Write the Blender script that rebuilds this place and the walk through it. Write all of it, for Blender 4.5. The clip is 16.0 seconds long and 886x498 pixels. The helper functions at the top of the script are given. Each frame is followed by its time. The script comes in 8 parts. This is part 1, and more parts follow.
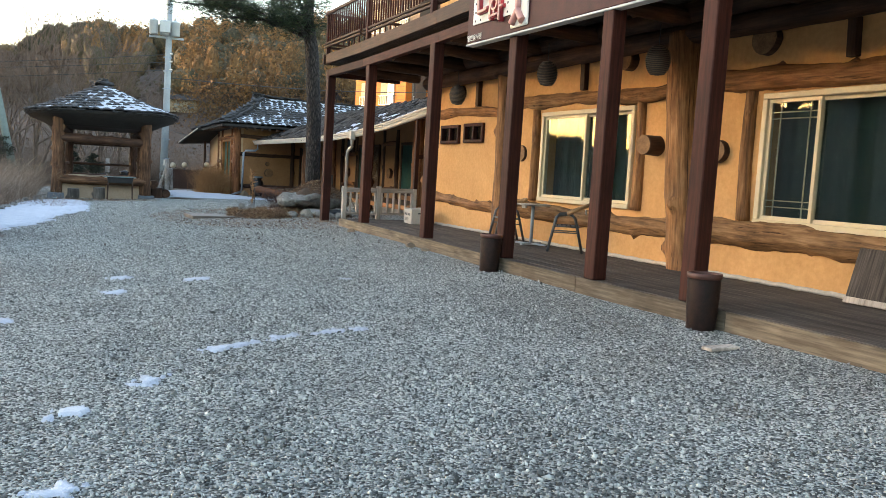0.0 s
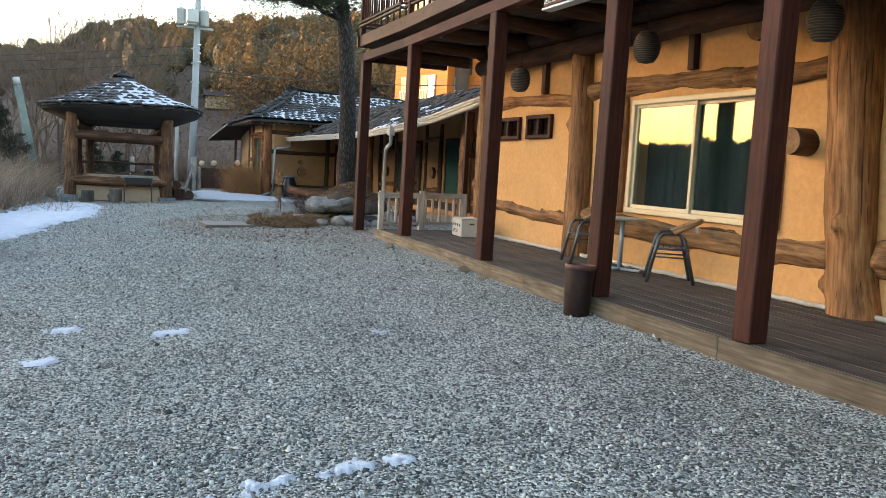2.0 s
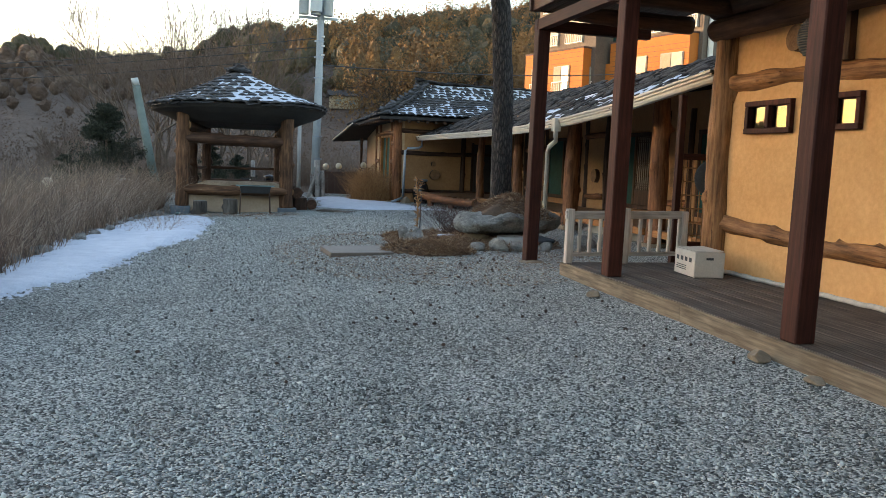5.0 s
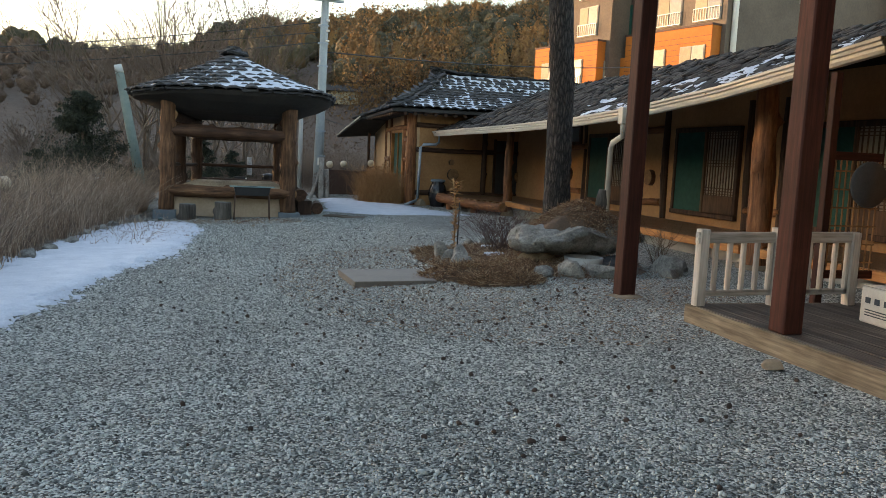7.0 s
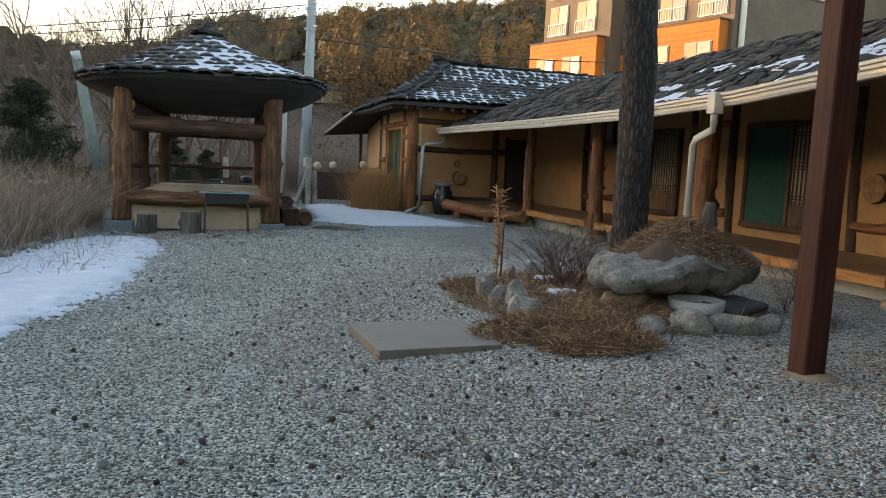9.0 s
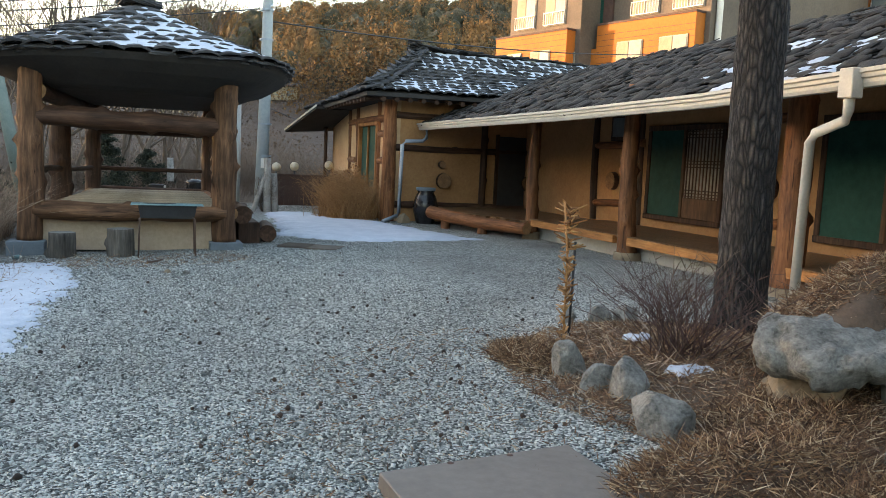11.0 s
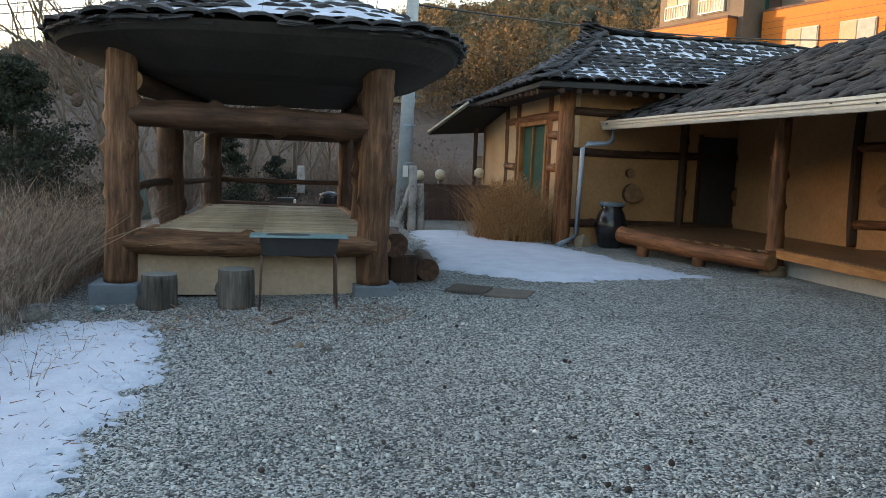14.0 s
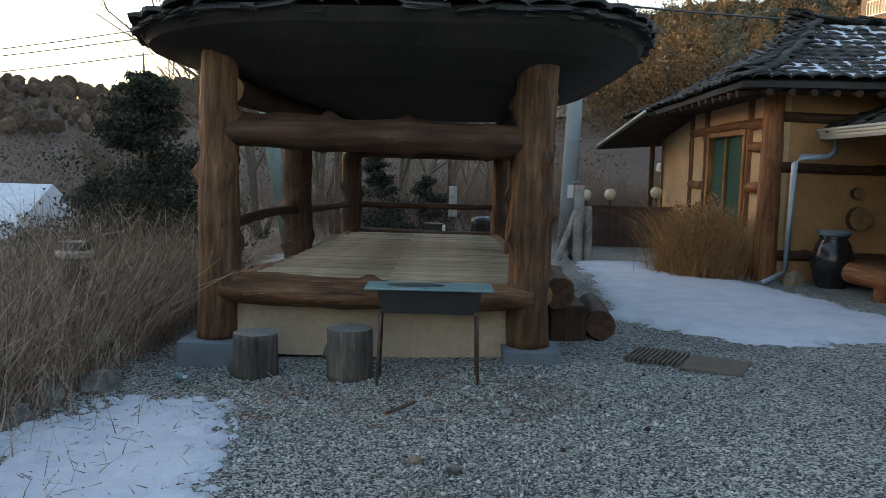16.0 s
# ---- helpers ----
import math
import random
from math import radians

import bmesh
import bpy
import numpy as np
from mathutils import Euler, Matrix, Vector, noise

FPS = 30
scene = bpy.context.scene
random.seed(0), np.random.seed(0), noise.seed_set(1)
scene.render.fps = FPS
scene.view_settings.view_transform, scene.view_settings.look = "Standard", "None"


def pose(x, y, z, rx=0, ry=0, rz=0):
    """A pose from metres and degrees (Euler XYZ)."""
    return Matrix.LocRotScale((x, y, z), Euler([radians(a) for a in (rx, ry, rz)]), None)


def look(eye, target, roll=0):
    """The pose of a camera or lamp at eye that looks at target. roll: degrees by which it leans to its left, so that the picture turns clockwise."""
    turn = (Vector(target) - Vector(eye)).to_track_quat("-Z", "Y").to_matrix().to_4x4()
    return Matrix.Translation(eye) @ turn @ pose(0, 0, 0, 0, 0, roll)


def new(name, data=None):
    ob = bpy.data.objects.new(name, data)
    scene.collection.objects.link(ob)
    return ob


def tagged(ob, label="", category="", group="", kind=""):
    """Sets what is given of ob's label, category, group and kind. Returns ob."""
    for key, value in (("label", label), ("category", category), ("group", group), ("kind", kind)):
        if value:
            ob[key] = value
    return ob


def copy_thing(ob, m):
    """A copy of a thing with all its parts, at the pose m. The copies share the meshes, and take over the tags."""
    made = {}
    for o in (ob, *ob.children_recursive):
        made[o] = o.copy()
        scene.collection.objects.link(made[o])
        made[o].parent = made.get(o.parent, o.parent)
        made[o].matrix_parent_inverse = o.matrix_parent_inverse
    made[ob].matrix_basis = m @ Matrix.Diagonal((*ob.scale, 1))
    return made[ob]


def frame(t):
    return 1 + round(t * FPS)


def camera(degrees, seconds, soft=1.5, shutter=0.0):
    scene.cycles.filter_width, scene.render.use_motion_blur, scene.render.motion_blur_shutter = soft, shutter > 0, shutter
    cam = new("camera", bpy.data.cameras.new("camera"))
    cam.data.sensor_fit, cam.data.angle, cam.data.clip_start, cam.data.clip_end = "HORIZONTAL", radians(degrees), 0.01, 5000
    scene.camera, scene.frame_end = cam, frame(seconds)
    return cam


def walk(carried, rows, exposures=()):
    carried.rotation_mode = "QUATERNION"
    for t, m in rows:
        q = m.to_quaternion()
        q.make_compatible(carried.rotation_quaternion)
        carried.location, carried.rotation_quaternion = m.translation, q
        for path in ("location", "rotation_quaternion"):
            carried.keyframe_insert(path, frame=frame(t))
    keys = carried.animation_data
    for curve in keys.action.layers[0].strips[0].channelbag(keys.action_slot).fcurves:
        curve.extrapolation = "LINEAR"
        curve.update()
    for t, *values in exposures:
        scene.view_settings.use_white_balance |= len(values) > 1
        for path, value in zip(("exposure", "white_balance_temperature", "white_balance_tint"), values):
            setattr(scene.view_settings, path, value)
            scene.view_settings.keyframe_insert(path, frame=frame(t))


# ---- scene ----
cam = camera(58.4, 16.0, soft=0.5)
EXPO = 2.62
KELVIN = 6750
TINT = 20
METRES, EYE, TILT, LEAN, TURN = 25.4, 1.32, -1.3, -0.63, -26.5
ROWS = [
    (0.0, 0.0, 0.0, 0.0, 0.18, -3.96, -2.6),
    (0.5, -0.0004, 0.0322, 0.0033, 0.92, -4.11, -2.58),
    (1.0, -0.0039, 0.062, 0.0049, 1.35, -4.18, -2.64),
    (1.5, -0.0085, 0.0929, 0.0068, 1.93, -4.29, -2.63),
    (2.0, -0.0141, 0.122, 0.0075, 2.99, -4.38, -2.58),
    (2.5, -0.0175, 0.1518, 0.0084, 2.79, -4.48, -2.13),
    (3.0, -0.0247, 0.1802, 0.0097, 2.42, -4.62, -2.26),
    (3.5, -0.0363, 0.2094, 0.0104, 2.18, -4.74, -2.33),
    (4.0, -0.0492, 0.238, 0.0107, 1.84, -4.79, -2.44),
    (4.5, -0.0652, 0.2676, 0.0132, 6.95, -4.87, -2.1),
    (5.0, -0.077, 0.2977, 0.0169, 11.51, -4.94, -1.9),
    (7.5, -0.1505, 0.4554, 0.0199, 11.09, -5.07, -2.39),
    (8.0, -0.1626, 0.4898, 0.0212, 10.84, -5.0, -2.4),
    (8.5, -0.1775, 0.5224, 0.0199, 10.58, -4.96, -2.42),
    (11.0, -0.245, 0.6818, 0.0249, 6.59, -4.89, -2.16),
    (11.5, -0.2599, 0.7069, 0.0262, 8.91, -4.99, -2.01),
    (12.0, -0.2744, 0.7337, 0.0264, 11.43, -5.04, -2.09),
    (12.5, -0.2884, 0.7587, 0.026, 12.35, -4.97, -2.13),
    (13.0, -0.3003, 0.7854, 0.0279, 12.22, -5.03, -2.23),
    (13.5, -0.3083, 0.8106, 0.0306, 12.19, -5.04, -2.29),
    (14.0, -0.3208, 0.8351, 0.0315, 15.22, -5.02, -2.04),
    (14.5, -0.3288, 0.8596, 0.0332, 19.74, -5.12, -1.91),
    (15.0, -0.3396, 0.8831, 0.033, 22.92, -5.21, -1.81),
    (15.5, -0.3455, 0.9067, 0.0336, 25.5, -5.3, -1.74),
    (16.0, -0.3516, 0.926, 0.037, 26.95, -4.28, -1.63),
]
walk(cam, [(t, pose(0, 0, EYE, TILT, LEAN, TURN) @ pose(METRES * x, METRES * y, METRES * z, 90 + pitch, roll, yaw)) for t, x, y, z, yaw, pitch, roll in ROWS],
     exposures=[(0.0, EXPO + 0.95, KELVIN - 300, TINT), (3.5, EXPO + 0.92, KELVIN - 330, TINT), (4.5, EXPO + 0.95, KELVIN - 420, TINT), (5.0, EXPO + 0.52, KELVIN - 430, TINT), (8.0, EXPO + 0.37, KELVIN + 30, TINT), (11.0, EXPO + 0.92, KELVIN - 80, TINT), (12.5, EXPO + 0.56, KELVIN - 330, TINT), (14.5, EXPO + 0.64, KELVIN - 230, TINT), (16.0, EXPO + 0.24, KELVIN - 330, TINT)])

# ---- daylight: the sun stands behind the near ridge, so the yard is in shade and only the far slope and the tall block are lit ----
SUN_AZ, SUN_EL = -55.0, 3.3
world = bpy.data.worlds.new("world")
scene.world = world
world.use_nodes = True
wn = world.node_tree
sky = wn.nodes.new("ShaderNodeTexSky")
sky.sky_type = "NISHITA"
sky.sun_disc = False
sky.sun_elevation = radians(SUN_EL)
sky.sun_rotation = radians(SUN_AZ)
sky.dust_density = 0.7
sky.air_density = 1.0
wn.links.new(sky.outputs[0], wn.nodes["Background"].inputs[0])
wn.nodes["Background"].inputs[1].default_value = 0.15
sun_data = bpy.data.lights.new("sun", "SUN")
sun_data.energy, sun_data.angle, sun_data.color = 1.15, radians(0.5), (1.0, 0.66, 0.34)
sun = new("sun", sun_data)
to_sun = Vector((math.sin(radians(SUN_AZ)) * math.cos(radians(SUN_EL)), math.cos(radians(SUN_AZ)) * math.cos(radians(SUN_EL)), math.sin(radians(SUN_EL))))
sun.matrix_basis = look(to_sun * 50, (0, 0, 0))


# ---- materials ----
def material(name, rough=0.8, metal=0.0):
    m = bpy.data.materials.new(name)
    m.use_nodes = True
    b = m.node_tree.nodes["Principled BSDF"]
    b.inputs["Roughness"].default_value, b.inputs["Metallic"].default_value = rough, metal
    return m, m.node_tree, b


def ramp_node(nt, stops):
    r = nt.nodes.new("ShaderNodeValToRGB")
    e = r.color_ramp.elements
    while len(e) < len(stops):
        e.new(0.5)
    for el, (p, c) in zip(e, stops):
        el.position, el.color = p, (*c, 1)
    return r


def mixed(nt, fac, a, b, mode="MIX"):
    """Mix two colours; fac, a and b are sockets or values."""
    n = nt.nodes.new("ShaderNodeMix")
    n.data_type, n.blend_type = "RGBA", mode
    for sock, v in ((n.inputs[0], fac), (n.inputs[6], a), (n.inputs[7], b)):
        if isinstance(v, bpy.types.NodeSocket):
            nt.links.new(v, sock)
        else:
            sock.default_value = v if isinstance(v, float) else (*v, 1)
    return n.outputs[2]


def noise_tex(nt, vec, scale, detail=4.0, rough=0.6):
    n = nt.nodes.new("ShaderNodeTexNoise")
    n.inputs["Scale"].default_value, n.inputs["Detail"].default_value, n.inputs["Roughness"].default_value = scale, detail, rough
    nt.links.new(vec, n.inputs["Vector"])
    return n.outputs["Fac"]


def coords(nt, kind="Object", scale=(1, 1, 1)):
    c = nt.nodes.new("ShaderNodeTexCoord")
    m = nt.nodes.new("ShaderNodeMapping")
    m.inputs["Scale"].default_value = scale
    if kind == "World":
        g = nt.nodes.new("ShaderNodeNewGeometry")
        nt.links.new(g.outputs["Position"], m.inputs["Vector"])
    else:
        nt.links.new(c.outputs[kind], m.inputs["Vector"])
    return m.outputs["Vector"]


def bump(nt, b, height, dist, strength=1.0):
    n = nt.nodes.new("ShaderNodeBump")
    n.inputs["Distance"].default_value, n.inputs["Strength"].default_value = dist, strength
    nt.links.new(height, n.inputs["Height"])
    nt.links.new(n.outputs[0], b.inputs["Normal"])


def random_object(nt):
    return nt.nodes.new("ShaderNodeObjectInfo").outputs["Random"]


def random_island(nt):
    return nt.nodes.new("ShaderNodeNewGeometry").outputs["Random Per Island"]


def mottled(name, dark, light, scale, rough=0.85, kind="World", bumps=0.004, fine=None, island=False, objects=False, metal=0.0, spec=0.5):
    """Two-scale mottled surface between two colours."""
    m, nt, b = material(name, rough, metal)
    v = coords(nt, kind)
    big, small = noise_tex(nt, v, scale), noise_tex(nt, v, fine or scale * 9, 5.0, 0.7)
    mix = nt.nodes.new("ShaderNodeMath")
    mix.operation = "MULTIPLY_ADD"
    nt.links.new(small, mix.inputs[0])
    mix.inputs[1].default_value = 0.5
    half = nt.nodes.new("ShaderNodeMath")
    half.operation = "MULTIPLY"
    nt.links.new(big, half.inputs[0])
    half.inputs[1].default_value = 0.5
    nt.links.new(half.outputs[0], mix.inputs[2])
    r = ramp_node(nt, [(0.33, dark), (0.66, light)])
    nt.links.new(mix.outputs[0], r.inputs[0])
    col = r.outputs[0]
    if island or objects:
        shade = ramp_node(nt, [(0.0, (0.6, 0.6, 0.6)), (1.0, (1.35, 1.3, 1.25))])
        nt.links.new(random_island(nt) if island else random_object(nt), shade.inputs[0])
        col = mixed(nt, 1.0, col, shade.outputs[0], "MULTIPLY")
    nt.links.new(col, b.inputs["Base Color"])
    b.inputs["Specular IOR Level"].default_value = spec
    if bumps:
        bump(nt, b, small, bumps)
    return m


def wood(name, dark, mid, light, rough=0.55, grain=(14, 14, 0.9), bumps=0.004, objects=True, island=False, crack=0.0, spec=0.25):
    """Wood whose grain runs along the object's own z axis."""
    m, nt, b = material(name, rough)
    b.inputs["Specular IOR Level"].default_value = spec
    v = coords(nt, "Object", grain)
    g1 = noise_tex(nt, v, 2.2, 6.0, 0.65)
    v2 = coords(nt, "Object", (1.5, 1.5, 0.9))
    g2 = noise_tex(nt, v2, 1.4, 3.0)
    r = ramp_node(nt, [(0.28, dark), (0.5, mid), (0.72, light)])
    nt.links.new(g1, r.inputs[0])
    stain = ramp_node(nt, [(0.3, (0.55, 0.52, 0.5)), (0.65, (1.15, 1.12, 1.1))])
    nt.links.new(g2, stain.inputs[0])
    col = mixed(nt, 1.0, r.outputs[0], stain.outputs[0], "MULTIPLY")
    shade = ramp_node(nt, [(0.0, (0.75, 0.75, 0.75)), (1.0, (1.2, 1.17, 1.12))])
    nt.links.new(random_island(nt) if island else random_object(nt), shade.inputs[0])
    col = mixed(nt, 1.0, col, shade.outputs[0], "MULTIPLY")
    if crack:
        cv = noise_tex(nt, coords(nt, "Object", (22, 22, 0.35)), 1.6, 3.0, 0.5)
        cr = ramp_node(nt, [(0.30, (0.25, 0.22, 0.2)), (0.36, (1, 1, 1))])
        nt.links.new(cv, cr.inputs[0])
        col = mixed(nt, crack, col, mixed(nt, 1.0, col, cr.outputs[0], "MULTIPLY"))
    nt.links.new(col, b.inputs["Base Color"])
    bump(nt, b, g1, bumps)
    return m


def glass(name, colour, rough=0.02):
    m, nt, b = material(name, rough)
    b.inputs["Base Color"].default_value = (*colour, 1)
    b.inputs["Transmission Weight"].default_value = 1.0
    b.inputs["IOR"].default_value = 1.5
    return m


def gravel_material():
    m, nt, b = material("grey_gravel", 0.9)
    v = coords(nt, "World")
    vo = nt.nodes.new("ShaderNodeTexVoronoi")
    vo.inputs["Scale"].default_value = 62.0
    nt.links.new(v, vo.inputs["Vector"])
    sep = nt.nodes.new("ShaderNodeSeparateColor")
    nt.links.new(vo.outputs["Color"], sep.inputs[0])
    r = ramp_node(nt, [(0.0, (0.025, 0.028, 0.026)), (0.3, (0.12, 0.131, 0.125)), (0.6, (0.36, 0.385, 0.365)), (1.0, (0.70, 0.73, 0.685))])
    nt.links.new(sep.outputs[0], r.inputs[0])
    worn = ramp_node(nt, [(0.35, (0.72, 0.71, 0.70)), (0.62, (1.08, 1.08, 1.08))])
    nt.links.new(noise_tex(nt, v, 0.5, 5.0, 0.65), worn.inputs[0])
    col = mixed(nt, 1.0, r.outputs[0], worn.outputs[0], "MULTIPLY")
    brown = ramp_node(nt, [(0.60, (0, 0, 0)), (0.72, (0.55, 0.55, 0.55))])
    nt.links.new(noise_tex(nt, v, 0.9, 6.0, 0.7), brown.inputs[0])
    col = mixed(nt, brown.outputs[0], col, (0.15, 0.12, 0.09))
    # bare soil beyond the left edge and behind the houses
    xyz = nt.nodes.new("ShaderNodeSeparateXYZ")
    nt.links.new(v, xyz.inputs[0])
    wav = noise_tex(nt, v, 0.7, 5.0, 0.65)
    left = nt.nodes.new("ShaderNodeMath")
    left.operation = "MULTIPLY_ADD"
    nt.links.new(wav, left.inputs[0])
    left.inputs[1].default_value = 2.4
    nt.links.new(xyz.outputs[0], left.inputs[2])
    lmask = nt.nodes.new("ShaderNodeMapRange")
    nt.links.new(left.outputs[0], lmask.inputs[0])
    lmask.inputs[1].default_value, lmask.inputs[2].default_value, lmask.inputs[3].default_value, lmask.inputs[4].default_value = -0.15, 0.25, 1.0, 0.0
    back = nt.nodes.new("ShaderNodeMapRange")
    nt.links.new(xyz.outputs[1], back.inputs[0])
    back.inputs[1].default_value, back.inputs[2].default_value = 44.0, 46.5
    both = nt.nodes.new("ShaderNodeMath")
    both.operation = "MAXIMUM"
    nt.links.new(lmask.outputs[0], both.inputs[0])
    nt.links.new(back.outputs[0], both.inputs[1])
    earth = ramp_node(nt, [(0.3, (0.07, 0.046, 0.03)), (0.7, (0.19, 0.13, 0.085))])
    nt.links.new(noise_tex(nt, v, 6.0, 6.0, 0.7), earth.inputs[0])
    col = mixed(nt, both.outputs[0], col, earth.outputs[0])
    nt.links.new(col, b.inputs["Base Color"])
    inv = nt.nodes.new("ShaderNodeMath")
    inv.operation = "SUBTRACT"
    inv.inputs[0].default_value = 1.0
    nt.links.new(vo.outputs["Distance"], inv.inputs[1])
    bump(nt, b, inv.outputs[0], 0.035, 1.0)
    return m


def stone_chips_material():
    m, nt, b = material("gravel_chips", 0.85)
    r = ramp_node(nt, [(0.0, (0.035, 0.038, 0.036)), (0.3, (0.18, 0.195, 0.188)), (0.6, (0.38, 0.405, 0.385)), (0.93, (0.58, 0.605, 0.57)), (1.0, (0.72, 0.74, 0.70))])
    nt.links.new(random_island(nt), r.inputs[0])
    n = ramp_node(nt, [(0.3, (0.8, 0.8, 0.8)), (0.7, (1.1, 1.1, 1.1))])
    nt.links.new(noise_tex(nt, coords(nt, "World"), 60.0), n.inputs[0])
    nt.links.new(mixed(nt, 1.0, r.outputs[0], n.outputs[0], "MULTIPLY"), b.inputs["Base Color"])
    return m


def island_colours(name, stops, rough=0.9):
    m, nt, b = material(name, rough)
    r = ramp_node(nt, stops)
    nt.links.new(random_island(nt), r.inputs[0])
    nt.links.new(r.outputs[0], b.inputs["Base Color"])
    return m


def wood_colours(name, stops, size, rough=0.9):
    """Foliage whose colour goes from tree to tree, with a little from leaf to leaf."""
    m, nt, b = material(name, rough)
    tree = noise_tex(nt, coords(nt, "World", (1, 1, 0.5)), size, 2.0, 0.5)
    wide = nt.nodes.new("ShaderNodeMapRange")
    nt.links.new(tree, wide.inputs[0])
    wide.inputs[1].default_value, wide.inputs[2].default_value, wide.inputs[3].default_value, wide.inputs[4].default_value = 0.3, 0.7, 0.0, 0.7
    both = nt.nodes.new("ShaderNodeMath")
    both.operation = "MULTIPLY_ADD"
    nt.links.new(random_island(nt), both.inputs[0])
    both.inputs[1].default_value = 0.3
    nt.links.new(wide.outputs[0], both.inputs[2])
    bump(nt, b, noise_tex(nt, coords(nt, "World"), 1.6, 5.0, 0.75), 0.9)
    r = ramp_node(nt, stops)
    nt.links.new(both.outputs[0], r.inputs[0])
    nt.links.new(r.outputs[0], b.inputs["Base Color"])
    return m


def bark_material():
    m, nt, b = material("pine_bark", 0.95)
    v = coords(nt, "Object", (1, 1, 0.2))
    vo = nt.nodes.new("ShaderNodeTexVoronoi")
    vo.feature = "DISTANCE_TO_EDGE"
    vo.inputs["Scale"].default_value = 25.0
    nt.links.new(v, vo.inputs["Vector"])
    n = noise_tex(nt, coords(nt, "Object"), 30.0, 5.0, 0.7)
    r = ramp_node(nt, [(0.0, (0.008, 0.007, 0.007)), (0.12, (0.03, 0.026, 0.024)), (0.45, (0.10, 0.086, 0.078))])
    nt.links.new(vo.outputs["Distance"], r.inputs[0])
    g = ramp_node(nt, [(0.3, (0.6, 0.6, 0.6)), (0.7, (1.3, 1.25, 1.2))])
    nt.links.new(n, g.inputs[0])
    nt.links.new(mixed(nt, 1.0, r.outputs[0], g.outputs[0], "MULTIPLY"), b.inputs["Base Color"])
    bump(nt, b, vo.outputs["Distance"], 0.06)
    return m


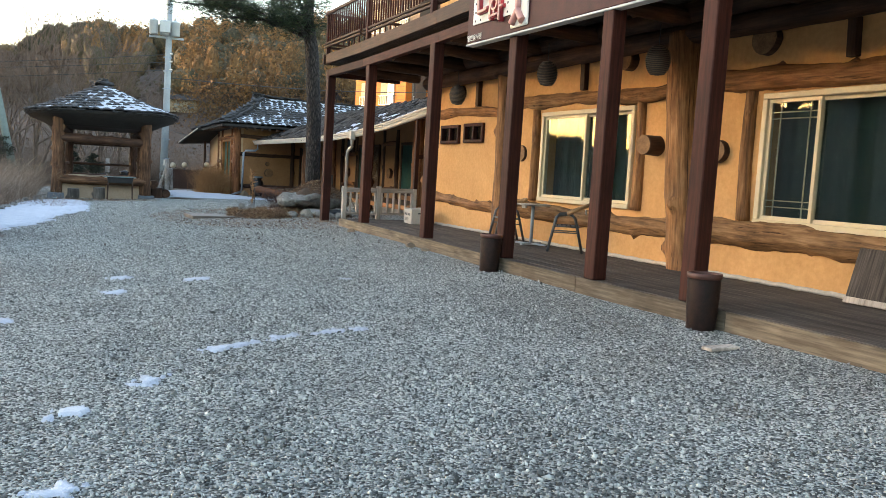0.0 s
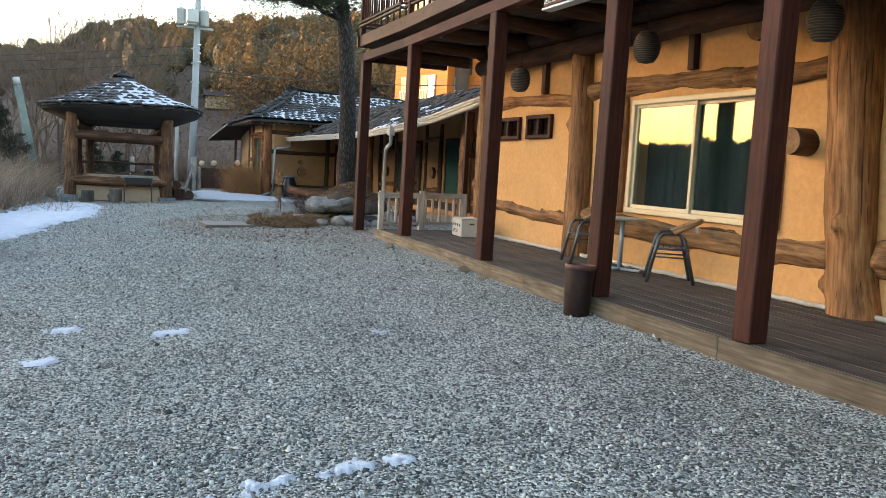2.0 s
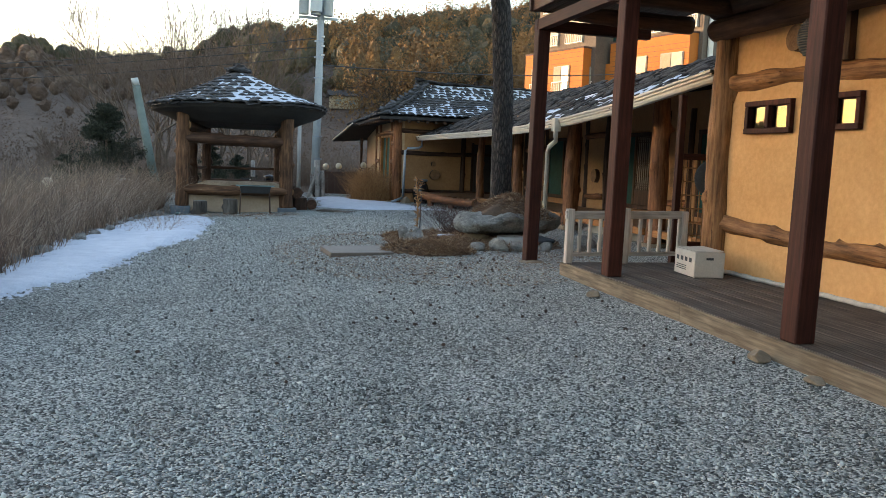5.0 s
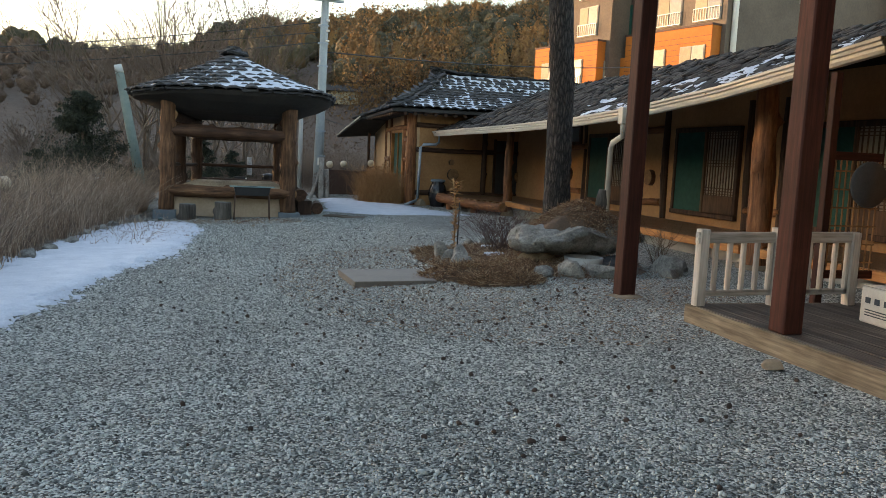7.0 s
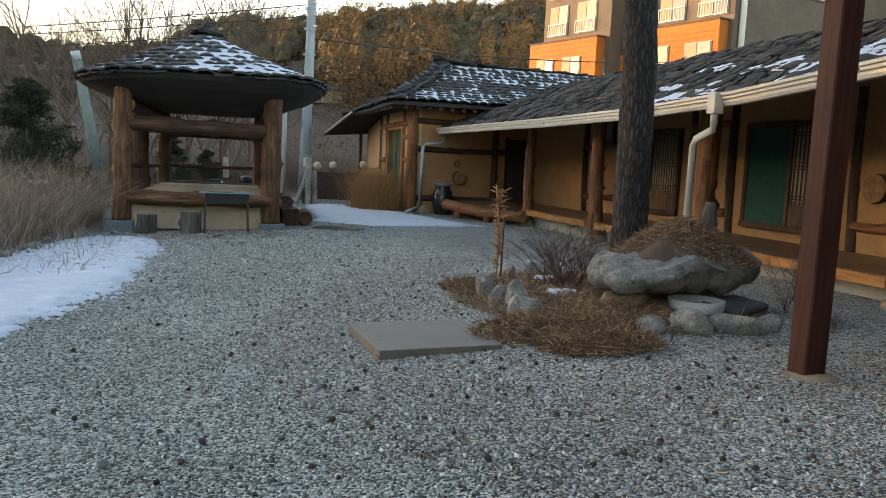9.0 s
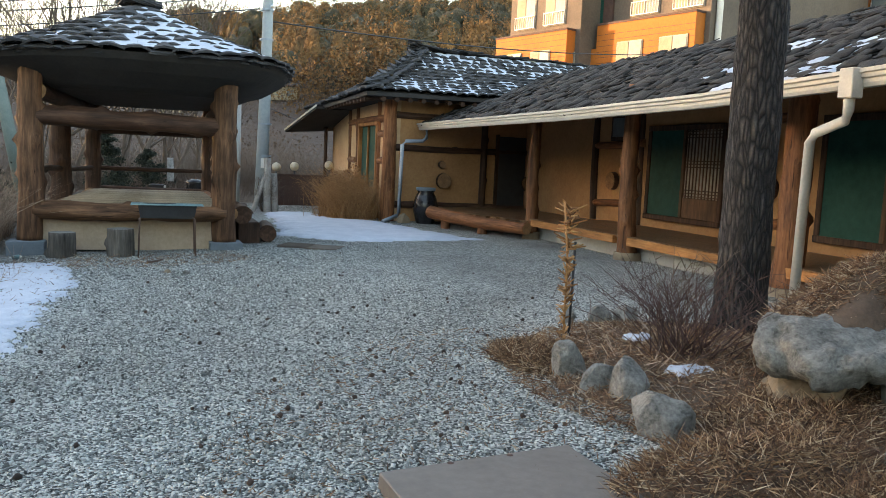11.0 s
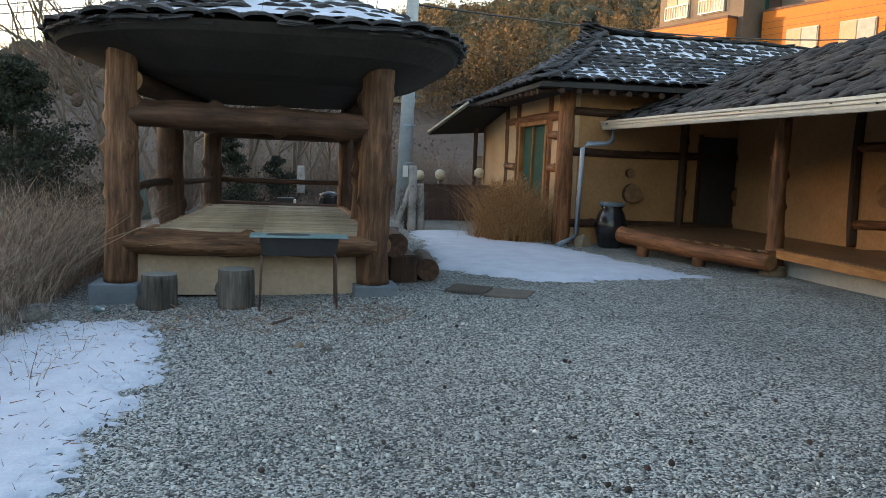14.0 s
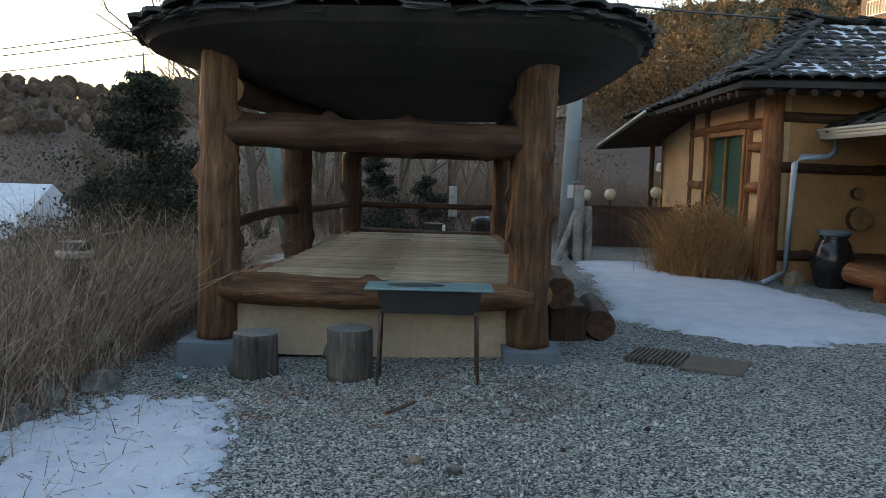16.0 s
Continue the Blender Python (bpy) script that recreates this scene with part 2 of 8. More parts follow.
M = {
    "gravel": gravel_material(),
    "chips": stone_chips_material(),
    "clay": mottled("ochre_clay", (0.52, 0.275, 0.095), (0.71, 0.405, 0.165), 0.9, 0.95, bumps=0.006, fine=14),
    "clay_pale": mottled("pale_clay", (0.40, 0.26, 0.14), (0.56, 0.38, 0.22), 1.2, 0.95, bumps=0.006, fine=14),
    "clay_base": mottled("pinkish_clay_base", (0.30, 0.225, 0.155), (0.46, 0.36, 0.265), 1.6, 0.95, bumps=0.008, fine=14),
    # clay for the wing and end house, with veranda shade mixed into its brown
    "clay_dim": mottled("brown_clay_shaded", (0.28, 0.14, 0.058), (0.43, 0.235, 0.10), 1.0, 0.95, bumps=0.006, fine=14),
    "post": wood("red_brown_stain", (0.02, 0.0055, 0.0036), (0.05, 0.0135, 0.0085), (0.08, 0.0245, 0.0155), 0.68, bumps=0.002),
    "beam": wood("dark_brown_stain", (0.03, 0.013, 0.008), (0.058, 0.026, 0.015), (0.095, 0.047, 0.026), 0.6, bumps=0.003),
    "log": wood("varnished_log", (0.085, 0.038, 0.015), (0.29, 0.14, 0.053), (0.48, 0.26, 0.115), 0.62, (11, 11, 0.8), 0.012, crack=1.0),
    "log_pav": wood("weathered_peeled_log", (0.028, 0.015, 0.009), (0.105, 0.056, 0.031), (0.22, 0.125, 0.07), 0.75, (7, 7, 0.7), 0.01, crack=1.0),
    "log_red": wood("red_brown_log", (0.07, 0.027, 0.012), (0.20, 0.085, 0.036), (0.34, 0.16, 0.072), 0.6, (9, 9, 0.8), 0.012, crack=1.0),
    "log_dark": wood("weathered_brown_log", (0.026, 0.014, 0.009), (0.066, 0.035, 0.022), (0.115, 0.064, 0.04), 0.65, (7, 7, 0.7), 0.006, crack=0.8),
    "log_grey": wood("greyed_log", (0.075, 0.042, 0.02), (0.275, 0.158, 0.073), (0.46, 0.29, 0.148), 0.8, (10, 10, 0.7), 0.014, crack=1.0),
    "deck": wood("weathered_deck", (0.028, 0.024, 0.021), (0.088, 0.075, 0.065), (0.17, 0.15, 0.13), 0.8, (22, 22, 0.6), 0.004),
    "fascia": wood("pale_weathered_timber", (0.075, 0.06, 0.042), (0.165, 0.135, 0.096), (0.26, 0.22, 0.16), 0.8, (14, 14, 0.8), 0.003),
    "rail": wood("bleached_timber", (0.27, 0.25, 0.22), (0.50, 0.46, 0.41), (0.64, 0.60, 0.54), 0.75, (14, 14, 0.8), 0.003),
    "floor_wood": wood("veranda_boards", (0.07, 0.04, 0.022), (0.15, 0.09, 0.05), (0.24, 0.15, 0.085), 0.35, (12, 12, 0.8), 0.002),
    "edge_wood": wood("orange_timber", (0.20, 0.085, 0.03), (0.36, 0.165, 0.055), (0.46, 0.235, 0.09), 0.5, (10, 10, 0.8), 0.003),
    "bamboo": wood("bleached_bamboo", (0.22, 0.17, 0.115), (0.43, 0.36, 0.265), (0.64, 0.57, 0.46), 0.45, (10, 10, 1.5), 0.002),
    "end_grain": mottled("log_end", (0.12, 0.06, 0.025), (0.34, 0.19, 0.085), 7.0, 0.8, "Object", 0.004, 50),
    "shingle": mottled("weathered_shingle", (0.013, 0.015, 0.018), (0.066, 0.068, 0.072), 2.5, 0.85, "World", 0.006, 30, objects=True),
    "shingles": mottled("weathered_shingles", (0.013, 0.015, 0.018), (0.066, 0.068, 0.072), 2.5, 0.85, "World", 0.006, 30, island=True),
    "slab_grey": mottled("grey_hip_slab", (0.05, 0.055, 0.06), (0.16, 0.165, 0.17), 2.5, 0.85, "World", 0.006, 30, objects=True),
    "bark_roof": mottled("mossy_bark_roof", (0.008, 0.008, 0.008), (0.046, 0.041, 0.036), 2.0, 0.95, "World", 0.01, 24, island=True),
    # eave and underside tones are darkened for the shade below the roof
    "eave_dark": mottled("shaded_eave_shingle", (0.010, 0.010, 0.011), (0.034, 0.032, 0.031), 2.5, 0.95, "World", 0.006, 30, objects=True, spec=0.2),
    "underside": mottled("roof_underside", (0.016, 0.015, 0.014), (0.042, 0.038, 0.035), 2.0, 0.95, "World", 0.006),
    "snow": mottled("old_snow", (0.40, 0.45, 0.53), (0.61, 0.65, 0.71), 3.0, 0.7, "World", 0.008, 40),
    "cream": mottled("cream_window_frame", (0.58, 0.47, 0.29), (0.66, 0.55, 0.36), 2.0, 0.45, "Object", 0.0),
    "white": mottled("white_gutter", (0.46, 0.425, 0.36), (0.62, 0.58, 0.50), 3.0, 0.5, "World", 0.0),
    "steel": mottled("galvanised_pipe", (0.22, 0.27, 0.32), (0.33, 0.39, 0.45), 4.0, 0.45, "Object", 0.0, metal=0.3),
    "glass": glass("window_glass", (0.70, 0.80, 0.80)),
    "green_glass": mottled("green_door_glass", (0.010, 0.045, 0.037), (0.022, 0.09, 0.072), 0.8, 0.45, "Object", 0.0, spec=0.1),
    "dark_wood": wood("lattice_wood", (0.05, 0.028, 0.016), (0.10, 0.058, 0.034), (0.16, 0.095, 0.055), 0.6),
    "paper": mottled("door_paper", (0.26, 0.22, 0.17), (0.38, 0.33, 0.26), 3.0, 0.9, "Object", 0.0),
    "black": mottled("black_metal", (0.012, 0.013, 0.015), (0.03, 0.032, 0.036), 5.0, 0.5, "Object", 0.0),
    "jar": mottled("black_glazed_jar", (0.008, 0.008, 0.01), (0.028, 0.026, 0.028), 4.0, 0.22, "Object", 0.0),
    "brown_jar": mottled("brown_glazed_jar", (0.007, 0.006, 0.006), (0.036, 0.018, 0.014), 9.0, 0.5, "Object", 0.002, spec=0.2),
    "rim_rust": mottled("rusty_rim", (0.045, 0.017, 0.012), (0.12, 0.045, 0.03), 9.0, 0.6, "Object", 0.002),
    "boulder": mottled("grey_boulder", (0.06, 0.058, 0.052), (0.38, 0.37, 0.335), 8.0, 0.9, "World", 0.04, 40),
    "boulder_tan": mottled("tan_boulder", (0.15, 0.11, 0.07), (0.30, 0.235, 0.16), 3.0, 0.9, "World", 0.012, 26),
    "concrete": mottled("concrete", (0.30, 0.30, 0.29), (0.42, 0.42, 0.40), 2.0, 0.9, "World", 0.003),
    "grey_block": mottled("blue_grey_block", (0.10, 0.125, 0.145), (0.15, 0.18, 0.205), 4.0, 0.85, "World", 0.003),
    "pole": mottled("concrete_pole", (0.25, 0.29, 0.31), (0.36, 0.40, 0.42), 1.5, 0.8, "World", 0.002),
    "transformer": mottled("pale_grey_enamel", (0.40, 0.44, 0.46), (0.52, 0.56, 0.57), 3.0, 0.5, "Object", 0.0),
    "old_pole": mottled("green_grey_pole", (0.10, 0.14, 0.13), (0.18, 0.22, 0.20), 3.0, 0.85, "World", 0.003),
    "bark": bark_material(),
    "twig": mottled("bare_branches", (0.075, 0.055, 0.044), (0.17, 0.13, 0.10), 5.0, 0.9, "World", 0.0),
    "red_twig": mottled("red_brown_twigs", (0.05, 0.028, 0.024), (0.12, 0.07, 0.06), 5.0, 0.9, "World", 0.0),
    "birch": mottled("white_birch_log", (0.14, 0.13, 0.12), (0.48, 0.46, 0.43), 6.0, 0.9, "Object", 0.004, 30),
    "needles": island_colours("pine_needles", [(0, (0.012, 0.022, 0.012)), (0.6, (0.03, 0.05, 0.022)), (1, (0.06, 0.08, 0.035))]),
    "cedar": island_colours("cedar_foliage", [(0, (0.012, 0.017, 0.011)), (0.6, (0.028, 0.037, 0.022)), (1, (0.055, 0.06, 0.034))]),
    "reeds": island_colours("dry_reeds", [(0, (0.09, 0.055, 0.04)), (0.5, (0.25, 0.17, 0.12)), (1, (0.5, 0.4, 0.3))]),
    "dry_bush": island_colours("dry_orange_stems", [(0, (0.17, 0.075, 0.028)), (0.5, (0.36, 0.185, 0.07)), (1, (0.52, 0.31, 0.14))]),
    "litter": island_colours("dead_needles", [(0, (0.06, 0.03, 0.017)), (0.5, (0.16, 0.085, 0.045)), (0.82, (0.29, 0.18, 0.105)), (1, (0.52, 0.42, 0.29))]),
    "groundcover": island_colours("matted_groundcover", [(0, (0.035, 0.018, 0.011)), (0.5, (0.14, 0.072, 0.036)), (0.8, (0.28, 0.17, 0.09)), (1, (0.52, 0.40, 0.26))]),
    "cone": island_colours("pine_cones", [(0, (0.02, 0.013, 0.01)), (1, (0.065, 0.04, 0.028))]),
    "larch": wood_colours("autumn_larch", [(0, (0.085, 0.062, 0.03)), (0.5, (0.20, 0.115, 0.042)), (1, (0.32, 0.18, 0.055))], 0.16),
    "far_pine": wood_colours("far_pines", [(0, (0.032, 0.038, 0.024)), (0.55, (0.08, 0.073, 0.038)), (1, (0.18, 0.118, 0.048))], 0.14),
    "scrub": wood_colours("bare_hill_scrub", [(0, (0.045, 0.03, 0.022)), (0.5, (0.095, 0.062, 0.044)), (1, (0.20, 0.145, 0.105))], 0.2),
    "soil": mottled("brown_soil", (0.06, 0.038, 0.025), (0.16, 0.105, 0.068), 2.0, 0.95, "World", 0.02, 20),
    "hill": mottled("winter_hillside", (0.04, 0.028, 0.02), (0.085, 0.06, 0.044), 0.05, 0.95, "World", 0.3, 0.6),
    "orange_brick": mottled("orange_cladding", (0.34, 0.095, 0.006), (0.45, 0.14, 0.011), 0.5, 0.8, "World", 0.0, 6),
    "grey_brick": mottled("grey_cladding", (0.085, 0.068, 0.054), (0.15, 0.118, 0.09), 0.5, 0.85, "World", 0.0, 6),
    "far_window": mottled("far_window_glass", (0.10, 0.12, 0.13), (0.22, 0.24, 0.24), 0.3, 0.1, "World", 0.0),
    "blind": mottled("window_blind", (0.24, 0.20, 0.13), (0.38, 0.33, 0.23), 0.5, 0.8, "World", 0.0),
    "window_trim": mottled("grey_window_trim", (0.22, 0.2, 0.17), (0.32, 0.29, 0.25), 2.0, 0.6, "World", 0.0),
    "off_white": mottled("off_white_paint", (0.62, 0.60, 0.55), (0.76, 0.74, 0.69), 2.0, 0.6, "Object", 0.0),
    "sign_red": mottled("faded_red_sign", (0.028, 0.007, 0.0065), (0.075, 0.018, 0.016), 5.0, 0.7, "Object", 0.0),
    "letter_pink": mottled("pink_letter_face", (0.46, 0.22, 0.19), (0.56, 0.29, 0.25), 3.0, 0.4, "Object", 0.0),
    "letter_red": mottled("red_letter", (0.36, 0.03, 0.04), (0.46, 0.05, 0.06), 3.0, 0.4, "Object", 0.0),
    "slab": mottled("brown_steel_plate", (0.095, 0.078, 0.063), (0.155, 0.13, 0.108), 2.0, 0.6, "World", 0.001),
    "fence": mottled("rust_brown_fence", (0.05, 0.026, 0.02), (0.10, 0.055, 0.042), 3.0, 0.8, "Object", 0.003),
    "rope": mottled("pale_rope", (0.36, 0.34, 0.29), (0.55, 0.52, 0.46), 20.0, 0.9, "World", 0.004, 90),
    "rattan": mottled("tan_rattan", (0.20, 0.11, 0.045), (0.38, 0.23, 0.105), 20.0, 0.6, "Object", 0.004, 90),
    "chair_metal": mottled("dark_grey_steel", (0.05, 0.058, 0.065), (0.10, 0.11, 0.12), 5.0, 0.4, "Object", 0.0, metal=0.4),
    "table_top": mottled("grey_table_top", (0.20, 0.19, 0.175), (0.32, 0.30, 0.28), 6.0, 0.35, "Object", 0.0),
    "carton": mottled("pale_carton", (0.44, 0.41, 0.35), (0.58, 0.54, 0.47), 4.0, 0.85, "Object", 0.001),
    "ink": mottled("dark_ink", (0.03, 0.035, 0.04), (0.06, 0.065, 0.07), 8.0, 0.8, "Object", 0.0),
    "net": mottled("teal_grill_net", (0.10, 0.19, 0.21), (0.18, 0.29, 0.31), 12.0, 0.5, "Object", 0.0),
    "rust": mottled("rusty_steel", (0.05, 0.028, 0.02), (0.12, 0.07, 0.05), 12.0, 0.8, "Object", 0.002),
    "stump": wood("grey_stump", (0.045, 0.042, 0.038), (0.10, 0.094, 0.085), (0.18, 0.165, 0.145), 0.9, (10, 10, 0.8), 0.012, crack=1.0),
    "stump_top": mottled("stump_cut", (0.10, 0.105, 0.10), (0.20, 0.205, 0.195), 6.0, 0.9, "Object", 0.004, 40),
    "globe": mottled("cream_globe", (0.55, 0.47, 0.33), (0.66, 0.58, 0.43), 3.0, 0.4, "Object", 0.0),
    # indoor floor, ceiling and partition carry the room's dimness in their colour
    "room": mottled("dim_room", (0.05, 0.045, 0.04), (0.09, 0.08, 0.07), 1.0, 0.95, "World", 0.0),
    "curtain": mottled("teal_pane_backing", (0.022, 0.046, 0.047), (0.036, 0.068, 0.067), 3.0, 0.95, "World", 0.0),
    "grate": mottled("rusty_iron_cover", (0.07, 0.055, 0.042), (0.16, 0.125, 0.095), 5.0, 0.85, "World", 0.003),
    "lamp_wicker": mottled("grey_wicker", (0.09, 0.075, 0.06), (0.18, 0.155, 0.125), 20.0, 0.8, "Object", 0.002),
}


# ---- building helpers ----
def world_of(ob):
    m = ob.matrix_basis.copy()
    while ob.parent:
        ob = ob.parent
        m = ob.matrix_basis @ m
    return m


def link_mesh(name, me, mat, m=None, parent=None, smooth=False):
    mats = mat if isinstance(mat, (list, tuple)) else [mat]
    if len(me.materials) == 0:
        for k in mats:
            me.materials.append(M[k])
    if smooth:
        me.polygons.foreach_set("use_smooth", [True] * len(me.polygons))
    ob = new(name, me)
    m = m or Matrix.Identity(4)
    if parent:
        ob.parent = parent
        m = world_of(parent).inverted() @ m
    ob.matrix_basis = m
    return ob


def part(name, bm, mat, parent=None, label="", m=None, smooth=False):
    """Links a bmesh as one mesh object; m is its pose in the world."""
    me = bpy.data.meshes.new(name)
    bm.to_mesh(me)
    bm.free()
    ob = link_mesh(name, me, mat, m, parent, smooth)
    if label:
        tagged(ob, label)
    return ob


def thing(name, label, category, group="", kind="", at=(0, 0, 0), rz=0):
    ob = new(name)
    ob.matrix_basis = pose(*at, 0, 0, rz)
    return tagged(ob, label, category, group, kind)


def box_into(bm, c, s, m=None, bevel=0.0):
    r = bmesh.ops.create_cube(bm, size=1.0)
    vs = r["verts"]
    mm = Matrix.Translation(c) @ Matrix.Diagonal((*s, 1))
    bmesh.ops.transform(bm, matrix=(m or Matrix.Identity(4)) @ mm, verts=vs)
    if bevel:
        es = list({e for v in vs for e in v.link_edges})
        bmesh.ops.bevel(bm, geom=es, offset=bevel, segments=1, affect="EDGES", profile=0.5)
    return bm


def box(c, s, bevel=0.0, m=None):
    return box_into(bmesh.new(), c, s, m, bevel)


def along(p0, p1, roll=0.0):
    """Pose at p0 whose z axis points at p1, and the length."""
    d = Vector(p1) - Vector(p0)
    q = d.to_track_quat("Z", "Y").to_matrix().to_4x4()
    return Matrix.Translation(p0) @ q @ pose(0, 0, 0, 0, 0, roll), d.length


def beam(name, p0, p1, w, h, mat, parent=None, label="", roll=0.0, bevel=0.006):
    """A sawn timber between two points; w across, h the other way."""
    m, L = along(p0, p1, roll)
    return part(name, box((0, 0, L / 2), (w, h, L), bevel), mat, parent, label, m)


def log_mesh(L, r0, r1, seed=0, seg=20, wob=0.06, knots=3, bow=0.0, rings=None, flare=0.0):
    """A peeled trunk along z with an uneven girth, a slight bow and knots."""
    rg = random.Random(seed)
    bm = bmesh.new()
    n = rings or max(6, int(L / 0.07))
    off = Vector((rg.uniform(-50, 50), rg.uniform(-50, 50), rg.uniform(-50, 50)))
    kn = [(rg.uniform(0.1, 0.92) * L, rg.uniform(0, 6.283), rg.uniform(0.25, 0.6)) for _ in range(knots)]
    ba = rg.uniform(0, 6.283)
    loops = []
    for i in range(n + 1):
        f = i / n
        z = f * L
        r = r0 + (r1 - r0) * f + flare * max(0.0, 1 - f * 5) ** 2
        b = bow * math.sin(math.pi * f)
        cx = b * math.cos(ba) + 0.35 * wob * r0 * noise.noise(Vector((z * 0.9, 3, 1)) + off) * 3
        cy = b * math.sin(ba) + 0.35 * wob * r0 * noise.noise(Vector((z * 0.9, 9, 4)) + off) * 3
        ring = []
        for k in range(seg):
            a = 6.28318 * k / seg
            d = r * (1 + wob * 1.6 * noise.noise(Vector((math.cos(a) * 1.2, math.sin(a) * 1.2, z * 1.8)) + off) + wob * 0.6 * noise.noise(Vector((math.cos(a) * 3, math.sin(a) * 3, z * 5)) + off))
            for kz, ka, ks in kn:
                da = (a - ka + math.pi) % 6.28318 - math.pi
                d += r * ks * math.exp(-((z - kz) / (0.26 * r + 0.02)) ** 2 - (da / 0.28) ** 2)
            ring.append(bm.verts.new((cx + d * math.cos(a), cy + d * math.sin(a), z)))
        loops.append(ring)
    for a, b in zip(loops, loops[1:]):
        for k in range(seg):
            f = bm.faces.new((a[k], a[(k + 1) % seg], b[(k + 1) % seg], b[k]))
            f.smooth = True
    for ring, flip in ((loops[0], True), (loops[-1], False)):
        f = bm.faces.new(list(reversed(ring)) if flip else ring)
        f.material_index = 1
    return bm


def log(name, p0, p1, r0, r1, mat, parent=None, label="", seed=0, end="end_grain", **kw):
    m, L = along(p0, p1)
    return part(name, log_mesh(L, r0, r1, seed, **kw), [mat, end], parent, label, m)


def lathe(profile, seg=24, cap=True):
    """Turns (radius, height) pairs round z."""
    bm = bmesh.new()
    loops = [[bm.verts.new((r * math.cos(6.28318 * k / seg), r * math.sin(6.28318 * k / seg), z)) for k in range(seg)] for r, z in profile]
    for a, b in zip(loops, loops[1:]):
        for k in range(seg):
            bm.faces.new((a[k], a[(k + 1) % seg], b[(k + 1) % seg], b[k])).smooth = True
    if cap:
        bm.faces.new(list(reversed(loops[0])))
        bm.faces.new(loops[-1])
    return bm


def tube_into(bm, pts, r, seg=8, r_end=None):
    pts = [Vector(p) for p in pts]
    loops = []
    for i, p in enumerate(pts):
        d = (pts[min(i + 1, len(pts) - 1)] - pts[max(i - 1, 0)]).normalized()
        x = d.orthogonal().normalized() if abs(d.z) < 0.95 else Vector((1, 0, 0)).cross(d).normalized()
        if abs(d.z) < 0.95:
            x = Vector((0, 0, 1)).cross(d).normalized()
        y = d.cross(x)
        rr = r if r_end is None else r + (r_end - r) * i / (len(pts) - 1)
        loops.append([bm.verts.new(p + x * rr * math.cos(6.28318 * k / seg) + y * rr * math.sin(6.28318 * k / seg)) for k in range(seg)])
    for a, b in zip(loops, loops[1:]):
        for k in range(seg):
            bm.faces.new((a[k], a[(k + 1) % seg], b[(k + 1) % seg], b[k])).smooth = True
    bm.faces.new(list(reversed(loops[0])))
    bm.faces.new(loops[-1])
    return bm


def tube(pts, r, seg=8, r_end=None):
    return tube_into(bmesh.new(), pts, r, seg, r_end)


def ease(t):
    t = min(1.0, max(0.0, t))
    return t * t * (3 - 2 * t)


def skyline(az):
    """Elevation of the ridge, in degrees, by azimuth clockwise from +y."""
    rows = ((-180, 6.0), (-120, 9.0), (-75, 10.0), (-56, 10.0), (-51, 9.0), (-48, 6.4), (-45, 5.4), (-38, 4.9), (-34, 5.6), (-32, 6.6), (-31, 6.9), (-27, 6.8), (-24.8, 7.0), (-22.5, 6.5), (-18, 7.0), (-15, 8.0), (-13, 8.3), (-11.4, 7.6), (-9.7, 8.0), (-6.5, 8.0), (-3, 8.2), (-0.7, 8.8), (2, 9.6), (4.1, 9.6), (6, 9.7), (9, 10.4), (11.5, 10.6), (17, 11.2), (30, 12.5), (50, 12.0), (90, 9.0), (140, 6.0), (180, 5.0))
    for (a, p), (b, q) in zip(rows, rows[1:]):
        if a <= az <= b:
            return p + (q - p) * (az - a) / (b - a)
    return 5.0


def yard(x, y):
    """Height of the gravel yard and the fields about it."""
    z = -0.02 - 0.035 * min(6.0, max(0.0, 6.0 - x)) - 0.008 * min(16.0, max(0.0, y - 20))
    z -= 0.16 * max(0.0, min(14.0, -2.5 - x)) * ease((y + 10) / 8)
    return z


def ground_height(x, y):
    z = yard(x, y)
    dx, dy = x - 3.0, y - 20.0
    r = math.hypot(dx, dy)
    if r > 45:
        az = math.degrees(math.atan2(dx, dy))
        top = math.tan(radians(skyline(az))) * 212.0 - 7.2
        wav = noise.noise(Vector((x * 0.012, y * 0.012, 0.3))) * 7.0 * ease((r - 60) / 50) * (1.0 - 0.85 * ease((r - 150) / 50))
        z += (top + wav) * ease((r - 50) / 165.0) + 0.02 * max(0.0, r - 230)
    return z


# ---- the ground, one sheet out to the hills ----
def ground():
    def axis(lo, hi, step, far, grow):
        v = [lo + i * step for i in range(int((hi - lo) / step) + 1)]
        s, a = step, v[-1]
        while a < far:
            s *= grow
            a += s
            v.append(a)
        s, a = step, lo
        while a > -far:
            s *= grow
            a -= s
            v.insert(0, a)
        return v
    xs, ys = axis(-6, 12, 0.75, 900, 1.13), axis(-3, 46, 0.75, 900, 1.13)
    nx = len(xs)
    vs = [(x, y, ground_height(x, y) + (0.012 * noise.noise(Vector((x * 0.8, y * 0.8, 0))))) for y in ys for x in xs]
    fs = [(j * nx + i, j * nx + i + 1, (j + 1) * nx + i + 1, (j + 1) * nx + i) for j in range(len(ys) - 1) for i in range(nx - 1)]
    me = bpy.data.meshes.new("ground")
    me.from_pydata(vs, [], fs)
    for k in ("gravel", "hill"):
        me.materials.append(M[k])
    for p in me.polygons:
        c = p.center
        far = math.hypot(c.x - 3, c.y - 20)
        p.use_smooth = True
        p.material_index = 1 if far > 48 else 0
    ob = new("ground", me)
    tagged(ob, "grey gravel yard running out to brown winter hills", "ground", kind="structure")


ground()


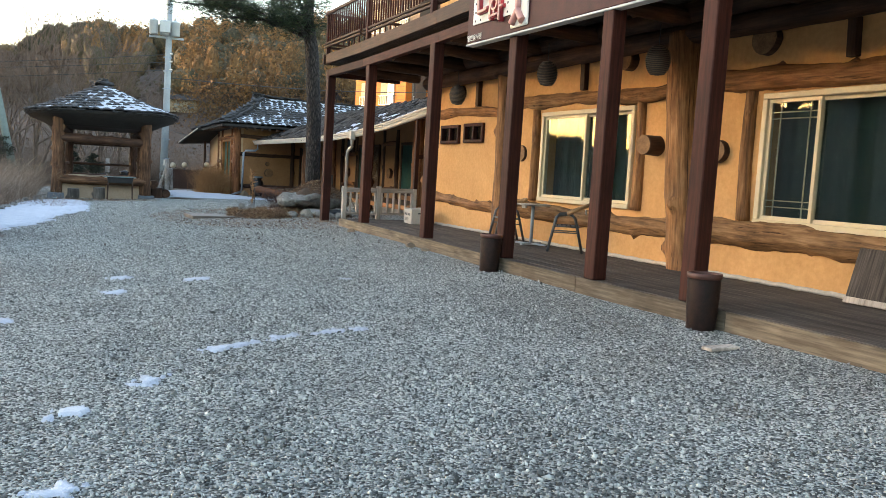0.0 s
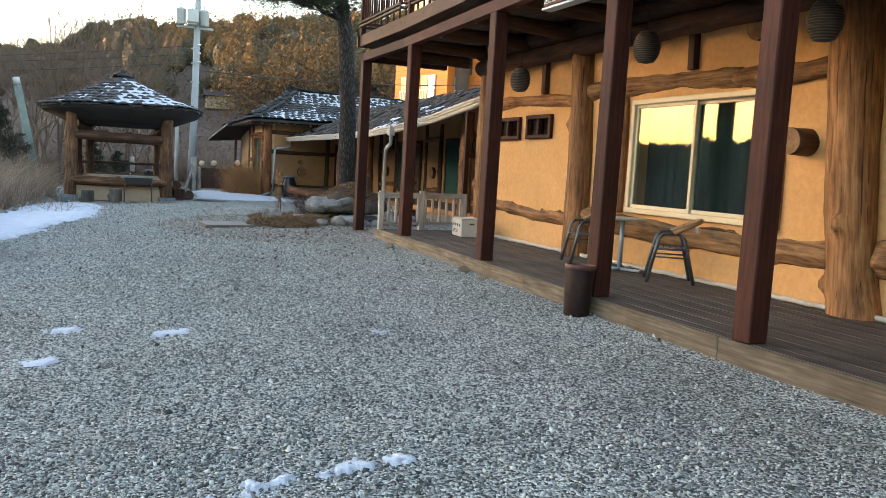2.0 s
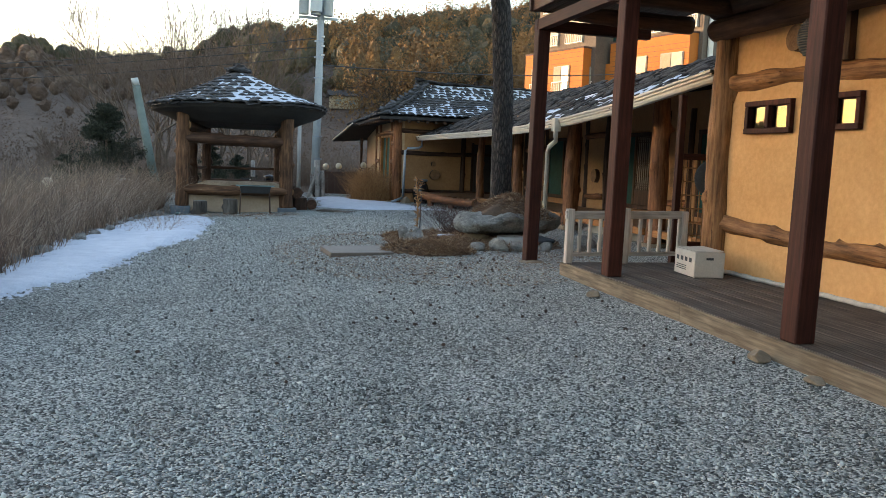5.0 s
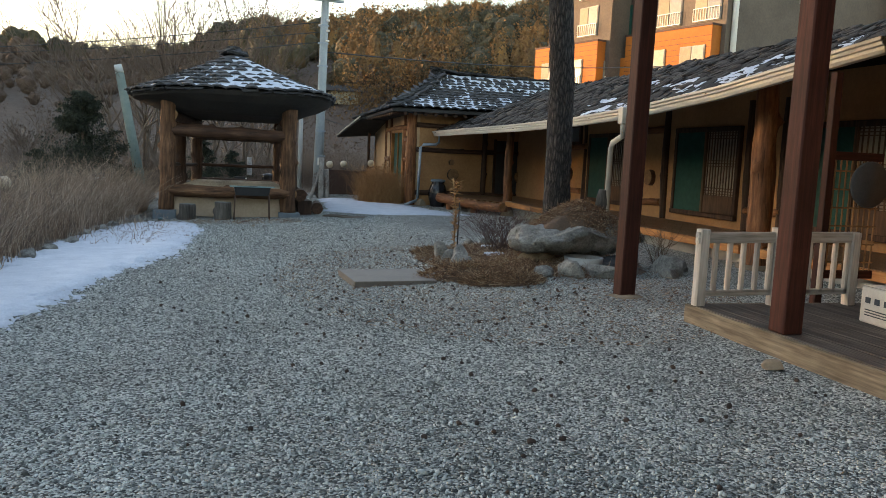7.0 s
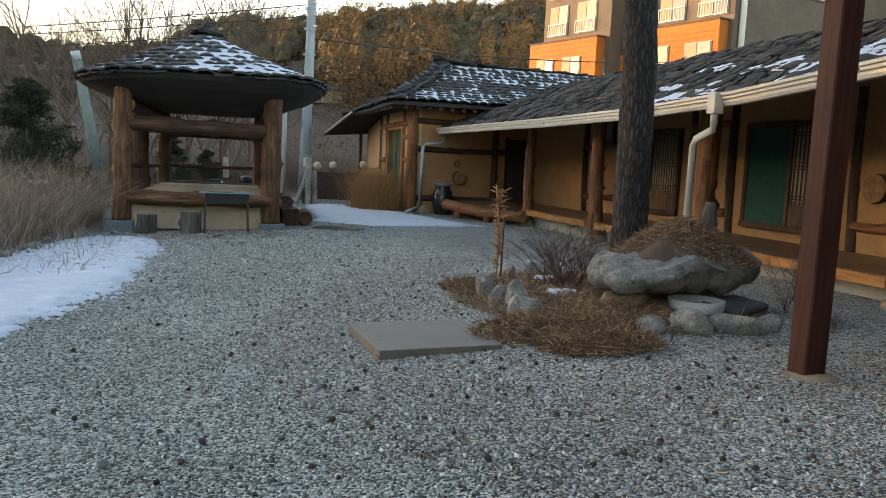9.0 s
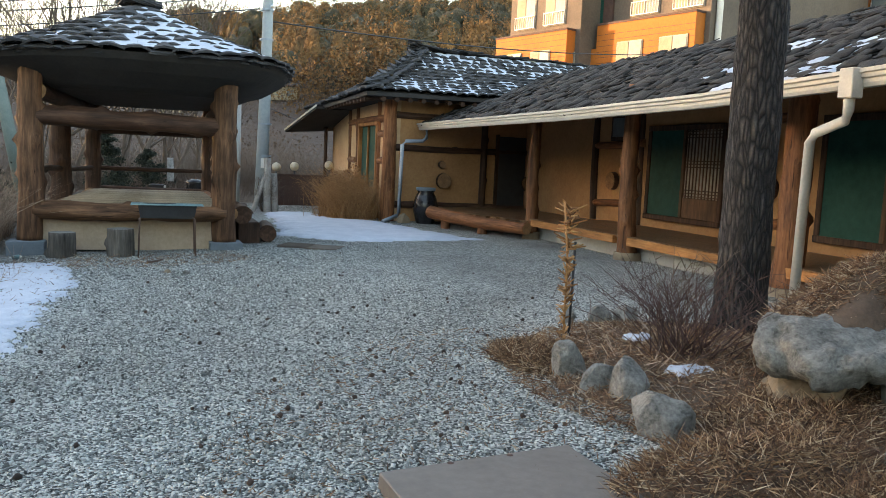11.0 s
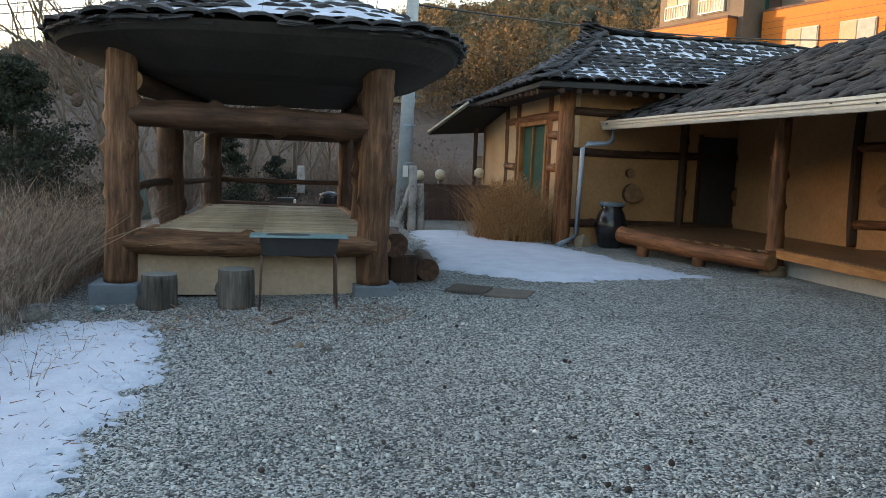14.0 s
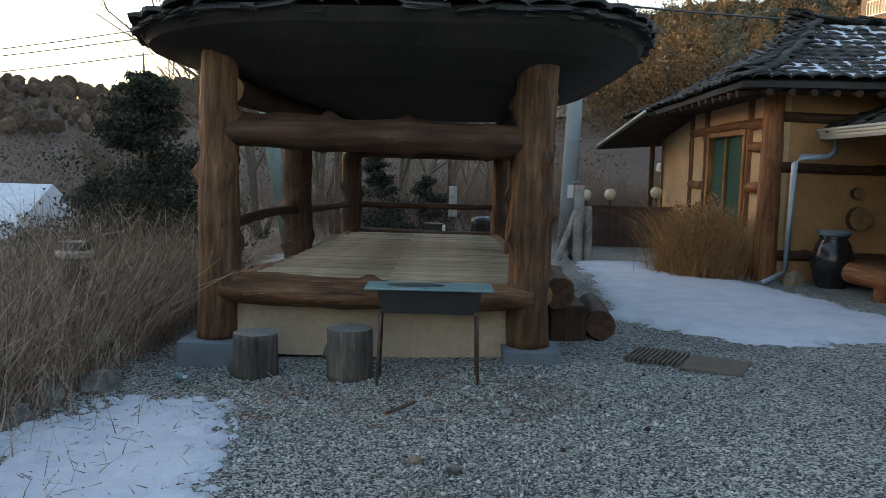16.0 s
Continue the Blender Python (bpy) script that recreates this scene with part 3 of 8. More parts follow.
# ---- far woods on the hills ----
def scatter_soup(name, label, category, mat, centres, offsets, sizes, seed):
    """Many small leaf triangles: one per centre + offset, randomly turned."""
    rg = np.random.RandomState(seed)
    c = centres + offsets
    n = len(c)
    a = rg.normal(size=(n, 3))
    a /= np.linalg.norm(a, axis=1)[:, None]
    b = np.cross(a, rg.normal(size=(n, 3)))
    b /= np.linalg.norm(b, axis=1)[:, None]
    s = sizes[:, None]
    tri = np.stack([c + a * s, c - a * s * 0.6 + b * s * 0.8, c - a * s * 0.6 - b * s * 0.8], 1).reshape(-1, 3)
    me = bpy.data.meshes.new(name)
    me.vertices.add(3 * n)
    me.vertices.foreach_set("co", tri.astype(np.float32).ravel())
    me.loops.add(3 * n)
    me.loops.foreach_set("vertex_index", np.arange(3 * n, dtype=np.int32))
    me.polygons.add(n)
    me.polygons.foreach_set("loop_start", np.arange(0, 3 * n, 3, dtype=np.int32))
    me.update(calc_edges=True)
    me.materials.append(M[mat])
    return tagged(new(name, me), label, category, kind="stuff")


def far_wood(name, label, mat, seed, count, az_lo, az_hi, r_lo, r_hi, height, leaves, conical, accept):
    """Far trees: a lumpy inner crown each, and loose leaves that break its outline."""
    rg = np.random.RandomState(seed)
    ico = bmesh.new()
    bmesh.ops.create_icosphere(ico, subdivisions=2, radius=1.0)
    ico.verts.index_update()
    ball = np.array([tuple(v.co) for v in ico.verts])
    faces = np.array([[v.index for v in f.verts] for f in ico.faces])
    ico.free()
    up_ = (ball[:, 2] + 1) / 2
    shapes = []
    for k in range(6):
        lump = np.array([1 + 0.34 * noise.noise(Vector(p) * 2.1 + Vector((k * 7.0, seed, 0))) + 0.22 * noise.noise(Vector(p) * 4.6 + Vector((k * 5.0, 0, seed))) for p in ball])
        wide = (0.25 * (1.05 - up_) ** 0.75 + 0.02) / np.maximum(0.3, np.sqrt(1 - ball[:, 2] ** 2 + 0.02)) if conical else np.full(len(ball), 0.36)
        shapes.append(np.stack([ball[:, 0] * wide * lump, ball[:, 1] * wide * lump, 0.1 + up_ * 0.9 * (0.8 + 0.2 * lump)], 1))
    tris, cs, os_, ss = [], [], [], []
    for _ in range(count):
        az, r = rg.uniform(az_lo, az_hi), math.sqrt(rg.uniform(r_lo ** 2, r_hi ** 2))
        x, y = 3 + r * math.sin(radians(az)), 20 + r * math.cos(radians(az))
        if 14 < x < 95 and 55 < y < 110:
            continue
        if not accept(x, y, az, r):
            continue
        h = height * rg.uniform(0.5, 1.15) * (1.0 + 0.4 * noise.noise(Vector((x * 0.12, y * 0.12, 9))))
        t = rg.uniform(0, 6.283)
        turn = np.array([[math.cos(t), -math.sin(t), 0], [math.sin(t), math.cos(t), 0], [0, 0, 1]])
        base = np.array([x, y, ground_height(x, y) - 0.3])
        crown = shapes[rg.randint(6)] @ turn.T * h * np.array([rg.uniform(0.8, 1.15), rg.uniform(0.8, 1.15), 1.0])
        if r > 110:
            tris.append((crown * 0.62 + np.array([0, 0, 0.16 * h]) + base)[faces].reshape(-1, 3))
        pick = crown[rg.randint(len(crown), size=leaves)] * rg.uniform(0.72, 1.12, (leaves, 1)) + rg.normal(size=(leaves, 3)) * 0.035 * h
        os_.append(pick)
        cs.append(np.tile(base, (leaves, 1)))
        ss.append(rg.uniform(0.014, 0.034, leaves) * h)
    c, n = np.concatenate(cs) + np.concatenate(os_), len(cs) * leaves
    a = rg.normal(size=(n, 3))
    a /= np.linalg.norm(a, axis=1)[:, None]
    b = np.cross(a, rg.normal(size=(n, 3)))
    b /= np.linalg.norm(b, axis=1)[:, None]
    q = np.concatenate(ss)[:, None]
    leaf = np.stack([c + a * q, c - a * q * 0.6 + b * q * 0.8, c - a * q * 0.6 - b * q * 0.8], 1).reshape(-1, 3)
    v = np.concatenate(tris + [leaf])
    n = len(v) // 3
    me = bpy.data.meshes.new(name)
    me.vertices.add(3 * n)
    me.vertices.foreach_set("co", v.astype(np.float32).ravel())
    me.loops.add(3 * n)
    me.loops.foreach_set("vertex_index", np.arange(3 * n, dtype=np.int32))
    me.polygons.add(n)
    me.polygons.foreach_set("loop_start", np.arange(0, 3 * n, 3, dtype=np.int32))
    me.update(calc_edges=True)
    me.materials.append(M[mat])
    tagged(new(name, me), label, "trees", kind="stuff")


def patch(x, y, k, lo):
    return noise.noise(Vector((x * 0.018, y * 0.018, k))) > lo


def stand(x, y):
    """Which wood grows here: high values larch, low values pine."""
    return noise.noise(Vector((x * 0.022, y * 0.022, 7))) + 0.45 * noise.noise(Vector((x * 0.09, y * 0.09, 2)))


def strewn(x, y):
    return noise.noise(Vector((x * 0.16, y * 0.16, 5.5))) > 0.12


def is_pine(x, y, az, r):
    if az > 1 and r > 90 and strewn(x, y):
        return True
    return az > -22 and (r > 196 if az < 0 else r > 95 and stand(x, y) < (r - 158) * 0.012 + 0.05)


def is_larch(x, y, az, r):
    if az < 8:
        return az > 1 and r < 190 and stand(x, y) > 0.22
    return r < 200 and not strewn(x, y) and stand(x, y) > (r - 165) * 0.012 - 0.2


far_wood("far_pine_wood", "dark green pines covering the upper hillside", "far_pine", 11, 4200, -24, 45, 95, 226, 7.4, 100, False, is_pine)
far_wood("far_larch_wood", "golden brown larches on the sunlit hillside", "larch", 21, 3000, 0, 45, 80, 210, 8.2, 150, True, is_larch)
far_wood("hill_scrub", "leafless grey-brown scrub on the lower slopes", "scrub", 31, 3400, -50, 45, 50, 218, 4.2, 80, False, lambda x, y, az, r: patch(x, y, 3, -0.5) and (az < 4 or r < 120))
far_wood("ridge_wood", "brown wooded ridge across the valley", "scrub", 41, 1300, -120, -8, 165, 235, 5.0, 70, False, lambda x, y, az, r: True)


# ---- main house ----
def wall_grid(name, x0, x1, y0, y1, z0, z1, holes, mat, cell=0.18, wav=0.02):
    """A clay wall facing -x, uneven outside, with openings right through it."""
    def cuts(a, b, marks):
        pts = sorted({a, b, *[k for k in marks if a < k < b]})
        out = []
        for p, q in zip(pts, pts[1:]):
            n = max(1, round((q - p) / cell))
            out += [p + (q - p) * i / n for i in range(n)]
        return out + [b]
    ys = cuts(y0, y1, [h[0] for h in holes] + [h[1] for h in holes])
    zs = cuts(z0, z1, [h[2] for h in holes] + [h[3] for h in holes])

    def inside(y, z):
        return any(h[0] - 1e-6 < y < h[1] + 1e-6 and h[2] - 1e-6 < z < h[3] + 1e-6 for h in holes)
    bm = bmesh.new()
    vo, vi = {}, {}
    for i, y in enumerate(ys):
        for j, z in enumerate(zs):
            on = any(h[0] - 1e-6 <= y <= h[1] + 1e-6 and h[2] - 1e-6 <= z <= h[3] + 1e-6 for h in holes)
            d = 0 if on else wav * (noise.noise(Vector((y * 0.9, z * 0.9, 5))) + 0.4 * noise.noise(Vector((y * 3, z * 3, 2))))
            vo[i, j] = bm.verts.new((x0 + d, y, z))
            vi[i, j] = bm.verts.new((x1, y, z))
    solid = {(i, j): not inside((ys[i] + ys[i + 1]) / 2, (zs[j] + zs[j + 1]) / 2) for i in range(len(ys) - 1) for j in range(len(zs) - 1)}
    for (i, j), ok in solid.items():
        if not ok:
            continue
        bm.faces.new((vo[i, j], vo[i, j + 1], vo[i + 1, j + 1], vo[i + 1, j])).smooth = True
        bm.faces.new((vi[i, j], vi[i + 1, j], vi[i + 1, j + 1], vi[i, j + 1]))
        for di, dj, a, b in ((-1, 0, (i, j), (i, j + 1)), (1, 0, (i + 1, j + 1), (i + 1, j)), (0, -1, (i + 1, j), (i, j)), (0, 1, (i, j + 1), (i + 1, j + 1))):
            if not solid.get((i + di, j + dj), False):
                bm.faces.new((vo[a], vi[a], vi[b], vo[b]))
    bm.normal_update()
    return tagged(part(name, bm, mat), "uneven clay plastered wall", "wall", kind="structure")


WX = 8.3
WIN = [(10.02, 12.66, 0.96, 2.60), (4.75, 7.5, 0.92, 2.61), (14.93, 15.8, 2.08, 2.50), (16.05, 16.95, 2.07, 2.49)]
tagged(wall_grid("wall_west", WX, WX + 0.3, -5.0, 17.5, -0.1, 6.6, WIN, "clay"), "ochre clay wall between rough timbers")


def plain(name, c, s, mat, label, category="wall"):
    return tagged(part(name, box(c, s), mat), label, category, kind="structure")


plain("wall_north", (11.3, 17.4, 3.25), (5.4, 0.2, 6.7), "clay", "plain clay end wall")
plain("wall_east", (14.1, 6.2, 3.25), (0.2, 22.6, 6.7), "clay", "plain clay rear wall")
plain("wall_south", (11.3, -4.9, 3.25), (5.4, 0.2, 6.7), "clay", "plain clay end wall")
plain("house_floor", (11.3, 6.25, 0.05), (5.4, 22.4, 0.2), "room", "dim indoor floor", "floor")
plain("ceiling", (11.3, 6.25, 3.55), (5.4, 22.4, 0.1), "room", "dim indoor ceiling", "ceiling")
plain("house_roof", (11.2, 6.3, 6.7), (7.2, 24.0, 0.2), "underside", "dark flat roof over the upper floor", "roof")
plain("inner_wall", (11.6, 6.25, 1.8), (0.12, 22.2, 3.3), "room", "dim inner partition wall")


def sliding_window(name, y0, y1, z0, z1, lattice=False):
    w = thing(name, "cream framed sliding window with dark reflecting glass", "window", kind="structure", at=(WX, (y0 + y1) / 2, z0))
    f, x = 0.075, WX + 0.02
    for nm, c, s in (("window_frame", (x, (y0 + y1) / 2, z1 - f / 2), (0.16, y1 - y0, f)), ("window_frame", (x, (y0 + y1) / 2, z0 + f / 2), (0.18, y1 - y0, f)),
                     ("window_frame", (x, y0 + f / 2, (z0 + z1) / 2), (0.16, f, z1 - z0 - 2 * f)), ("window_frame", (x, y1 - f / 2, (z0 + z1) / 2), (0.16, f, z1 - z0 - 2 * f))):
        part(nm, box(c, s, 0.008), "cream", w)
    mid = y1 - (y1 - y0) * (0.5 if not lattice else 0.3)
    for k, (a, b, dx) in enumerate(((y0 + f, mid + 0.03, 0.035), (mid - 0.03, y1 - f, -0.015))):
        g = 0.05
        sash = part("sash", box((x + dx, (a + b) / 2, z1 - f - g / 2), (0.045, b - a, g), 0.004), "cream", w)
        for c, s in (((x + dx, (a + b) / 2, z0 + f + g / 2), (0.045, b - a, g)), ((x + dx, a + g / 2, (z0 + z1) / 2), (0.045, g, z1 - z0 - 2 * f - 2 * g)), ((x + dx, b - g / 2, (z0 + z1) / 2), (0.045, g, z1 - z0 - 2 * f - 2 * g))):
            part("sash", box(c, s, 0.004), "cream", w)
        p = part("pane", box((x + dx, (a + b) / 2, (z0 + z1) / 2), (0.006, b - a - 2 * g, z1 - z0 - 2 * f - 2 * g)), "glass", w, "clear dark glass pane")
        p.visible_shadow = False
        if lattice and k == 1:
            for yy in (a + g + 0.12, b - g - 0.12):
                part("glazing_bar", box((x + dx + 0.012, yy, (z0 + z1) / 2), (0.012, 0.014, z1 - z0 - 2 * f - 2 * g)), "cream", w)
            for zz in (z0 + f + g + 0.12, z0 + f + g + 0.2, z1 - f - g - 0.12, z1 - f - g - 0.2):
                part("glazing_bar", box((x + dx + 0.012, (a + b) / 2, zz), (0.012, b - a - 2 * g, 0.014)), "cream", w)
    # folded sheet added behind the panes; its teal imitates the reflection in them
    cb = bmesh.new()
    cols = [[cb.verts.new((WX + 0.3 + 0.012 * math.sin(i * 0.95) + 0.015 * math.sin(i * 0.37), y0 - 0.1 + (y1 - y0 + 0.2) * i / 90, zz)) for zz in (0.25, 3.0)] for i in range(91)]
    for a, b in zip(cols, cols[1:]):
        cb.faces.new((a[0], b[0], b[1], a[1])).smooth = True
    tagged(part("curtain", cb, "curtain"), "dim teal folded sheet added behind the window for the reflected tone", "curtain", kind="structure")


sliding_window("window_1", *WIN[0])
sliding_window("window_2", *WIN[1], lattice=True)


def small_window(name, y0, y1, z0, z1):
    w = thing(name, "small brown timber window with two square panes", "window", kind="structure", at=(WX, (y0 + y1) / 2, z0))
    f, x = 0.07, WX
    ym = (y0 + y1) / 2
    for c, s in (((x, ym, z1 - f / 2), (0.14, y1 - y0, f)), ((x, ym, z0 + f / 2), (0.14, y1 - y0, f))):
        part("window_frame", box(c, s, 0.008), "post", w)
    for yy in (y0 + f / 2, ym, y1 - f / 2):
        part("window_frame", box((x, yy, (z0 + z1) / 2), (0.13, f, z1 - z0 - 2 * f), 0.008), "post", w)
    for a, b in ((y0 + f, ym - f / 2), (ym + f / 2, y1 - f)):
        p = part("pane", box((x + 0.01, (a + b) / 2, (z0 + z1) / 2), (0.006, b - a, z1 - z0 - 2 * f)), "glass", w)
        p.visible_shadow = False


small_window("window_3", *WIN[2])
small_window("window_4", *WIN[3])

# timbers set in the clay wall
TIMBER = "rough peeled log set in the clay wall"


def wall_log(p0, p1, r0, r1, mat="log", seed=0, label=TIMBER, name="wall_timber", **kw):
    return tagged(log(name, p0, p1, r0, r1, mat, seed=seed, **kw), label, "timber", "timbers in the wall", "structure")


wall_log((8.24, 8.62, 0.1), (8.2, 8.9, 3.55), 0.24, 0.27, "log", 3, "thick leaning log post against the clay wall", bow=0.06, flare=0.05)
wall_log((8.24, 13.86, 0.12), (8.26, 14.02, 3.55), 0.25, 0.22, "log", 5, "thick log post against the clay wall", bow=0.04)
wall_log((8.28, 17.42, 0.12), (8.28, 17.45, 3.55), 0.2, 0.18, "log", 6, "log post at the corner of the house", bow=0.05)
for y, s in ((9.86, 7), (12.85, 8), (7.68, 9)):
    wall_log((8.28, y, 0.95), (8.28, y + 0.03, 2.66), 0.10, 0.085, "log", s, "slim log beside the window", bow=0.03)
for a, b, z, q, r, s, m in ((8.95, 10.6, 2.80, 2.76, 0.13, 11, "log_grey"), (10.55, 13.8, 2.76, 2.80, 0.14, 12, "log_grey"), (14.22, 17.3, 2.69, 2.78, 0.12, 13, "log"), (3.0, 8.35, 2.78, 2.83, 0.15, 14, "log"),
                            (9.0, 13.7, 0.74, 0.80, 0.165, 15, "log_grey"), (14.2, 17.3, 0.72, 0.86, 0.12, 16, "log"), (3.0, 8.42, 0.74, 0.78, 0.19, 17, "log_grey"), (-4.0, 3.1, 0.76, 0.76, 0.17, 18, "log_grey"), (-4.0, 3.1, 2.8, 2.8, 0.14, 19, "log")):
    wall_log((8.32, b, q), (8.32, a, z), r, r * 0.9, m, s, bow=0.05, wob=0.2, seg=20, knots=5)
wall_log((8.15, -4.5, 3.5), (8.15, 17.6, 3.5), 0.15, 0.15, "log_dark", 20, "dark round beam at the wall head, of two, the upper added for shade", bow=0.02)
# extra beam added to cover the clay strip that lies dark under the balcony
wall_log((8.14, -4.5, 3.8), (8.14, 17.6, 3.8), 0.16, 0.16, "log_dark", 23, "dark round beam at the wall head, of two, the upper added for shade", bow=0.02)
for y, z0, z1 in ((11.42, 2.93, 3.4), (6.27, 2.95, 3.4), (15.2, 2.85, 3.4)):
    beam_ob = beam("wall_stud", (8.27, y, z0), (8.27, y + 0.02, z1), 0.13, 0.12, "log_dark")
    tagged(beam_ob, "short dark stud in the clay wall", "timber", "timbers in the wall", "structure")


def log_end(y, z, r, out, seed, x=WX, dx=-1):
    m, L = along((x + 0.05 * -dx, y, z), (x + dx * out, y, z))
    ob = part("log_end", log_mesh(L, r, r * 0.97, seed, seg=20, rings=4, wob=0.05, knots=0), ["log_dark", "end_grain"], m=m)
    return tagged(ob, "round sawn log end sticking out of the clay", "log end", "log ends in the wall")


for k, (y, z, r, o) in enumerate(((13.36, 1.85, 0.16, 0.05), (9.47, 1.96, 0.155, 0.3), (8.2, 1.87, 0.16, 0.1), (7.52, 3.3, 0.2, 0.12), (10.24, 3.32, 0.17, 0.16), (16.02, 3.2, 0.16, 0.12), (5.2, 3.3, 0.2, 0.12))):
    log_end(y, z, r, o, 60 + k)

# ---- deck, posts and balcony ----

def porch_x(y):
    """The line of the porch posts, which runs a little askew of the wall."""
    return min(6.38, 5.98 + 0.056 * max(0.0, y - 9.0))


DECK_Z = 0.17
deck = thing("deck", "weathered brown timber deck along the house", "deck", kind="structure", at=(7.1, 6.5, 0))
fascia_cuts = [-5.0, -1.4, 2.2, 5.55, 8.0, 11.6, 14.9, 18.22]
for a, b in zip(fascia_cuts, fascia_cuts[1:]):
    beam("fascia_board", (porch_x(a) - 0.1, a + 0.003, 0.055), (porch_x(b) - 0.1, b - 0.003, 0.055), 0.045, 0.225, "fascia", deck)
beam("fascia_board", (6.26, 18.2, 0.055), (8.2, 18.2, 0.055), 0.045, 0.225, "fascia", deck)
part("joists", box((7.3, 6.6, 0.0), (1.8, 23.0, 0.22)), "beam", deck)
posts_y = [19.72, 16.85, 13.15, 10.04, 7.78, 6.13, 3.6, 1.0, -2.0]


for k, y in enumerate(posts_y):
    base = -0.06 if y > 18.5 else DECK_Z
    ob = beam("porch_post", (porch_x(y), y, base), (porch_x(y) + 0.02, y, 3.68), 0.2, 0.2, "post", bevel=0.012)
    tagged(ob, "square red-brown stained post carrying the balcony", "post", "porch posts", "structure")
balcony = thing("balcony", "dark brown timber balcony over the deck", "balcony", kind="structure", at=(7.0, 7, 3.7))
for a, b in ((-4.6, 1.0), (1.0, 6.06), (6.06, 9.98), (9.98, 12.9), (12.9, 17.2), (17.2, 19.8)):
    beam("edge_beam", (porch_x(a), a, 3.76), (porch_x(b), b, 3.76), 0.14, 0.17, "post", balcony)
    beam("edge_beam", (porch_x(a) - 0.09, a, 4.1), (porch_x(b) - 0.09, b, 4.1), 0.08, 0.24, "beam", balcony)
beam("edge_beam", (6.3, 19.76, 3.76), (8.3, 19.76, 3.76), 0.14, 0.17, "post", balcony)
beam("edge_beam", (6.2, 19.82, 4.1), (8.3, 19.82, 4.1), 0.08, 0.24, "beam", balcony)
for k in range(17):
    x = 6.43 + k * 0.131
    beam("floor_board", (x - 0.95, -4.6, 3.99), (x, 19.7, 3.99), 0.125, 0.03, "deck", balcony)
for k, y in enumerate([-3, -1.2, 0.8, 2.6, 4.6, 6.9, 8.8, 10.9, 12.6, 14.1, 15.6, 17.2, 18.6]):
    log("joist", (8.35, y, 3.74), (porch_x(y) + 0.05, y, 3.76), 0.13, 0.11, "log_dark", balcony, seed=80 + k, wob=0.08)
for z in (4.4, 4.48, 5.22):
    beam("rail", (porch_x(-4.6) - 0.09, -4.6, z), (porch_x(17.2) - 0.09, 17.2, z), 0.06, 0.05 if z < 5 else 0.07, "beam", balcony)
    beam("rail", (6.24, 19.8, z), (8.3, 19.8, z), 0.06, 0.05 if z < 5 else 0.07, "beam", balcony)
    beam("rail", (6.235, 17.2, z), (6.24, 19.8, z), 0.06, 0.05 if z < 5 else 0.07, "beam", balcony)
for y in posts_y:
    beam("rail_post", (porch_x(y) - 0.09, y, 4.2), (porch_x(y) - 0.09, y, 5.3), 0.1, 0.1, "post", balcony)
bal = box((0, 0, 0.36), (0.035, 0.035, 0.72), 0.003)
bal_me = bpy.data.meshes.new("baluster")
bal.to_mesh(bal_me)
bal.free()
for k in range(90):
    link_mesh("baluster", bal_me, "post", pose(porch_x(19.6 - k * 0.15) - 0.09, 19.6 - k * 0.15, 4.5), balcony)
for k in range(14):
    link_mesh("baluster", bal_me, "post", pose(6.3 + k * 0.14, 19.8, 4.5), balcony)

# ---- veranda wing ----
VX = 12.1
EAVE = [(9.1, 18.7, 2.99), (9.1, 20.2, 2.83), (9.1, 21.8, 2.66), (9.05, 24.2, 2.48), (9.1, 27.0, 2.39), (9.15, 31.0, 2.36), (9.1, 35.0, 2.36), (9.1, 39.2, 2.36)]


def eave_at(y):
    for (x0, a, z0), (x1, b, z1) in zip(EAVE, EAVE[1:]):
        if a <= y <= b:
            f = (y - a) / (b - a)
            return x0 + (x1 - x0) * f, z0 + (z1 - z0) * f
    return EAVE[-1][0], EAVE[-1][2]


plain("wall_veranda", (VX + 0.15, 29.5, 1.6), (0.3, 21.0, 3.6), "clay_dim", "brown clay wall darkened for the shade under the veranda roof")
plain("wall_veranda_end", (11.2, 18.6, 1.5), (2.2, 0.2, 3.2), "clay_dim", "clay end wall of the veranda in the shade-darkened tone")
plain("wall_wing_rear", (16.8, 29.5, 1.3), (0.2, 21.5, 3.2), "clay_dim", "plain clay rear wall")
plain("veranda_base", (11.2, 28.0, 0.02), (1.7, 17.0, 0.3), "concrete", "low concrete plinth under the veranda floor", "plinth")
vfloor = thing("veranda_floor", "polished brown board floor of the veranda", "floor", kind="structure", at=(11, 28, 0.3))
for k in range(15):
    x = 10.08 + k * 0.135
    for a, b in ((19.2, 22.3), (22.3, 26.6), (26.6, 30.4), (30.4, 34.2)):
        beam("floor_board", (x, a, 0.31), (x, b - 0.004, 0.31), 0.131, 0.04, "floor_wood", vfloor, bevel=0.002)
for k in range(28):
    x = 9.1 + k * 0.11
    beam("floor_board", (x, max(34.2, 37.3 - (x - 8.9) * 2.9), 0.26), (x, 38.85, 0.26), 0.106, 0.04, "floor_wood", vfloor, bevel=0.002)
for a, b in ((19.2, 22.2), (22.5, 26.5), (26.8, 30.2), (30.65, 34.0)):
    beam("edge_board", (10.0, a, 0.25), (10.0, b, 0.25), 0.1, 0.14, "edge_wood", vfloor, "orange-brown edge board")
tagged(log("step_log", (9.85, 33.95, 0.12), (8.75, 37.3, 0.22), 0.13, 0.16, "log_red", seed=131, bow=0.05), "red-brown log edging the veranda floor", "log_red", kind="structure")
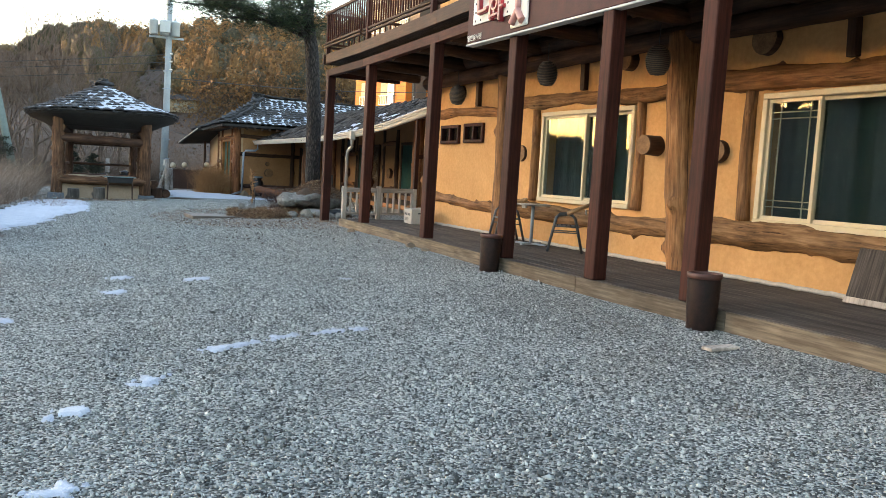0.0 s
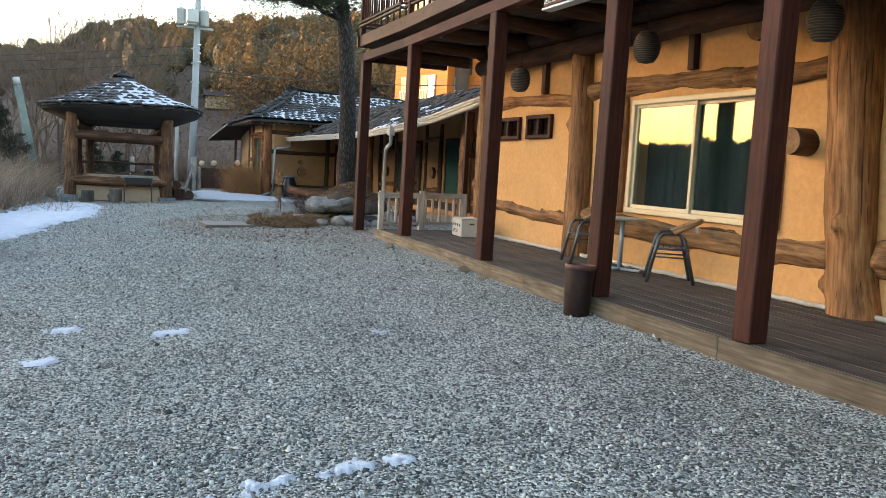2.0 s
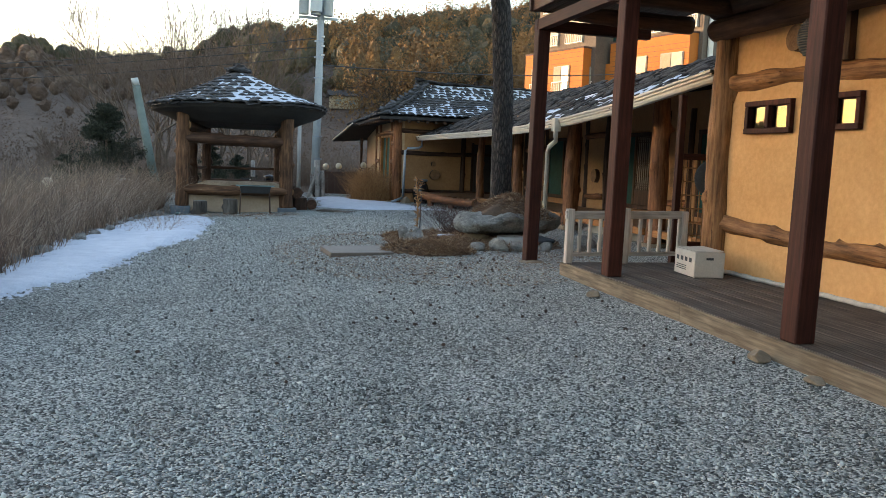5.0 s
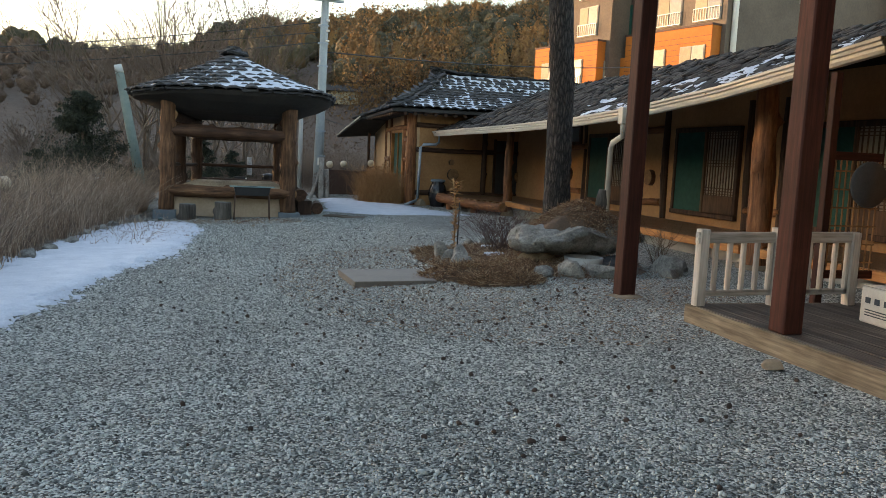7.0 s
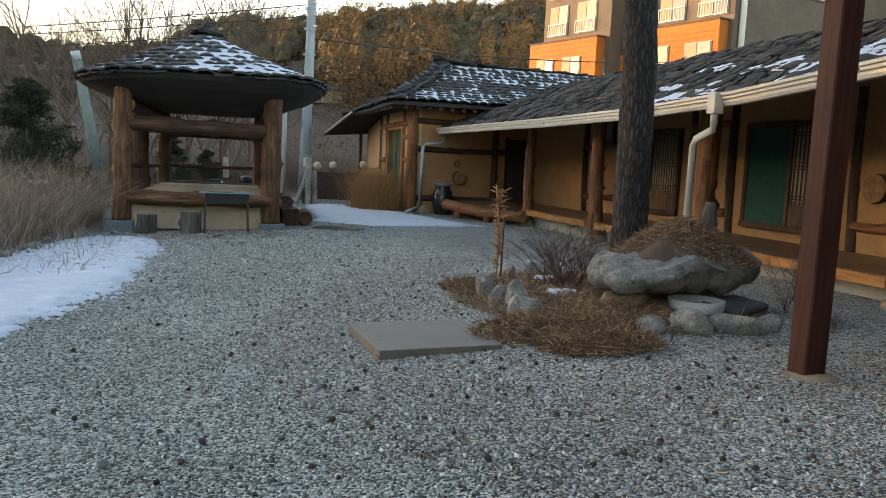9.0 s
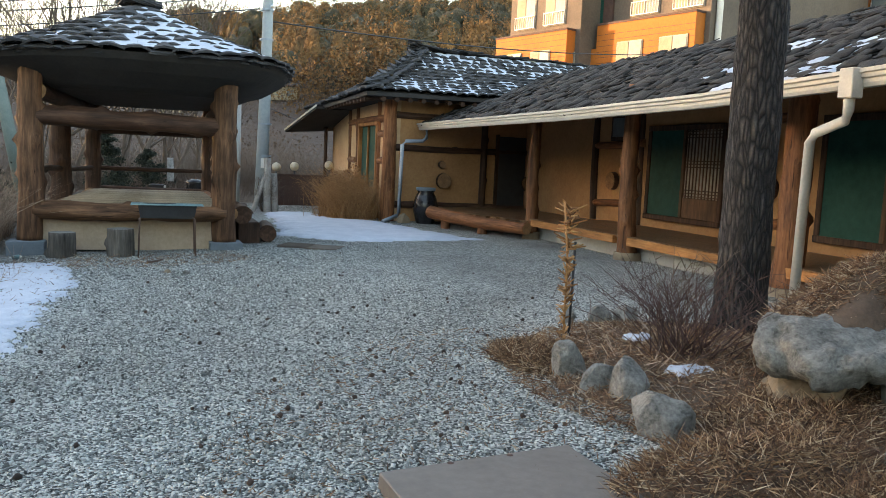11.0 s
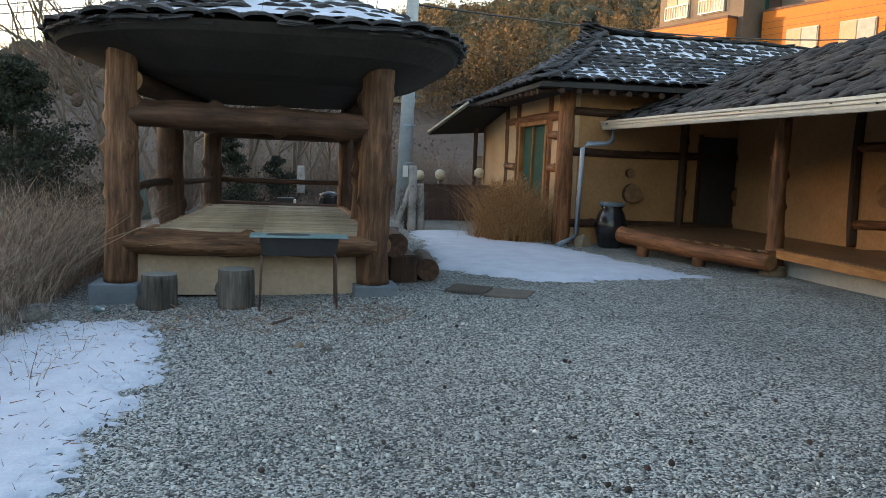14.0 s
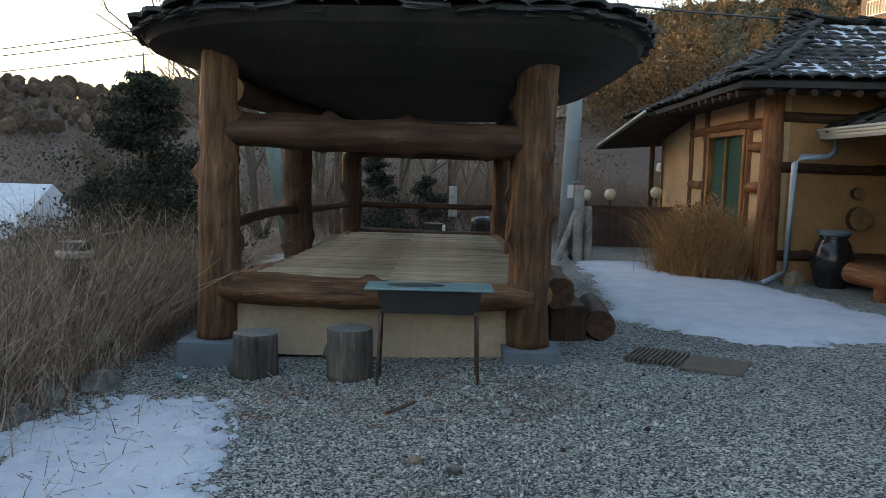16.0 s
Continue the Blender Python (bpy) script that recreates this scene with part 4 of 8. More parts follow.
for x, y in ((9.4, 35.4), (8.95, 36.7)):
    tagged(log("log_stub", (x, y, -0.25), (x, y, 0.1), 0.12, 0.11, "log_red", seed=132), "short log stub carrying the floor log", "log_red", kind="structure")
for k, (y, r) in enumerate(((22.25, 0.19), (26.55, 0.19), (30.42, 0.15), (34.3, 0.13))):
    ob = log("veranda_post", (10.12, y, 0.0), (10.12 + 0.05 * (k % 2), y + 0.06, 3.0), r * 1.08, r * 0.9, "log_red", seed=140 + k, knots=7, wob=0.09, bow=0.05, flare=0.03)
    tagged(ob, "knotty orange-brown log post of the veranda", "post", "veranda posts", "structure")
    ft = part("footing", log_mesh(0.28, r * 1.7, r * 1.5, 150 + k, seg=8, rings=3, knots=0, wob=0.12), ["boulder_tan", "boulder_tan"], m=pose(10.12, y, -0.24))
    tagged(ft, "pale stone footing under the veranda post", "footing", "post footings", "structure")


def lattice_door(y0, y1, z0, z1, k):
    d = thing("door_%d" % k, "sliding door, one leaf green glass and one wooden lattice", "door", kind="structure", at=(VX, (y0 + y1) / 2, z0))
    f = 0.11
    for c, s in (((VX - 0.02, (y0 + y1) / 2, z1 - f / 2), (0.14, y1 - y0, f)), ((VX - 0.02, (y0 + y1) / 2, z0 + f / 2), (0.16, y1 - y0, f)), ((VX - 0.02, y0 + f / 2, (z0 + z1) / 2), (0.13, f, z1 - z0 - 2 * f)), ((VX - 0.02, y1 - f / 2, (z0 + z1) / 2), (0.13, f, z1 - z0 - 2 * f))):
        part("door_frame", box(c, s, 0.01), "log_dark", d)
    ym = (y0 + y1) / 2 - 0.02
    part("pane", box((VX - 0.05, (ym + y1 - f) / 2, (z0 + z1) / 2), (0.02, y1 - f - ym, z1 - z0 - 2 * f)), "green_glass", d, "green glass leaf")
    part("stile", box((VX - 0.06, ym, (z0 + z1) / 2), (0.06, 0.08, z1 - z0 - 2 * f), 0.006), "dark_wood", d)
    leaf = part("lattice_leaf", box((VX - 0.03, (y0 + f + ym) / 2, (z0 + z1) / 2), (0.02, ym - y0 - f, z1 - z0 - 2 * f)), "paper", d, "papered lattice leaf")
    part("kick_panel", box((VX - 0.055, (y0 + f + ym) / 2, z0 + f + 0.2), (0.03, ym - y0 - f, 0.4), 0.006), "dark_wood", d)
    lo, hi = z0 + f + 0.4, z1 - f
    n = 11
    for i in range(n + 1):
        yy = y0 + f + (ym - y0 - f) * i / n
        part("lattice_bar", box((VX - 0.05, yy, (lo + hi) / 2), (0.02, 0.022, hi - lo)), "dark_wood", leaf)
    for zz in (lo + 0.03, lo + 0.09, lo + 0.15, (lo + hi) / 2 - 0.06, (lo + hi) / 2, (lo + hi) / 2 + 0.06, hi - 0.15, hi - 0.09, hi - 0.03):
        part("lattice_bar", box((VX - 0.052, (y0 + f + ym) / 2, zz), (0.02, ym - y0 - f, 0.02)), "dark_wood", leaf)


lattice_door(30.35, 32.8, 0.5, 2.45, 1)
lattice_door(25.6, 28.1, 0.5, 2.5, 2)
lattice_door(21.0, 23.9, 0.5, 2.5, 3)
for k, (y, z, r) in enumerate(((34.15, 1.25, 0.2), (24.85, 1.38, 0.24), (29.2, 1.3, 0.2))):
    log_end(y, z, r, 0.12, 160 + k, VX)
for k, y in enumerate((33.1, 34.95, 29.9, 28.5, 25.3, 24.2)):
    wall_log((VX, y, 0.3), (VX, y + 0.05, 3.0), 0.1, 0.09, "log_dark", 170 + k, bow=0.04)
for k, (a, b, z) in enumerate(((33.2, 34.9, 0.75), (28.6, 29.8, 0.72), (24.2, 25.3, 0.8), (19.3, 21.0, 0.8), (28.5, 30.0, 2.5), (33.0, 35.0, 2.1))):
    wall_log((VX - 0.02, a, z), (VX - 0.02, b, z - 0.05), 0.09, 0.08, "log_red", 180 + k, bow=0.03)
sw = thing("window_5", "small dark square window under the veranda roof", "window", kind="structure", at=(VX, 33.9, 2.2))
part("window_frame", box((VX - 0.03, 33.85, 2.45), (0.1, 0.9, 0.6), 0.01), "log_dark", sw)
part("pane", box((VX - 0.09, 33.85, 2.45), (0.02, 0.7, 0.42)), "far_window", sw)

# roof of the wing: eave that climbs towards the main house, ridge behind
wing = thing("veranda_roof", "mossy bark-shingled roof over the veranda", "roof", kind="structure", at=(11, 29, 3))
bm = bmesh.new()
rows = []
for i in range(43):
    y = 18.7 + i * 0.5
    ex, ez = eave_at(min(y, 39.2))
    rz = 4.42 - 0.012 * (y - 18.7)
    rows.append([bm.verts.new((ex - 0.1, y, ez + 0.1)), bm.verts.new(((ex + 13.4) / 2, y, (ez + rz) / 2 + 0.12)), bm.verts.new((13.4, y, rz)), bm.verts.new((17.4, y, 2.6)), bm.verts.new((17.4, y, 2.5)), bm.verts.new((13.4, y, rz - 0.12)), bm.verts.new((ex - 0.1, y, ez - 0.02))])
for a, b in zip(rows, rows[1:]):
    for k in range(7):
        bm.faces.new((a[k], a[(k + 1) % 7], b[(k + 1) % 7], b[k]))
bm.faces.new(rows[0])
bm.faces.new(list(reversed(rows[-1])))
bmesh.ops.recalc_face_normals(bm, faces=bm.faces)
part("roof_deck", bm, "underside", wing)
gut = thing("gutter", "long white gutter with a white downpipe", "gutter", kind="structure", at=(9, 29, 2.4))
prof = [(0.0, 0.02), (-0.02, 0.06), (-0.02, 0.10), (-0.05, 0.11), (-0.05, 0.15), (-0.08, 0.16), (-0.08, 0.2), (0.09, 0.2), (0.09, 0.02)]
bm = bmesh.new()
loops = [[bm.verts.new((x - 0.22 + px, y, z - 0.06 + pz)) for px, pz in prof] for x, y, z in EAVE]
for a, b in zip(loops, loops[1:]):
    for k in range(len(prof)):
        bm.faces.new((a[k], a[(k + 1) % len(prof)], b[(k + 1) % len(prof)], b[k]))
bmesh.ops.recalc_face_normals(bm, faces=bm.faces)
part("trough", bm, "white", gut)
part("outlet", box((8.76, 24.55, 2.47), (0.16, 0.18, 0.3), 0.01), "white", gut)
part("downpipe", tube([(8.76, 24.55, 2.4), (8.76, 24.55, 2.2), (8.78, 24.6, 2.1), (8.8, 25.0, 1.98), (8.8, 25.06, 1.88), (8.8, 25.08, 0.0)], 0.055, 10), "white", gut)

# ---- end house ----
HX, HY = 8.05, 38.9
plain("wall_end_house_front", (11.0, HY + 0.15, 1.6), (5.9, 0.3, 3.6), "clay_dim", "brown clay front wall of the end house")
bm = box((HX + 0.15, 39.42, 1.5), (0.3, 1.05, 3.4))
box_into(bm, (HX + 0.15, 42.85, 1.5), (0.3, 1.3, 3.4))
box_into(bm, (HX + 0.15, 41.05, 0.1), (0.3, 2.28, 0.9))
box_into(bm, (HX + 0.15, 41.05, 2.85), (0.3, 2.28, 0.7))
tagged(part("wall_end_house_side", bm, "clay_pale"), "pale clay side wall between log frames", "wall", kind="structure")
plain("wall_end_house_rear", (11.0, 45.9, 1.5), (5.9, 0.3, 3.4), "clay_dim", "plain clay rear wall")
plain("wall_end_house_side_far", (HX + 0.15, 44.7, 1.5), (0.3, 2.4, 3.4), "clay_pale", "pale clay side wall")
w = thing("window_6", "tall green glazed window in a log frame", "window", kind="structure", at=(HX, 41, 0.6))
part("pane", box((HX + 0.06, 41.05, 1.5), (0.02, 2.2, 1.9)), "green_glass", w)
for c, s in (((HX, 40.05, 1.5), (0.14, 0.12, 2.0)), ((HX, 42.1, 1.5), (0.14, 0.12, 2.0)), ((HX, 41.05, 2.5), (0.14, 2.2, 0.12)), ((HX + 0.02, 41.2, 1.5), (0.06, 0.06, 1.9))):
    part("window_frame", box(c, s, 0.01), "edge_wood", w)
wall_log((HX + 0.02, HY + 0.02, -0.25), (HX + 0.02, HY + 0.02, 3.3), 0.2, 0.17, "log_red", 201, "log post at the corner of the end house")
for k, y in enumerate((39.85, 42.35, 43.4)):
    wall_log((HX + 0.02, y, -0.25), (HX + 0.02, y, 3.2), 0.11, 0.1, "log_red", 205 + k, bow=0.03)
for k, (a, b, z) in enumerate(((39.0, 39.8, 1.45), (42.4, 43.4, 1.45), (39.0, 43.4, 2.6), (39.0, 39.8, 2.2), (42.4, 43.4, 0.5))):
    wall_log((HX, a, z), (HX, b, z), 0.1, 0.09, "log_red", 210 + k, bow=0.02)
for k, (x0, x1, z) in enumerate(((8.2, 10.75, 1.83), (10.85, 12.6, 1.83), (8.2, 12.6, 0.3), (8.2, 10.7, 2.7))):
    wall_log((x0, HY, z), (x1, HY, z), 0.09, 0.08, "log_dark", 220 + k, bow=0.02)
wall_log((10.8, HY - 0.02, 0.2), (10.8, HY - 0.02, 3.1), 0.1, 0.09, "log_dark", 228)
for k, (x, z, r) in enumerate(((9.62, 0.98, 0.21), (12.2, 0.97, 0.24), (9.56, 1.42, 0.1))):
    m, L = along((x, HY + 0.05, z), (x, HY - 0.14, z))
    tagged(part("log_end", log_mesh(L, r, r * 0.97, 230 + k, seg=20, rings=4, knots=0), ["log_dark", "end_grain"], m=m), "round dark log end in the clay", "log end", "log ends in the wall")
dd = thing("door_4", "dark timber door in the shaded corner of the veranda", "door", kind="structure", at=(11.6, HY, 0.3))
part("door_leaf", box((11.65, HY - 0.04, 1.3), (0.85, 0.06, 1.95), 0.01), "black", dd)
part("door_frame", box((11.2, HY - 0.03, 1.3), (0.09, 0.1, 2.05), 0.01), "log_dark", dd)

er = thing("end_house_roof", "hipped roof of weathered split shingles with old snow", "roof", kind="structure", at=(11, 42, 3))
E4 = [(7.15, 37.95, 3.22), (17.2, 37.95, 3.3), (17.2, 46.2, 3.2), (7.15, 46.2, 3.1)]
R2 = [(9.84, 42.0, 4.82), (16.6, 42.0, 4.86)]
bm = bmesh.new()
v = [bm.verts.new(Vector(p) - Vector((0, 0, 0.05))) for p in E4] + [bm.verts.new(Vector(p) - Vector((0, 0, 0.05))) for p in R2]
lo = [bm.verts.new(Vector(p) - Vector((0, 0, 0.14))) for p in E4]
for f in ((v[0], v[1], v[5], v[4]), (v[1], v[2], v[5]), (v[2], v[3], v[4], v[5]), (v[3], v[0], v[4]), tuple(reversed(lo)), (lo[0], lo[1], v[1], v[0]), (lo[1], lo[2], v[2], v[1]), (lo[2], lo[3], v[3], v[2]), (lo[3], lo[0], v[0], v[3])):
    bm.faces.new(f)
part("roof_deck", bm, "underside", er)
for k in range(17):
    x = 7.6 + k * 0.36
    log("rafter_end", (x, 38.9, 3.2), (x, 37.98, 3.02), 0.06, 0.06, "log_dark", er, seed=240 + k, end="log_dark", rings=3, knots=0, seg=8)
for k in range(14):
    y = 38.3 + k * 0.4
    log("rafter_end", (8.1, y, 3.2), (7.18, y, 3.0), 0.06, 0.06, "log_dark", er, seed=260 + k, end="log_dark", rings=3, knots=0, seg=8)
# lean-to sheet behind the end house
aw = thing("lean_to", "dark lean-to roof on a post behind the end house", "roof", kind="structure", at=(7.3, 46, 2.4))
bm = bmesh.new()
q = [(6.45, 46.6, 2.35), (8.4, 46.6, 2.5), (8.4, 43.3, 3.05), (6.9, 43.3, 3.05)]
top = [bm.verts.new((x, y, z)) for x, y, z in q]
bot = [bm.verts.new((x, y, z - 0.07)) for x, y, z in q]
bm.faces.new(top)
bm.faces.new(list(reversed(bot)))
for k in range(4):
    bm.faces.new((bot[k], bot[(k + 1) % 4], top[(k + 1) % 4], top[k]))
part("sheet", bm, "underside", aw)
beam("edge_strip", (6.45, 46.6, 2.37), (6.9, 43.3, 3.07), 0.05, 0.06, "white", aw)
log("prop", (7.7, 45.6, -0.3), (7.7, 45.6, 2.5), 0.06, 0.06, "log_dark", aw)

# ---- pavilion ----
PZ = -0.24
pav_floor = thing("pavilion_platform", "raised platform with log edges, clay base and bamboo floor", "platform", kind="structure", at=(1.9, 36, PZ))
plain_base = box((1.87, 36.0, 0.02), (2.9, 6.3, 0.56))
part("clay_base", plain_base, "clay_base", pav_floor, "cracked pale clay base")
log("edge_log", (0.3, 32.78, 0.42), (3.35, 32.72, 0.40), 0.165, 0.13, "log_pav", pav_floor, "thick weathered edge log", seed=301, bow=0.05, wob=0.13, seg=18)
log("edge_log", (0.35, 32.95, 0.40), (0.75, 39.3, 0.40), 0.13, 0.11, "log_grey", pav_floor, seed=302, bow=0.08, wob=0.15)
log("edge_log", (3.45, 33.0, 0.40), (3.35, 39.3, 0.40), 0.13, 0.11, "log_red", pav_floor, seed=303, bow=0.05, wob=0.1)
log("edge_log", (0.75, 39.3, 0.44), (3.4, 39.3, 0.44), 0.11, 0.1, "log_dark", pav_floor, seed=304, bow=0.03, wob=0.1)
part("floor_bed", box((1.9, 36.1, 0.38), (2.85, 6.1, 0.1)), "underside", pav_floor)
PAV_POSTS = [(0.25, 32.82, 0.19, 305), (3.33, 32.82, 0.2, 306), (0.36, 36.4, 0.2, 307), (0.78, 39.2, 0.17, 308), (3.5, 36.2, 0.18, 309), (3.45, 39.2, 0.17, 310)]
for x, y, r, s in PAV_POSTS:
    # rear posts take a darker log colour for the shade inside the pavilion
    front = y < 33
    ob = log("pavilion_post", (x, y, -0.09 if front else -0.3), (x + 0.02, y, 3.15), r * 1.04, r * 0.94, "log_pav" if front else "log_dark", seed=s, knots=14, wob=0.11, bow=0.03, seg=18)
    tagged(ob, "knotty peeled log post of the pavilion", "post", "pavilion posts", "structure")
for x in (0.2, 3.35):
    tagged(part("footing_block", box((x, 32.8, -0.22), (0.56, 0.56, 0.26), 0.01), "grey_block"), "blue-grey painted concrete block under a post", "footing", "pavilion footings", "structure")
pav_beams = thing("pavilion_frame", "log tie beams and rails of the pavilion", "timber frame", kind="structure", at=(1.9, 36, 2))
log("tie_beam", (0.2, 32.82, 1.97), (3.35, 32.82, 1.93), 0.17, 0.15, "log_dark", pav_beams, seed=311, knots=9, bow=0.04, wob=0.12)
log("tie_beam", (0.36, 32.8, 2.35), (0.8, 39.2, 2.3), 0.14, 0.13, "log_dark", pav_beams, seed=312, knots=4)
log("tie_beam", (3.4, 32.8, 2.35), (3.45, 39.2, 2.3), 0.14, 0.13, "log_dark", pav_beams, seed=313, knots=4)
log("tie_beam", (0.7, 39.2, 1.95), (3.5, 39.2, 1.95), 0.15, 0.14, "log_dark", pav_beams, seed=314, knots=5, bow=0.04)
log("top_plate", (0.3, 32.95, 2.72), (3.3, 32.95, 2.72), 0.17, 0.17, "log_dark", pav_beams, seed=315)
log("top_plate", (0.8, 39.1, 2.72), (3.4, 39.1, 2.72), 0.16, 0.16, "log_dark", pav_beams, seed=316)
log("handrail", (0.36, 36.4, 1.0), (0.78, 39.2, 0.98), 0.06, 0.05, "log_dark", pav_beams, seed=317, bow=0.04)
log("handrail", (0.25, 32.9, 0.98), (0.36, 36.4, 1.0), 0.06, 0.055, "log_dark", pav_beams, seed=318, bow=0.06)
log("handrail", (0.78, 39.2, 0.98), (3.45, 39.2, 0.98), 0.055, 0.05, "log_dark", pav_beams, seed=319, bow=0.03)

PAV_C, PAV_R, PAV_EAVE, PAV_TOP = (1.9, 36.0), (2.74, 4.08), 2.98, 4.16


def pav_surface(u, f):
    """Point of the pavilion roof: u once round from the front, f from the eave (0) to the short ridge (1)."""
    a = 6.28318 * u - math.pi / 2
    ca, sa = math.cos(a), math.sin(a)
    ex = PAV_C[0] + PAV_R[0] * math.copysign(abs(ca) ** 0.52, ca)
    ey = PAV_C[1] + PAV_R[1] * math.copysign(abs(sa) ** 0.52, sa)
    ry_ = min(36.9, max(34.75, ey))
    drop = 0.07 * math.sin(6.28318 * u * 2 + 0.6) * (1 - f)
    return Vector((ex + (1.88 - ex) * f, ey + (ry_ - ey) * f, PAV_EAVE + (PAV_TOP - PAV_EAVE) * (f - 0.04 * math.sin(math.pi * f)) + drop))


pr = thing("pavilion_roof", "rounded pavilion roof of dark split shingles with snow", "roof", kind="structure", at=(1.9, 36, 3))
bm = bmesh.new()
rings = []
for f in (1.0, 0.75, 0.5, 0.25, 0.0):
    rings.append([bm.verts.new(pav_surface(k / 72, f) - Vector((0, 0, 0.03))) for k in range(72)])
rings.append([bm.verts.new(pav_surface(k / 72, 0.03) - Vector((0, 0, 0.17))) for k in range(72)])
for inward, z in ((0.12, 2.72), (0.3, 2.5), (0.4, 2.44)):
    row_ = []
    for k in range(72):
        p = pav_surface(k / 72, inward)
        row_.append(bm.verts.new((p.x, p.y, z)))
    rings.append(row_)
for a, b in zip(rings, rings[1:]):
    for k in range(72):
        bm.faces.new((a[k], b[k], b[(k + 1) % 72], a[(k + 1) % 72]))
bm.faces.new(list(reversed(rings[-1])))
bmesh.ops.remove_doubles(bm, verts=bm.verts, dist=0.002)
bmesh.ops.recalc_face_normals(bm, faces=bm.faces)
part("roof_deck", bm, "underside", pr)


# ---- numpy helpers for what nobody could count ----
def mesh_from(name, verts, faces_n, mat, verts_per_face):
    """Mesh from an array of corner points, so many to a face."""
    n = len(verts) // verts_per_face
    me = bpy.data.meshes.new(name)
    me.vertices.add(len(verts))
    me.vertices.foreach_set("co", verts.astype(np.float32).ravel())
    me.loops.add(n * verts_per_face)
    me.loops.foreach_set("vertex_index", np.arange(n * verts_per_face, dtype=np.int32))
    me.polygons.add(n)
    me.polygons.foreach_set("loop_start", np.arange(0, n * verts_per_face, verts_per_face, dtype=np.int32))
    me.update(calc_edges=True)
    me.materials.append(M[mat])
    return me


def repeat_mesh(name, base, faces, mats, mat):
    """Joins copies of one small mesh: base (k,3) points, faces lists, mats (n,4,4)."""
    base = np.asarray(base, float)
    k, n = len(base), len(mats)
    h = np.concatenate([base, np.ones((k, 1))], 1)
    v = np.einsum("nij,kj->nki", mats, h)[:, :, :3].reshape(-1, 3)
    sizes = [len(f) for f in faces]
    flat = np.concatenate([np.asarray(f) for f in faces])
    loops = (flat[None, :] + (np.arange(n) * k)[:, None]).ravel()
    starts = np.concatenate([[0], np.cumsum(np.tile(sizes, n))[:-1]])
    me = bpy.data.meshes.new(name)
    me.vertices.add(len(v))
    me.vertices.foreach_set("co", v.astype(np.float32).ravel())
    me.loops.add(len(loops))
    me.loops.foreach_set("vertex_index", loops.astype(np.int32))
    me.polygons.add(len(starts))
    me.polygons.foreach_set("loop_start", starts.astype(np.int32))
    me.update(calc_edges=True)
    me.materials.append(M[mat])
    return me


def ribbons(name, roots, tips, sag, width, mat, segs=3, seed=0):
    """Thin blades from roots to tips, bent sideways by sag."""
    rg = np.random.RandomState(seed)
    n = len(roots)
    side = rg.normal(size=(n, 3))
    side[:, 2] *= 0.2
    d = tips - roots
    side = np.cross(d, side)
    side /= np.linalg.norm(side, axis=1)[:, None] + 1e-9
    quads = []
    for s in range(segs):
        pts = []
        for f in (s / segs, (s + 1) / segs):
            c = roots + d * f + sag * (f * f)
            w = (width * (1 - 0.75 * f))[:, None]
            pts.append((c - side * w, c + side * w))
        quads.append(np.stack([pts[0][0], pts[0][1], pts[1][1], pts[1][0]], 1))
    q = np.stack(quads, 1).reshape(-1, 4, 3)
    base = n * segs
    verts = q.reshape(-1, 3)
    me = mesh_from(name, verts, base, mat, 4)
    return me


def spot(x, y):
    return yard(x, y) + 0.012 * noise.noise(Vector((x * 0.8, y * 0.8, 0)))


# ---- shingles ----
def shingle_shape(w, l, arch, thick, seed):
    rg = random.Random(seed)
    pts, n = [], 4
    for layer in (0, 1):
        for j in (0, 1):
            for i in range(n):
                u = i / (n - 1) - 0.5
                z = arch * (1 - (2 * u) ** 2) + (0 if layer == 0 else -thick) + rg.uniform(-0.006, 0.006)
                pts.append((u * w * rg.uniform(0.92, 1.06), j * l + rg.uniform(-0.02, 0.02), z))
    f = []
    for i in range(n - 1):
        f += [(i, i + 1, n + i + 1, n + i), (2 * n + i, 3 * n + i, 3 * n + i + 1, 2 * n + i + 1), (i, 2 * n + i, 2 * n + i + 1, i + 1)]
    f += [(0, n, 3 * n, 2 * n), (n - 1, 3 * n - 1, 4 * n - 1, 2 * n - 1)]
    return pts, f


def slope_poses(p0, p1, q0, q1, row, wide, seed, jig=0.03, lift=0.02):
    """Poses of shingles on a slope with eave p0-p1 and head q0-q1; y runs up the slope."""
    rg = random.Random(seed)
    p0, p1, q0, q1 = Vector(p0), Vector(p1), Vector(q0), Vector(q1)
    up = ((q0 + q1) / 2 - (p0 + p1) / 2)
    n = max(2, int(up.length / row))
    out = []
    across = (p1 - p0).normalized()
    nrm = across.cross(up).normalized()
    if nrm.z < 0:
        nrm = -nrm
    upn = nrm.cross(across).normalized()
    if upn.dot(up) < 0:
        upn = -upn
    for r in range(n):
        f = r / n
        a, b = p0.lerp(q0, f), p1.lerp(q1, f)
        L = (b - a).length
        k = max(1, int(L / wide))
        for i in range(k + 1):
            g = (i + (0.5 if r % 2 else 0.0) + rg.uniform(-0.15, 0.15)) / k
            if g > 1.02:
                continue
            c = a.lerp(b, g) + nrm * (lift + rg.uniform(0, jig)) - upn * (0.08 + rg.uniform(-0.04, 0.05))
            s, t = rg.uniform(0.82, 1.2), rg.uniform(0.85, 1.2)
            rot = Matrix((across * s, upn * t, nrm)).transposed().to_4x4()
            out.append(Matrix.Translation(c) @ rot @ pose(0, 0, 0, rg.uniform(-9, 11), rg.uniform(-10, 10), rg.uniform(-24, 24)))
    return out


